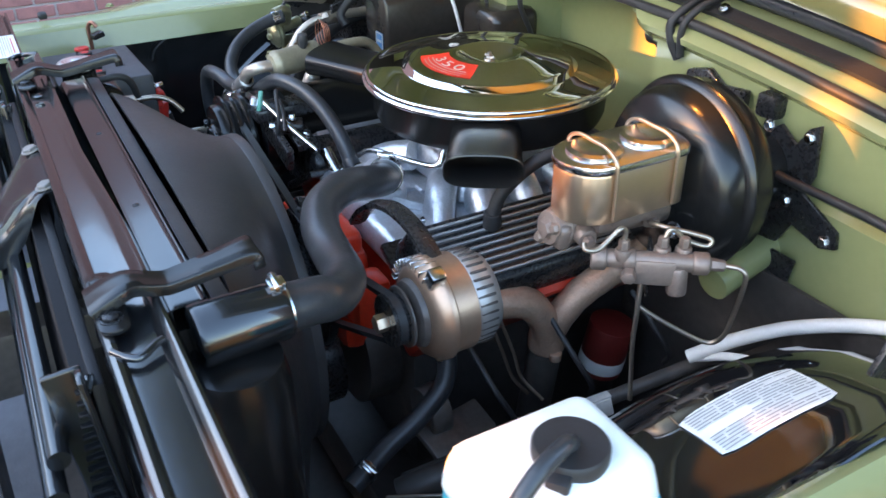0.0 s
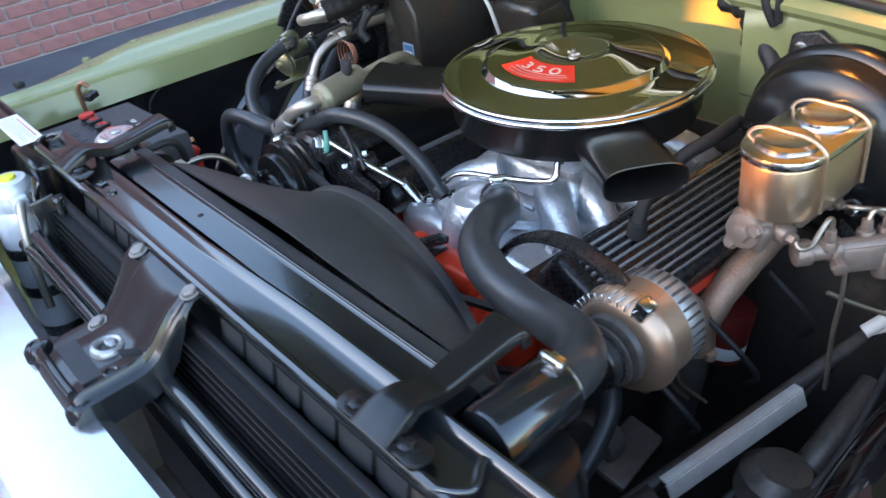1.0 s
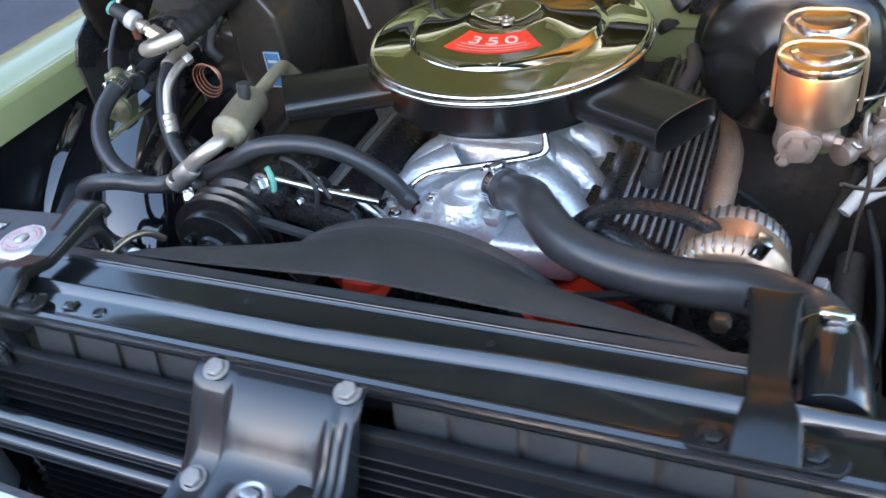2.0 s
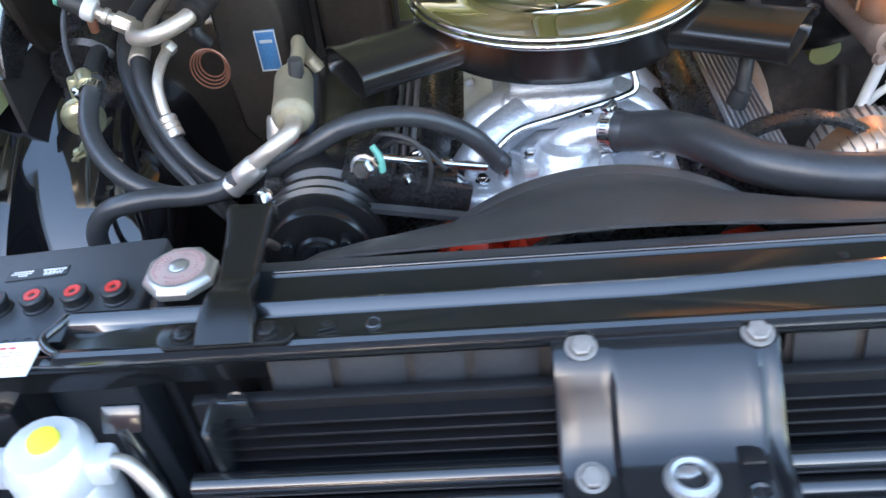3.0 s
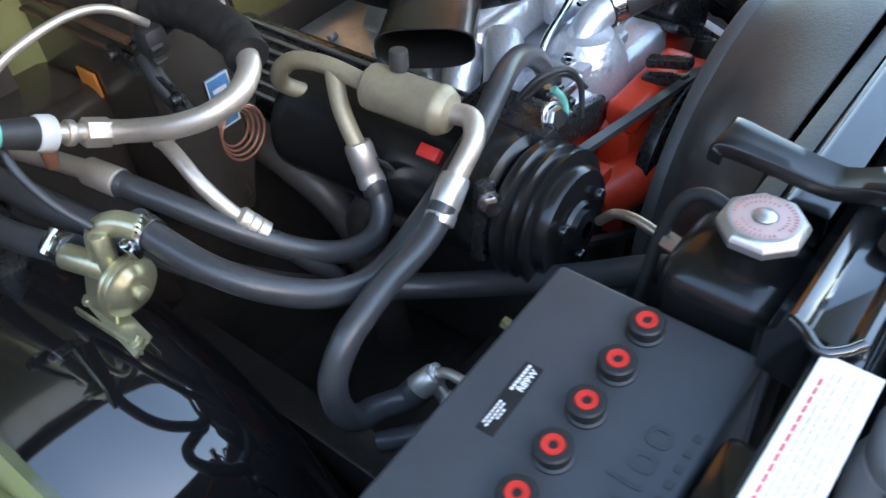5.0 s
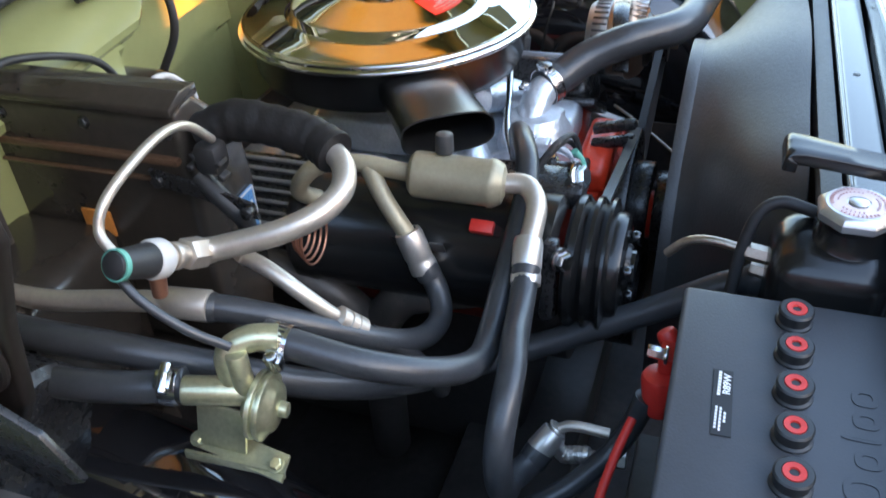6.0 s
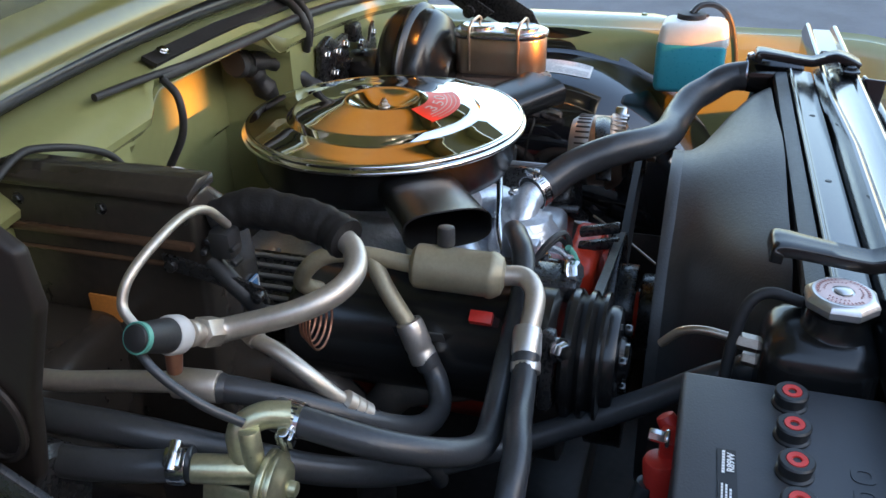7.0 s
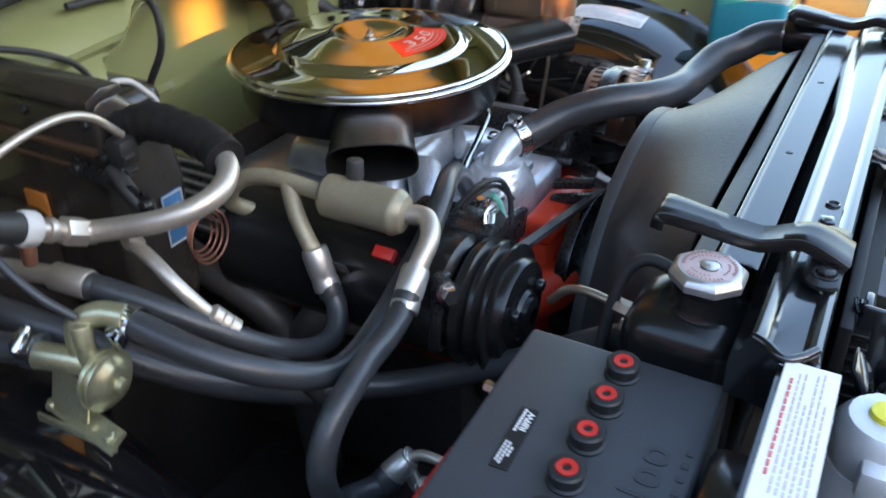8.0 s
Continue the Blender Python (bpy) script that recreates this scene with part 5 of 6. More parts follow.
b = BM()
rows = []
for k in range(13):
    y = -0.178 + 0.132 * k / 12
    cut = (0.004, 0.001, 0.0)[min(k, 12 - k, 2)]
    rows.append([on_wheelhouse(x, y, 0.0035) for x in (0.590 + cut, 0.601, 0.617, 0.632, 0.646 - cut)])
sheet(b, rows, 0.0006)
emis = solo("emission_label", b, WHITE_LABEL, "white printed label on the black inner fender", "label")
b = BM()
dice = random.Random(5)
for k in range(15):
    x = 0.5930 + 0.0034 * k
    y = -0.174
    while y < -0.054:
        w = dice.uniform(0.010, 0.032)
        if not (5 < k < 9 and y < -0.13) and not (k in (2, 11) and y > -0.09):
            y1 = min(y + w, -0.050)
            sheet(b, [[on_wheelhouse(xx, yy, 0.0046) for xx in (x, x + 0.0012)] for yy in (y, (y + y1) / 2, y1)], 0.0)
        y += w + 0.0025
part("print_line", b, GREY_PRINT, emis)

# white loom and cable on the driver's side
b = BM()
tube(b, [(0.41, 0.03, 0.735), (0.44, 0.07, 0.765), (0.48, 0.12, 0.79), (0.54, 0.17, 0.81), (0.62, 0.20, 0.83)], 0.0085, 12, 8)
tube(b, [(0.41, 0.035, 0.732), (0.45, 0.06, 0.75), (0.50, 0.085, 0.755), (0.56, 0.10, 0.75), (0.63, 0.11, 0.74)], 0.0055, 10, 8)
solo("wire_loom", b, WHITE_LOOM, "white taped wiring loom beside the firewall", "wiring loom")
b = BM()
rod(b, (0.375, 0.09, 0.80), (0.36, 0.245, 0.83), 0.022, 0.022)
solo("steering_column", b, GREEN, "green painted steering column end at the firewall", "steering column")

# ---- battery ----
bat = thing("battery", (-0.495, -0.468, 0.72), "dark grey car battery with six red and black caps", "battery")
BX0, BX1, BY0, BY1, BT = -0.613, -0.380, -0.537, -0.390, 0.926
b = BM()
rbox(b, (BX1 - BX0, BY1 - BY0, 0.19), pose((BX0 + BX1) / 2, (BY0 + BY1) / 2, BT - 0.095), 0.004, 3)
case = part("case", b, CASE, bat)
first = None
for k in range(6):
    x = -0.4015 - 0.0354 * k
    if first is None:
        b = BM()
        lathe(b, [(0.0128, 0.926), (0.0126, 0.9275), (0.0108, 0.9285), (0.0108, 0.9345), (0.0119, 0.9350), (0.0119, 0.9372), (0.0108, 0.9384), (0.0074, 0.9386), (0.0070, 0.9376), (0, 0.9376)], Matrix.Translation((x, -0.467, 0)), 28)
        first = part("cell_cap", b, CASE_DARK, bat)
        b = BM()
        lathe(b, [(0.0026, 0.9372), (0.0032, 0.9388), (0.0068, 0.9390), (0.0071, 0.9378)], Matrix.Translation((x, -0.467, 0)), 20)
        ring0 = part("red_insert", b, RED, first, "red insert")
    else:
        c = again("cell_cap", first, bat, Matrix.Translation((-0.0354 * k, 0, 0)))
        if k < 5:
            again("red_insert", ring0, c, Matrix())
        else:
            b = BM()
            lathe(b, [(0.0120, 0.9350), (0.0122, 0.9376), (0.0112, 0.9392), (0.0068, 0.9392), (0.0064, 0.9384), (0, 0.9386)], Matrix.Translation((-0.4015, -0.467, 0)), 24)
            part("red_insert", b, RED, c, "red disc")
# the small black label behind the caps and raised shapes on the front half
b = BM()
rbox(b, (0.056, 0.0125, 0.0008), pose(-0.4900, -0.4245, BT + 0.0006, 0, 0, 2), 0)
blab = part("label", b, BLACK_PRINT, bat, "small black label with white print")
b = BM()
for x, y, w, h in ((-0.4745, -0.4217, 0.022, 0.0020), (-0.5040, -0.4213, 0.019, 0.0014), (-0.5050, -0.4240, 0.020, 0.0014), (-0.5030, -0.4267, 0.009, 0.0014)):
    n = max(3, int(w / 0.0026))
    for k in range(n):
        rbox(b, (w / n * 0.74, h, 0.0004), pose(x - w / 2 + w * (k + 0.5) / n, y, BT + 0.0013), 0)
part("print_bar", b, WHITE_LABEL, blab)
code = bpy.data.curves.new("code", "FONT")
code.body, code.size, code.align_x, code.extrude, code.offset = "R89W", 0.0068, "CENTER", 0.0002, 0.0001
tmp = new("code", code)
bpy.context.view_layer.update()
me = bpy.data.meshes.new_from_object(tmp.evaluated_get(bpy.context.evaluated_depsgraph_get()))
bpy.data.objects.remove(tmp)
b = BM()
b.from_mesh(me)
b.transform(pose(-0.4745, -0.4287, BT + 0.0014))
part("code", b, WHITE_LABEL, blab, "white letters and digits R89W")
for x, w, d in ((-0.5375, 0.019, 0.023), (-0.5140, 0.014, 0.016), (-0.4985, 0.004, 0.023), (-0.4830, 0.014, 0.016), (-0.4640, 0.015, 0.016)):
    b = BM()
    outer, inner = [], []
    for k in range(24):
        a = math.tau * k / 24
        c, e = math.cos(a), math.sin(a)
        q = (abs(c) ** 3 + abs(e) ** 3) ** (-1 / 3)
        outer.append((x + w / 2 * c * q, -0.5125 + d / 2 - 0.006 + d / 2 * e * q))
        inner.append((x + max(w / 2 - 0.0036, 0.0001) * c * q, -0.5125 + d / 2 - 0.006 + max(d / 2 - 0.0036, 0.0001) * e * q))
    rings = [[b.verts.new((u, v, BT + h)) for u, v in ring] for ring, h in ((outer, -0.001), (outer, 0.0007), (inner, 0.0007), (inner, -0.001))]
    for r0, r1 in zip(rings, rings[1:]):
        for k in range(24):
            b.faces.new((r0[k], r0[(k + 1) % 24], r1[(k + 1) % 24], r1[k]))
    part("raised_shape", b, CASE, bat)
for k in range(9):
    part("raised_bar", rbox(BM(), (0.0055, 0.0045, 0.001), pose(-0.545 + 0.0115 * k, -0.5285, BT + 0.0005), 0.0003, 1), CASE, bat)
# terminal and red cable on the engine side
b = BM()
rod(b, (-0.426, -0.374, 0.842), (-0.422, -0.372, 0.882), 0.0125, 0.0145, 20, 0.005)
rbox(b, (0.020, 0.014, 0.030), pose(-0.414, -0.376, 0.888, 0, -12), 0.004)
rod(b, (-0.404, -0.380, 0.892), (-0.398, -0.370, 0.905), 0.009, 0.008, 18, 0.003)
b.transform(Matrix.Translation((0.0, -0.010, -0.012)))
part("terminal_clamp", b, RED, bat, "red terminal cover")
b = BM()
tube(b, [(-0.427, -0.374, 0.845), (-0.432, -0.366, 0.815), (-0.445, -0.352, 0.790), (-0.475, -0.325, 0.775), (-0.50, -0.29, 0.76)], 0.009, 12, 8)
part("black_cable", b, RUBBER, bat, "black battery cable")
b = BM()
rod(b, (-0.425, -0.384, 0.893), (-0.425, -0.370, 0.895), 0.005, 0.005, 6)
rod(b, (-0.425, -0.386, 0.893), (-0.425, -0.383, 0.893), 0.0075, None, 16)
part("terminal_bolt", b, BRIGHT, bat)
b = BM()
tube(b, [(-0.47, -0.368, 0.868), (-0.50, -0.360, 0.855), (-0.54, -0.355, 0.845), (-0.60, -0.360, 0.85), (-0.65, -0.385, 0.86), (-0.685, -0.41, 0.86)], 0.0035, 10, 8)
part("cable", b, RED, bat, "red battery cable")
lean = pose(-0.395, -0.467, 0.938) @ pose(0, 0, 0, 0, -3.2, 0) @ pose(0.395, 0.467, -0.938)
bat.matrix_basis = lean @ bat.matrix_basis
b = BM()
rbox(b, (0.28, 0.20, 0.015), pose(-0.50, -0.468, 0.728), 0.004)
rbox(b, (0.10, 0.12, 0.30), pose(-0.60, -0.468, 0.57), 0.01)
solo("battery_tray", b, UNDER, "black steel tray under the battery", "battery tray")

# ---- air conditioning compressor ----
comp = thing("compressor", (-0.27, -0.15, 0.78), "black cylindrical air conditioning compressor", "compressor")
cx, cz = -0.264, 0.846
b = BM()
lathe(b, [(0, 0), (0.055, 0), (0.062, 0.006), (0.0625, 0.05), (0.0605, 0.053), (0.0605, 0.24), (0.0625, 0.243), (0.0625, 0.262), (0.055, 0.27), (0, 0.272)], axis_pose((cx, -0.275, cz), (0, 1, 0)), 48)
part("body", b, BLACK_CLEAN, comp)
b = BM()
lathe(b, [(0, 0.0), (0.022, 0.0), (0.024, 0.004), (0.040, 0.005), (0.050, 0.006), (0.052, 0.010), (0.052, 0.016), (0.058, 0.017), (0.064, 0.019), (0.064, 0.022), (0.0575, 0.027), (0.064, 0.032), (0.064, 0.036), (0.0575, 0.041), (0.064, 0.046), (0.064, 0.052), (0.06, 0.056), (0, 0.056)], axis_pose((cx, -0.338, cz), (0, 1, 0)), 56)
clutch = part("clutch_pulley", b, BLACK_CLEAN, comp)
b = BM()
lathe(b, [(0.008, 0), (0.018, 0.0), (0.018, -0.004), (0.012, -0.006), (0.008, -0.006)], axis_pose((cx, -0.338, cz), (0, 1, 0)), 32)
for a in (30, 150, 270):
    rod(b, (cx + 0.033 * math.cos(radians(a)), -0.342, cz + 0.033 * math.sin(radians(a))), (cx + 0.033 * math.cos(radians(a)), -0.334, cz + 0.033 * math.sin(radians(a))), 0.006, None, 14)
part("hub", b, BLACK_GLOSS, clutch)
b = BM()
rbox(b, (0.012, 0.022, 0.016), pose(cx - 0.036, -0.206, cz + 0.0475, 0, -38), 0.001)
part("tag", b, RED, comp, "small red tag")
b = BM()
rbox(b, (0.0016, 0.05, 0.03), pose(cx - 0.054, -0.15, cz + 0.028, 0, -28), 0.0004)
part("name_plate", b, BLACK_PLASTIC, comp)
# bracket with the braced bolt
for size, at, bevel in (((0.13, 0.012, 0.035), pose(-0.175, -0.265, 0.868, 0, 14), 0.004), ((0.05, 0.10, 0.02), pose(-0.215, -0.235, 0.895), 0.005), ((0.018, 0.014, 0.08), pose(-0.316, -0.272, 0.86, 0, 8), 0.004)):
    b = BM()
    rbox(b, size, at, bevel)
    part("bracket", b, BLACK_SATIN, comp)
b = BM()
tube(b, [(-0.205, -0.272, 0.918), (-0.15, -0.255, 0.895), (-0.095, -0.230, 0.868)], 0.0045, 10, 2)
part("brace", b, BRIGHT, comp, "bright brace rod")
for p, d, r in (((-0.215, -0.275, 0.908), (-0.2, -1, 0.35), 0.010), ((-0.318, -0.282, 0.885), (-0.6, -0.7, 0.2), 0.008)):
    part("bolt", bolt(BM(), p, d, r, 0.010), BRIGHT, comp)
b = BM()
tube(b, [(-0.205, -0.270, 0.930), (-0.197, -0.276, 0.915), (-0.200, -0.280, 0.895), (-0.212, -0.280, 0.890)], 0.0035, 10, 6)
part("lead", b, TEAL, comp, "green wire sleeve")

# ---- refrigerant lines ----
muf = thing("line_muffler", (-0.29, -0.17, 0.92), "olive cylindrical refrigerant line muffler", "line muffler")
m0, m1 = Vector((-0.300, -0.140, 0.943)), Vector((-0.290, -0.223, 0.937))
b = BM()
L = (m1 - m0).length
lathe(b, [(0.007, -0.003), (0.016, -0.001), (0.0205, 0.003), (0.0212, 0.007), (0.0212, L - 0.014), (0.0222, L - 0.012), (0.0222, L - 0.009), (0.0212, L - 0.006), (0.0175, L), (0.009, L + 0.003), (0, L + 0.003)], axis_pose(m0, m1 - m0), 40)
part("body", b, MUFFLER, muf)
b = BM()
rod(b, (-0.290, -0.169, 0.952), (-0.288, -0.169, 0.966), 0.006, 0.006)
rod(b, (-0.289, -0.169, 0.962), (-0.287, -0.169, 0.980), 0.0085, 0.0080, 16)
part("service_cap", b, BLACK_PLASTIC, muf, "black service cap")
b = BM()
tube(b, [m1 + Vector((0, 0.004, 0)), (-0.288, -0.243, 0.938), (-0.302, -0.256, 0.930), (-0.322, -0.258, 0.917), (-0.335, -0.257, 0.905)], 0.0095, 14, 6)
part("elbow", b, PIPE, muf)
b = BM()
tube(b, [m0, (-0.302, -0.09, 0.948), (-0.308, -0.055, 0.945), (-0.312, -0.035, 0.930), (-0.305, -0.025, 0.908), (-0.285, -0.040, 0.89)], 0.0085, 14, 8)
rod(b, (-0.288, -0.038, 0.892), (-0.272, -0.048, 0.88), 0.013, 0.013)
tube(b, [(-0.303, -0.10, 0.944), (-0.318, -0.118, 0.925), (-0.326, -0.135, 0.905), (-0.329, -0.148, 0.888)], 0.0085, 14, 6)
part("pipe", b, MUFFLER, muf)
for p, d in (((-0.336, -0.257, 0.903), (-0.62, -0.1, -0.45)), ((-0.329, -0.147, 0.888), (-0.10, -0.35, -0.8))):
    b = BM()
    d = Vector(d).normalized()
    p = Vector(p)
    lathe(b, [(0.009, -0.012), (0.012, -0.011), (0.0132, -0.006), (0.0132, 0.014), (0.0125, 0.016), (0.0125, 0.020), (0.0132, 0.022), (0.0132, 0.030), (0.011, 0.031)], axis_pose(p, d), 28)
    part("crimp_sleeve", b, SLEEVE, muf, "bright crimped sleeve")


def hose_thing(name, pts, r, label, cuff=(True, True), mat=RUBBER, n=8, seg=16):
    """A hose with a moulded cuff at either end."""
    t = thing(name, pts[0], label, "hose")
    part("run", tube(BM(), pts, r, seg, n), mat, t)
    for on, p, q in ((cuff[0], pts[0], pts[1]), (cuff[1], pts[-1], pts[-2])):
        if on:
            m = axis_pose(p, Vector(q) - Vector(p))
            part("cuff", lathe(BM(), [(r * 0.6, -0.0012), (r + 0.0002, -0.0012), (r + 0.0012, 0.0), (r + 0.0013, 0.012), (r + 0.0002, 0.0145)], m, 24), mat, t)
    return t


hose_thing("refrigerant_hose", [(-0.345, -0.2585, 0.896), (-0.372, -0.262, 0.884), (-0.402, -0.266, 0.882), (-0.434, -0.271, 0.886), (-0.465, -0.277, 0.886), (-0.492, -0.279, 0.877), (-0.512, -0.279, 0.850), (-0.512, -0.280, 0.815), (-0.499, -0.280, 0.791), (-0.480, -0.2795, 0.780), (-0.463, -0.284, 0.773), (-0.450, -0.2905, 0.773), (-0.443, -0.295, 0.780)], 0.0112, "thick black refrigerant hose with a bright sleeve")
fitting = thing("hose_fitting", (-0.436, -0.30, 0.78), "bright threaded hose end fitting", "fitting")
b = BM()
rod(b, (-0.4445, -0.2935, 0.7785), (-0.4310, -0.3055, 0.7935), 0.0122, 0.0112, 24, 0.002)
rod(b, (-0.4310, -0.3055, 0.7935), (-0.4295, -0.3085, 0.7960), 0.0098, 0.0085, 24, 0.002)
part("sleeve", b, SLEEVE, fitting, "dull crimped sleeve")
part("pipe", tube(BM(), [(-0.4305, -0.3070, 0.7950), (-0.4285, -0.3160, 0.8000), (-0.4280, -0.3290, 0.8010), (-0.4280, -0.3490, 0.8000)], 0.0046, 14, 6), PIPE, fitting)
b = BM()
tube(b, [(-0.4325, -0.3045, 0.7890), (-0.4315, -0.3070, 0.7760), (-0.4300, -0.3110, 0.7650)], 0.0065, 14, 5)
rod(b, (-0.4300, -0.3095, 0.7640), (-0.4300, -0.3350, 0.7720), 0.0072, 0.0070, 20, 0.001)
rod(b, (-0.4300, -0.3350, 0.7720), (-0.4300, -0.3520, 0.7740), 0.0040, 0.0040, 16, 0.0005)
stub = part("threaded_stub", b, SLEEVE, fitting)
for k in range(5):
    y = -0.3130 - 0.0042 * k
    part("thread", rod(BM(), (-0.4300, y, 0.7640 + (-0.3095 - y) * 0.31), (-0.4300, y - 0.0022, 0.7647 + (-0.3095 - y) * 0.31), 0.0079, 0.0079, 20, 0.0004), SLEEVE, stub)
part("nut", rod(BM(), (-0.4300, -0.3520, 0.7740), (-0.4300, -0.3650, 0.7750), 0.0085, 0.0085, 6, 0.001), SLEEVE, stub)
hose_thing("heater_hose", [(-0.534, -0.118, 0.945), (-0.533, -0.145, 0.940), (-0.525, -0.185, 0.927), (-0.506, -0.218, 0.910), (-0.476, -0.240, 0.890), (-0.440, -0.246, 0.872), (-0.400, -0.243, 0.866), (-0.355, -0.240, 0.875), (-0.315, -0.240, 0.894), (-0.275, -0.239, 0.914), (-0.235, -0.231, 0.931), (-0.190, -0.215, 0.929), (-0.148, -0.201, 0.913), (-0.106, -0.190, 0.880), (-0.076, -0.184, 0.838)], 0.0112, "long black heater hose to the intake manifold")
hose_thing("heater_hose", [(-0.300, -0.452, 0.885), (-0.297, -0.42, 0.868), (-0.299, -0.37, 0.834), (-0.308, -0.31, 0.801), (-0.328, -0.25, 0.778), (-0.362, -0.205, 0.778), (-0.420, -0.165, 0.802), (-0.480, -0.12, 0.845), (-0.520, -0.06, 0.885), (-0.545, 0.0, 0.912), (-0.56, 0.08, 0.925), (-0.56, 0.20, 0.93)], 0.0125, "black heater hose from the radiator tank")
hose_thing("heater_hose", [(-0.566, -0.065, 0.914), (-0.580, -0.03, 0.915), (-0.59, 0.03, 0.915), (-0.585, 0.11, 0.915), (-0.57, 0.22, 0.915)], 0.0118, "black heater hose from the valve to the firewall")
hose_thing("refrigerant_hose", [(-0.332, -0.158, 0.866), (-0.338, -0.172, 0.845), (-0.360, -0.182, 0.832), (-0.395, -0.180, 0.838), (-0.430, -0.168, 0.860), (-0.462, -0.140, 0.890), (-0.485, -0.105, 0.915), (-0.500, -0.070, 0.930), (-0.508, -0.045, 0.935)], 0.0105, "black refrigerant hose to the evaporator")
b = BM()
rod(b, (-0.506, -0.055, 0.935), (-0.512, -0.020, 0.937), 0.0125, 0.0120)
tube(b, [(-0.512, -0.020, 0.937), (-0.520, 0.02, 0.936), (-0.530, 0.08, 0.932), (-0.53, 0.16, 0.93)], 0.0085, 12, 6)
solo("refrigerant_pipe", b, PIPE, "dull tan aluminium evaporator pipe", "pipe")
# suction pipe with its nut
suc = thing("suction_pipe", (-0.47, -0.1, 0.98), "large dull aluminium suction pipe with a hex nut", "pipe")
b = BM()
tube(b, [(-0.500, -0.0548, 0.9818), (-0.492, -0.064, 0.981), (-0.485, -0.085, 0.986), (-0.474, -0.112, 0.993), (-0.455, -0.133, 1.000), (-0.432, -0.140, 1.007), (-0.410, -0.131, 1.014), (-0.396, -0.112, 1.019)], 0.0092, 18, 8)
part("pipe", b, PIPE, suc)
b = BM()
tube(b, [(-0.402, -0.122, 1.018), (-0.393, -0.100, 1.023), (-0.391, -0.065, 1.029), (-0.394, -0.030, 1.031), (-0.402, -0.005, 1.020)], 0.0168, 20, 8, 1.0, 0.035)
part("insulation", b, FOAM, suc, "black foam insulation")
G, H = Vector((-0.5755, -0.0492, 1.0235)), Vector((-0.5056, -0.0543, 0.9848))
along = (H - G).normalized()
b = BM()
rod(b, G + along * 0.068, G + along * 0.090, 0.0118, None, 6, 0.0015)
rod(b, G + along * 0.044, G + along * 0.070, 0.0072, None, 18)
rod(b, G + along * 0.054, G + along * 0.061, 0.0100, None, 20)
rod(b, G + along * 0.088, G + along * 0.099, 0.0098, None, 20)
part("nut", b, PIPE, suc, "plain hex nut")
b = BM()
rod(b, G + along * 0.031, G + along * 0.046, 0.0140, 0.0140, 28, 0.003)
part("collar", b, GREY_WHITE, suc, "white plastic collar")
b = BM()
rod(b, G - along * 0.002, G + along * 0.036, 0.0098, 0.0124, 24, 0.004)
part("switch", b, RUBBER_DULL, suc, "black pressure switch")
b = BM()
lathe(b, [(0.0096, -0.0022), (0.0108, -0.0020), (0.0108, 0.0020), (0.0096, 0.0022)], axis_pose(G + along * 0.003, along), 28)
part("green_ring", b, TEAL, suc, "green ring on the switch")
b = BM()
tube(b, [(-0.567, -0.044, 1.026), (-0.562, -0.033, 1.037), (-0.550, -0.033, 1.052), (-0.520, -0.035, 1.063), (-0.480, -0.033, 1.065), (-0.450, -0.031, 1.055), (-0.422, -0.028, 1.029)], 0.0036, 10, 8)
part("capillary", b, PIPE, suc, "grey capillary tube")
b = BM()
tube(b, [(-0.567, -0.037, 1.018), (-0.574, -0.058, 0.998), (-0.570, -0.085, 0.974), (-0.560, -0.108, 0.955)], 0.0034, 10, 8)
part("wire", b, RUBBER, suc, "grey wire to the heater valve")
b = BM()
rod(b, (-0.5435, -0.0515, 1.000), (-0.546, -0.050, 0.976), 0.0065, 0.0055, 12)
part("port", b, COPPER, suc)
# small liquid line with a crimp
liq = thing("liquid_line", (-0.46, -0.1, 0.9), "bent aluminium liquid line ending in a crimp", "pipe")
b = BM()
tube(b, [(-0.462, -0.062, 0.952), (-0.466, -0.085, 0.946), (-0.468, -0.108, 0.932), (-0.463, -0.126, 0.912), (-0.456, -0.138, 0.896)], 0.0065, 12, 8)
rod(b, (-0.458, -0.055, 0.955), (-0.463, -0.066, 0.952), 0.009, 0.009, 6)
part("pipe", b, PIPE, liq)
b = BM()
d = Vector((0.010, -0.014, -0.018)).normalized()
lathe(b, [(0.007, -0.003), (0.0105, 0), (0.0105, 0.007), (0.0095, 0.008), (0.0105, 0.009), (0.0105, 0.015), (0.0095, 0.016), (0.0105, 0.017), (0.0105, 0.025), (0.008, 0.026)], axis_pose((-0.459, -0.134, 0.902), d), 24)
part("crimp_sleeve", b, PIPE, liq)
b = BM()
tube(b, [(-0.447, -0.152, 0.880), (-0.435, -0.168, 0.858), (-0.415, -0.18, 0.825), (-0.39, -0.19, 0.77)], 0.0085, 14, 8)
part("hose", b, RUBBER_DULL, liq)

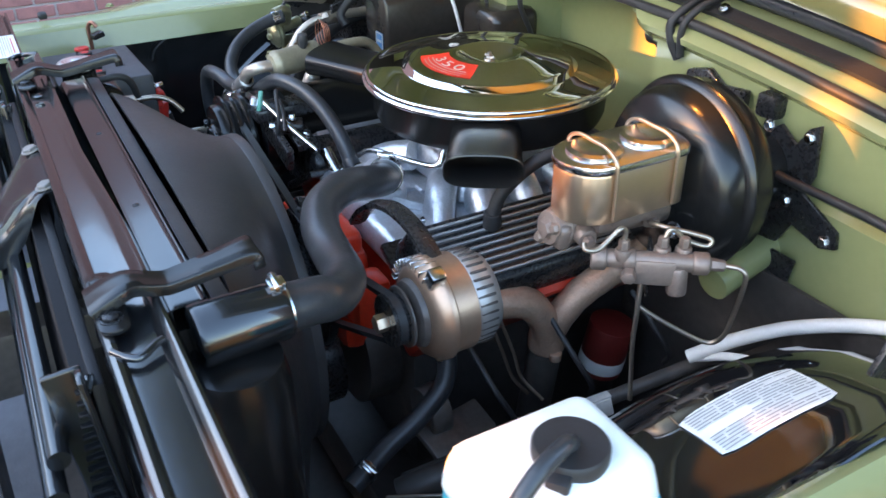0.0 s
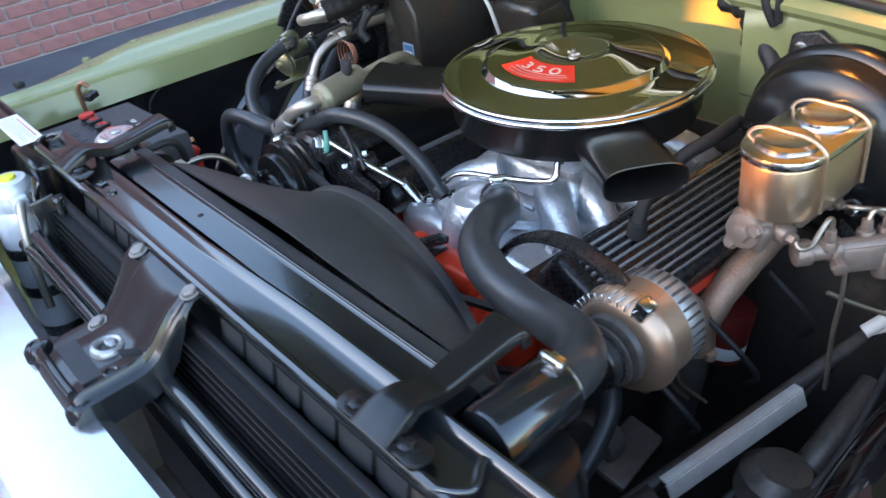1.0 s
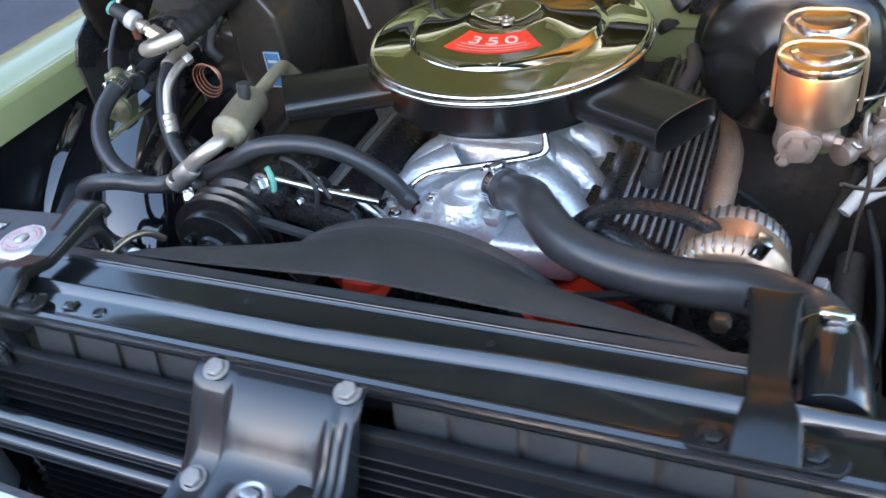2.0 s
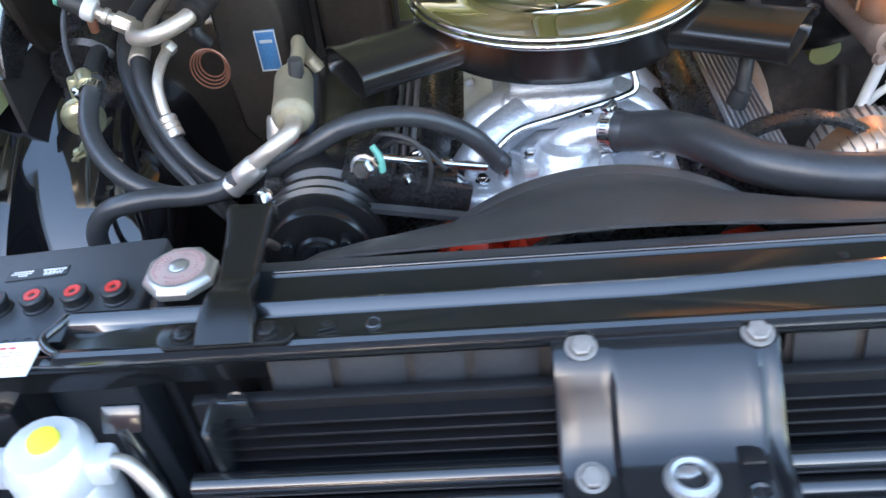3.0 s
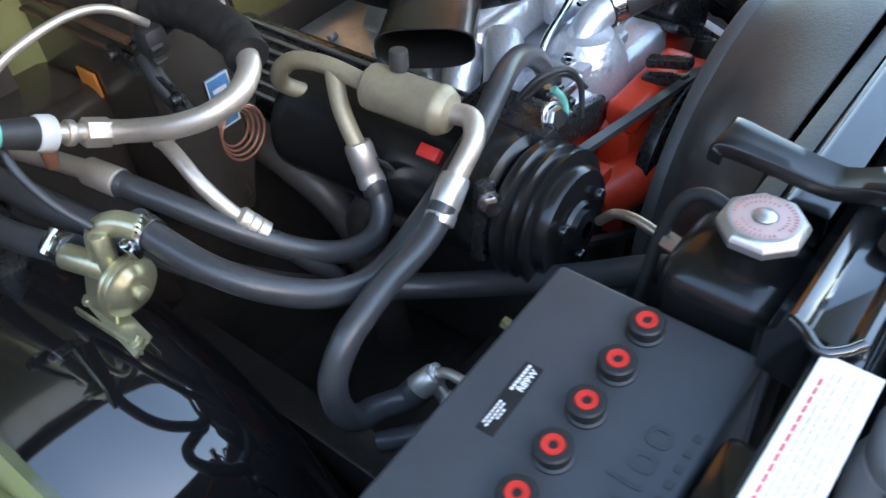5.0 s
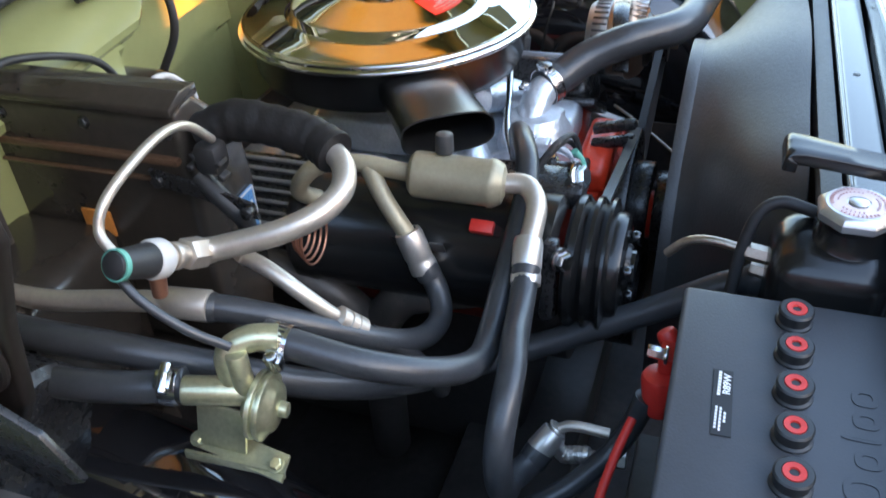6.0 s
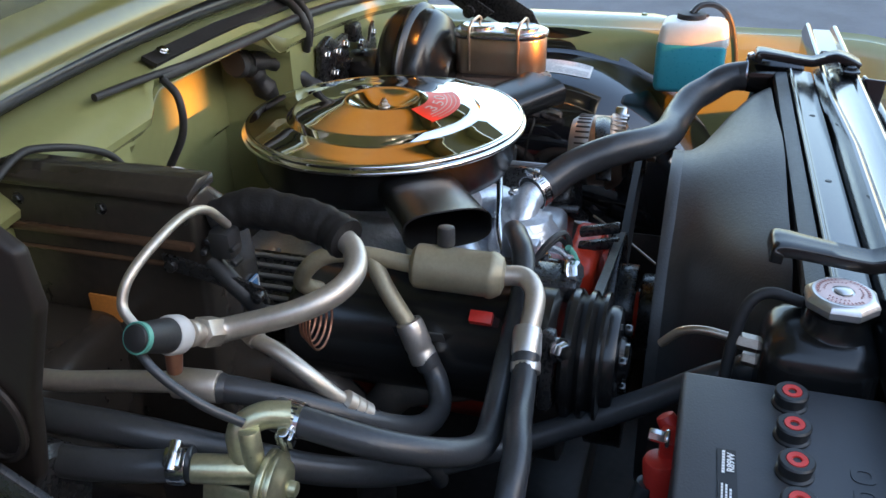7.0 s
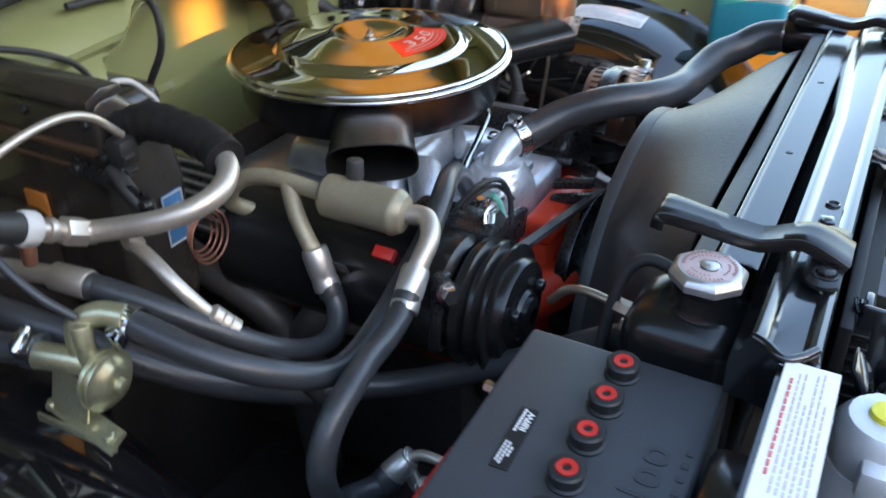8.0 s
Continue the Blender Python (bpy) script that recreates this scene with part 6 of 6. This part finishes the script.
# ---- heater valve ----
hv = thing("heater_valve", (-0.55, -0.11, 0.88), "yellow zinc plated heater control valve", "heater valve")
VS = Matrix.Translation((-0.008, -0.010, 0.006))
b = BM()
rod(b, (-0.568, -0.062, 0.914), (-0.553, -0.105, 0.910), 0.0105, 0.0105)
rod(b, (-0.556, -0.105, 0.905), (-0.553, -0.102, 0.945), 0.0075, 0.0075)
tube(b, [(-0.553, -0.095, 0.918), (-0.548, -0.092, 0.938), (-0.538, -0.105, 0.946), (-0.530, -0.122, 0.944)], 0.0098, 12, 6)
b.transform(VS)
part("body", b, YELLOW_ZINC, hv)
b = BM()
lathe(b, [(0, -0.004), (0.012, -0.004), (0.017, 0.000), (0.0215, 0.002), (0.0245, 0.003), (0.0250, 0.005), (0.0245, 0.0065), (0.0225, 0.0075), (0.0225, 0.0085), (0.0245, 0.0095), (0.0250, 0.0110), (0.0245, 0.0125), (0.0200, 0.0140), (0.0170, 0.0185), (0.0110, 0.0205), (0.0060, 0.0208), (0.0055, 0.0260), (0.0035, 0.0270), (0, 0.0270)], axis_pose((-0.562, -0.116, 0.906), (0.10, -1, -0.12)), 40)
part("diaphragm", b, YELLOW_ZINC, hv)
b = BM()
rbox(b, (0.003, 0.040, 0.034), pose(-0.572, -0.092, 0.884, 0, 18), 0.001)
bent(b, [(-0.569, -0.066, 0.868), (-0.574, -0.104, 0.866), (-0.578, -0.142, 0.863)], 0.020, 0.0035, (1, 0.1, 0.35))
rbox(b, (0.003, 0.078, 0.008), pose(-0.5835, -0.104, 0.8615, 3, 0, 4), 0.001)
part("bracket", b, YELLOW_ZINC, hv)
for p in ((-0.575, -0.071, 0.869), (-0.579, -0.136, 0.866)):
    part("bolt", bolt(BM(), p, (-0.3, 0, 1), 0.0045, 0.004), YELLOW_ZINC, hv)
clamp((-0.534, -0.132, 0.943), (0.05, -1, -0.12), 0.0118, 0.013, 200)
clamp((-0.570, -0.058, 0.914), (0.25, -1, 0), 0.0124, 0.013, 120)

# ---- heater and evaporator case ----
case2 = thing("heater_case", (-0.38, 0.1, 0.75), "dark grey fibreglass heater case on the firewall", "heater case")
b = BM()
prism(b, [(-0.400, 0.770), (-0.420, 0.800), (-0.424, 0.90), (-0.424, 1.040), (-0.416, 1.054), (-0.398, 1.056), (-0.360, 1.020), (-0.342, 0.995), (-0.336, 0.95), (-0.338, 0.83), (-0.355, 0.775)], 0.200, Matrix.Translation((0, 0.200, 0)) @ Matrix.Rotation(radians(90), 4, "X"), 0.008, 3)
prism(b, [(-0.430, 1.046), (-0.430, 1.054), (-0.412, 1.062), (-0.390, 1.060), (-0.390, 1.050), (-0.41, 1.05)], 0.196, Matrix.Translation((0, 0.195, 0)) @ Matrix.Rotation(radians(90), 4, "X"), 0.002)
rbox(b, (0.11, 0.10, 0.17), pose(-0.27, 0.19, 0.90), 0.02, 3)
rbox(b, (0.27, 0.12, 0.30), pose(-0.55, 0.15, 0.78), 0.02, 3)
part("case", b, CASE_GREY, case2)
for z, d, h in ((1.006, 0.010, 0.007), (0.986, 0.006, 0.004)):
    part("moulded_edge", rbox(BM(), (d, 0.19, h), pose(-0.425, 0.10, z), 0.002, 2), CASE_GLINT_EDGE, case2, "moulded edge with its orange glint painted brown")
b = BM()
bent(b, [(-0.434, 0.030, 0.993), (-0.435, 0.0, 0.989), (-0.434, -0.030, 0.982), (-0.432, -0.060, 0.972)], 0.014, 0.004, (0, 0.25, 1))
lever = part("lever", b, BLACK_SATIN, case2, "black flap lever")
for y, z in ((-0.055, 0.974), (0.022, 0.992)):
    part("pin", rod(BM(), (-0.432, y, z), (-0.440, y, z), 0.0052, None, 16, 0.001), BLACK_SATIN, lever)
for y, z in ((0.012, 1.046), (0.09, 1.047), (0.175, 1.047)):
    part("screw", bolt(BM(), (-0.424, y, z - 0.016), (-1, 0, 0.1), 0.004, 0.003), BLACK_SATIN, case2)
b = BM()
lathe(b, [(0, 0), (0.045, 0), (0.052, 0.006), (0.053, 0.05), (0.060, 0.054), (0.064, 0.058), (0.064, 0.066), (0, 0.066)], axis_pose((-0.615, 0.025, 0.885), (0, 1, 0.05)), 40)
part("blower_motor", b, BLACK_SATIN, case2, "black round blower motor")
b = BM()
rbox(b, (0.026, 0.0016, 0.056), pose(-0.361, -0.0015, 0.912), 0.0004)
blue = part("label", b, BLUE_LABEL, case2, "small blue label")
for x, z, w, h in ((-0.361, 0.9385, 0.026, 0.0016), (-0.361, 0.8855, 0.026, 0.0016), (-0.3735, 0.912, 0.0014, 0.054), (-0.3485, 0.912, 0.0014, 0.054), (-0.361, 0.925, 0.016, 0.004)):
    part("label_edge", rbox(BM(), (w, 0.0008, h), pose(x, -0.0026, z), 0), GREY_WHITE, blue)
b = BM()
for k in range(4):
    r = 0.0165 + 0.0028 * k
    tube(b, [(-0.407 + r * math.cos(a) * 0.9, -0.082 - 0.004 * k, 0.939 + r * math.sin(a)) for a in (math.tau * j / 16 for j in range(17))], 0.0010, 6, 2)
part("capillary_coil", b, COPPER, case2, "coiled copper capillary")
b = BM()
rbox(b, (0.003, 0.030, 0.026), pose(-0.4265, 0.108, 0.932), 0.001)
part("tag", b, ORANGE_TAG, case2, "orange paper tag")
b = BM()
rbox(b, (0.022, 0.022, 0.026), pose(-0.420, -0.022, 1.012), 0.006)
tube(b, [(-0.425, -0.01, 0.995), (-0.43, -0.03, 0.98), (-0.428, -0.045, 0.962), (-0.42, -0.04, 0.945)], 0.008, 10, 6)
expansion = part("expansion_valve", b, RUBBER_DULL, case2)
for k in range(7):
    a = math.tau * k / 7
    part("tooth", rbox(BM(), (0.012, 0.006, 0.005), pose(-0.424, -0.020 + 0.014 * math.cos(a), 1.004 + 0.014 * math.sin(a), math.degrees(a)), 0.001, 1), RUBBER_DULL, expansion)

# passenger hood hinge
for s in (-1, 1):
    b = BM()
    prism(b, [(-0.12, -0.005), (-0.09, -0.02), (0.02, 0.03), (0.10, 0.10), (0.12, 0.16), (0.09, 0.16), (0.0, 0.09), (-0.10, 0.03)], 0.006, Matrix.Translation((s * 0.672, 0.05, 0.94)) @ Matrix.Rotation(radians(90), 4, "Z") @ Matrix.Rotation(radians(90), 4, "X"), 0.002)
    prism(b, [(-0.03, 0.02), (0.0, 0.0), (0.16, 0.10), (0.15, 0.13)], 0.006, Matrix.Translation((s * 0.650, 0.05, 0.95)) @ Matrix.Rotation(radians(90), 4, "Z") @ Matrix.Rotation(radians(90), 4, "X"), 0.002)
    hin = part("hood_hinge", b, BLACK_SATIN, car, "black steel hood hinge")
    b = BM()
    rod(b, (s * 0.64, 0.07, 0.97), (s * 0.69, 0.07, 0.97), 0.012, 0.012)
    part("pivot", b, BLACK_SATIN, hin)

# straps and wires over the cowl
b = BM()
tube(b, [(0.17, 0.225, crown(0.17) + 0.045), (0.165, 0.20, crown(0.17) + 0.032), (0.158, 0.180, crown(0.17) + 0.012), (0.162, 0.178, crown(0.17) - 0.010), (0.170, 0.186, crown(0.17) - 0.035)], 0.006, 12, 8)
tube(b, [(0.195, 0.235, crown(0.19) + 0.048), (0.185, 0.20, crown(0.17) + 0.034), (0.178, 0.180, crown(0.17) + 0.008), (0.176, 0.184, crown(0.17) - 0.03)], 0.005, 12, 8)
solo("wiring_harness", b, RUBBER_DULL, "black taped harness draped over the cowl edge", "wiring harness")
b = BM()
tube(b, [(-0.175, 0.190, crown(-0.17) + 0.02), (-0.178, 0.172, crown(-0.17) + 0.0), (-0.182, 0.172, crown(-0.17) - 0.04), (-0.188, 0.20, 0.95), (-0.19, 0.21, 0.90)], 0.0045, 10, 8)
tube(b, [(-0.46, 0.16, 1.06), (-0.422, 0.165, 1.070), (-0.394, 0.166, 1.066), (-0.346, 0.168, 1.048), (-0.303, 0.17, 1.023), (-0.285, 0.17, 0.99), (-0.285, 0.18, 0.94)], 0.0036, 10, 8)
solo("cable", b, RUBBER_DULL, "thin black cables beside the heater case", "cable")
b = BM()
tube(b, [(-0.705, -0.225, 0.905), (-0.700, -0.255, 0.908), (-0.698, -0.30, 0.89), (-0.700, -0.325, 0.872), (-0.700, -0.335, 0.85)], 0.0019, 8, 8)
solo("wire", b, RUBBER_DULL, "thin black wire hooked on the green fender apron", "wire")

# ---- low clutter on the driver's side ----
b = BM()
tube(b, [(0.21, -0.19, 0.72), (0.235, -0.205, 0.67), (0.246, -0.25, 0.635), (0.255, -0.30, 0.615), (0.28, -0.36, 0.60)], 0.013, 14, 8)
solo("lower_hose", b, RUBBER, "black lower hose beside the engine", "hose")
clamp((0.270, -0.335, 0.606), (0.3, -0.8, -0.2), 0.0135, 0.012, 60)
b = BM()
rod(b, (0.30, -0.30, 0.60), (0.43, 0.15, 0.74), 0.009, 0.009)
rod(b, (0.31, -0.31, 0.59), (0.33, -0.24, 0.615), 0.02, 0.018)
solo("steering_shaft", b, UNDER, "dark steel steering shaft along the frame", "steering shaft")
b = BM()
rbox(b, (0.014, 0.195, 0.004), pose(0.372, -0.165, 0.690, 11, -12, -15), 0.0015)
rbox(b, (0.004, 0.195, 0.022), pose(0.381, -0.167, 0.680, 11, -12, -15), 0.001)
solo("mounting_flange", b, PALE_STEEL, "pale worn steel flange on the frame", "flange")
for pts in ([(0.34, -0.34, 0.63), (0.39, -0.28, 0.648), (0.44, -0.22, 0.66)],
            [(0.245, -0.15, 0.76), (0.25, -0.13, 0.70), (0.262, -0.12, 0.66), (0.27, -0.10, 0.63)],
            [(0.255, -0.14, 0.76), (0.262, -0.12, 0.70), (0.268, -0.11, 0.66), (0.29, -0.09, 0.63)]):
    solo("wire", tube(BM(), pts, 0.0023, 8, 6), STEEL, "thin bare wire hanging below the alternator", "wire")

# passenger hood hinge plate with its stamped eye, and lumps added as recess shade
b = BM()
prism(b, [(0.0, 0.93), (-0.022, 0.965), (-0.036, 1.03), (-0.058, 1.09), (-0.055, 1.125), (-0.02, 1.150), (0.06, 1.17), (0.14, 1.19), (0.14, 1.00), (0.08, 0.95), (0.04, 0.92)], 0.012, Matrix.Translation((-0.652, 0, 0)) @ Matrix.Rotation(radians(90), 4, "Z") @ Matrix.Rotation(radians(90), 4, "X"), 0.004, 3)
hp = part("hinge_plate", b, HINGE, car, "dark worn steel hinge plate")
b = BM()
tube(b, [(-0.655, -0.006 + 0.020 * math.cos(a), 1.01 + 0.028 * math.sin(a)) for a in (math.tau * k / 16 for k in range(17))], 0.0028, 8, 2)
part("eye", b, HINGE, hp)
# black lumps fill the recess where harness and shade look dark
b = BM()
tube(b, [(0.17, 0.20, 0.90), (0.15, 0.215, 0.93), (0.12, 0.235, 0.965), (0.10, 0.245, 1.0), (0.06, 0.245, 1.015)], 0.020, 12, 6, 0.8, 0.12)
tube(b, [(0.19, 0.18, 0.94), (0.155, 0.20, 0.975), (0.13, 0.22, 1.0), (0.09, 0.235, 1.01)], 0.014, 12, 6, 0.9, 0.1)
solo("recess_shade_lumps", b, RUBBER_DULL, "black lumps standing in for harness and shade in the firewall recess", "wiring loom")
wip = thing("wiper_linkage_cover", (0.25, 0.185, 0.93), "black bolted bracket beside the brake booster", "bracket")
b = BM()
prism(b, [(0.19, 0.93), (0.20, 1.005), (0.235, 1.015), (0.26, 1.0), (0.30, 1.005), (0.30, 0.93)], 0.012, Matrix.Translation((0, 0.187, 0)) @ Matrix.Rotation(radians(90), 4, "X"), 0.003)
part("plate", b, BLACK_SATIN, wip)
for x, z in ((0.215, 0.99), (0.255, 0.985), (0.285, 0.99), (0.24, 0.955)):
    part("bolt", bolt(BM(), (x, 0.175, z), (0, -1, 0), 0.006, 0.006), BRIGHT, wip)
b = BM()
tube(b, [(-0.335, 0.10, 1.012), (-0.318, 0.10, 1.019), (-0.296, 0.10, 1.013), (-0.278, 0.10, 0.996), (-0.266, 0.10, 0.978), (-0.258, 0.11, 0.93)], 0.0032, 10, 6)
solo("vent_tube", b, GREY_WHITE, "grey vent tube behind the heater case", "tube")
# black accessory brackets and bolts in front of the manifold
acc = thing("accessory_bracket", (-0.05, -0.26, 0.84), "black accessory bracket with bright bolts", "bracket")
b = BM()
for x, z in ((0.012, 0.846), (0.006, 0.828)):
    part("rail", rbox(BM(), (0.016, 0.052, 0.011), pose(x, -0.278, z, -14), 0.003), BLACK_SATIN, acc)
rbox(b, (0.014, 0.012, 0.05), pose(-0.205, -0.262, 0.875, 0, 15), 0.003)
rbox(b, (0.050, 0.030, 0.012), pose(-0.150, -0.232, 0.868, 12, 10), 0.003)
rod(b, (-0.175, -0.262, 0.884), (-0.165, -0.225, 0.880), 0.013, 0.013, 18)
part("arm", b, BLACK_SATIN, acc)
for p, d in (((-0.165, -0.240, 0.893), (-0.2, 0.1, 1)), ((-0.135, -0.232, 0.875), (0, 0.2, 1)), ((-0.175, -0.264, 0.884), (-0.3, -1, 0.1))):
    part("bolt", bolt(BM(), p, d, 0.005, 0.007), BRIGHT, acc)
b = BM()
tube(b, [(-0.21, -0.235, 0.91), (-0.195, -0.25, 0.93), (-0.165, -0.26, 0.925), (-0.15, -0.265, 0.90), (-0.155, -0.27, 0.87)], 0.003, 8, 6)
tube(b, [(-0.20, -0.235, 0.905), (-0.18, -0.25, 0.92), (-0.155, -0.255, 0.912), (-0.135, -0.262, 0.89)], 0.0028, 8, 6)
part("lead", b, RUBBER_DULL, acc)

# small fender fittings and the battery hold-down
b = BM()
rbox(b, (0.022, 0.016, 0.012), pose(-0.788, -0.503, 0.941), 0.004, 3)
part("bump_stop", b, RUBBER_DULL, car, "black rubber hood bumper")
for x, y in ((-0.827, -0.375), (-0.846, -0.277), (0.83, -0.41), (0.845, -0.25)):
    part("fender_bolt", bolt(BM(), (x, y, 0.933), (0, 0, 1), 0.006, 0.005), GREEN, car)
hold = thing("battery_hold_down", (-0.615, -0.44, 0.90), "rusty battery hold-down hook beside the battery", "hold-down")
b = BM()
tube(b, [(-0.618, -0.448, 0.86), (-0.618, -0.448, 0.945), (-0.616, -0.446, 0.962), (-0.610, -0.440, 0.968), (-0.605, -0.434, 0.960)], 0.0035, 10, 6)
part("hook", b, COPPER, hold, "rust coloured hook")
b = BM()
rbox(b, (0.016, 0.022, 0.010), pose(-0.602, -0.436, 0.946, 10, 0, 20), 0.002)
part("nut", b, BLACK_SATIN, hold)
hold.location += Vector((-0.075, 0.010, -0.026))

# steering box and lines low on the driver's side
steer = thing("steering_box", (0.42, -0.14, 0.48), "greasy dark steering box with a bright line fitting", "steering box")
b = BM()
rbox(b, (0.085, 0.15, 0.10), pose(0.425, -0.17, 0.575, 8, 0, 6), 0.018, 3)
lathe(b, [(0, 0), (0.042, 0), (0.046, 0.006), (0.044, 0.03), (0.03, 0.045), (0, 0.048)], pose(0.42, -0.15, 0.615, -8, 6), 28)
rod(b, (0.425, -0.09, 0.60), (0.43, 0.04, 0.66), 0.022, 0.018)
part("housing", b, GREASY, steer)
b = BM()
rod(b, (0.405, -0.225, 0.615), (0.415, -0.205, 0.635), 0.009, 0.009, 6)
part("fitting", b, BRIGHT, steer)
for pts, r in (([(0.40, -0.23, 0.61), (0.39, -0.20, 0.62), (0.40, -0.12, 0.64)], 0.005),
               ([(0.44, -0.20, 0.62), (0.46, -0.12, 0.66), (0.455, -0.02, 0.70), (0.44, 0.06, 0.72)], 0.005),
               ([(0.30, -0.28, 0.58), (0.32, -0.18, 0.60), (0.36, -0.05, 0.62), (0.38, 0.08, 0.66)], 0.004)):
    part("line", tube(BM(), pts, r, 10, 8), RUBBER, steer)
b = BM()
rbox(b, (0.05, 0.10, 0.012), pose(0.255, -0.20, 0.60, 0, 20, 10), 0.004)
rod(b, (0.225, -0.235, 0.62), (0.225, -0.205, 0.62), 0.035, 0.035, 24, 0.004)
solo("fuel_pump", b, GREASY, "greasy dark fuel pump on the engine's side", "fuel pump")

# ---- bricks of the house wall, nearest stretch singly, the rest joined ----
def brick_mesh(l):
    b = BM()
    rbox(b, (0.022, l, 0.062), Matrix(), 0.004, 1)
    me = bpy.data.meshes.new("brick")
    b.to_mesh(me)
    b.free()
    me.materials.append(BRICK)
    return me


whole = brick_mesh(0.205)
far = BM()
count = 0
for row in range(0, 43):
    z = 0.045 + 0.0755 * row
    for k in range(-18, 46):
        y = 0.2165 * k + (0.108 if row % 2 else 0.0)
        if row < 14 and -0.6 < y < 3.6 and count < 290:
            ob = new("brick", whole)
            ob.parent = brick_wall
            ob.matrix_parent_inverse = brick_wall.matrix_basis.inverted()
            ob.location = (WALL_X - 0.006 + random.uniform(-0.002, 0.002), y, z)
            count += 1
        elif -3.5 < y < 9:
            rbox(far, (0.022, 0.205, 0.062), pose(WALL_X - 0.006, y, z), 0)
rest = part("brick_rest", far, BRICK, brick_wall)
tagged(rest, kind="stuff")
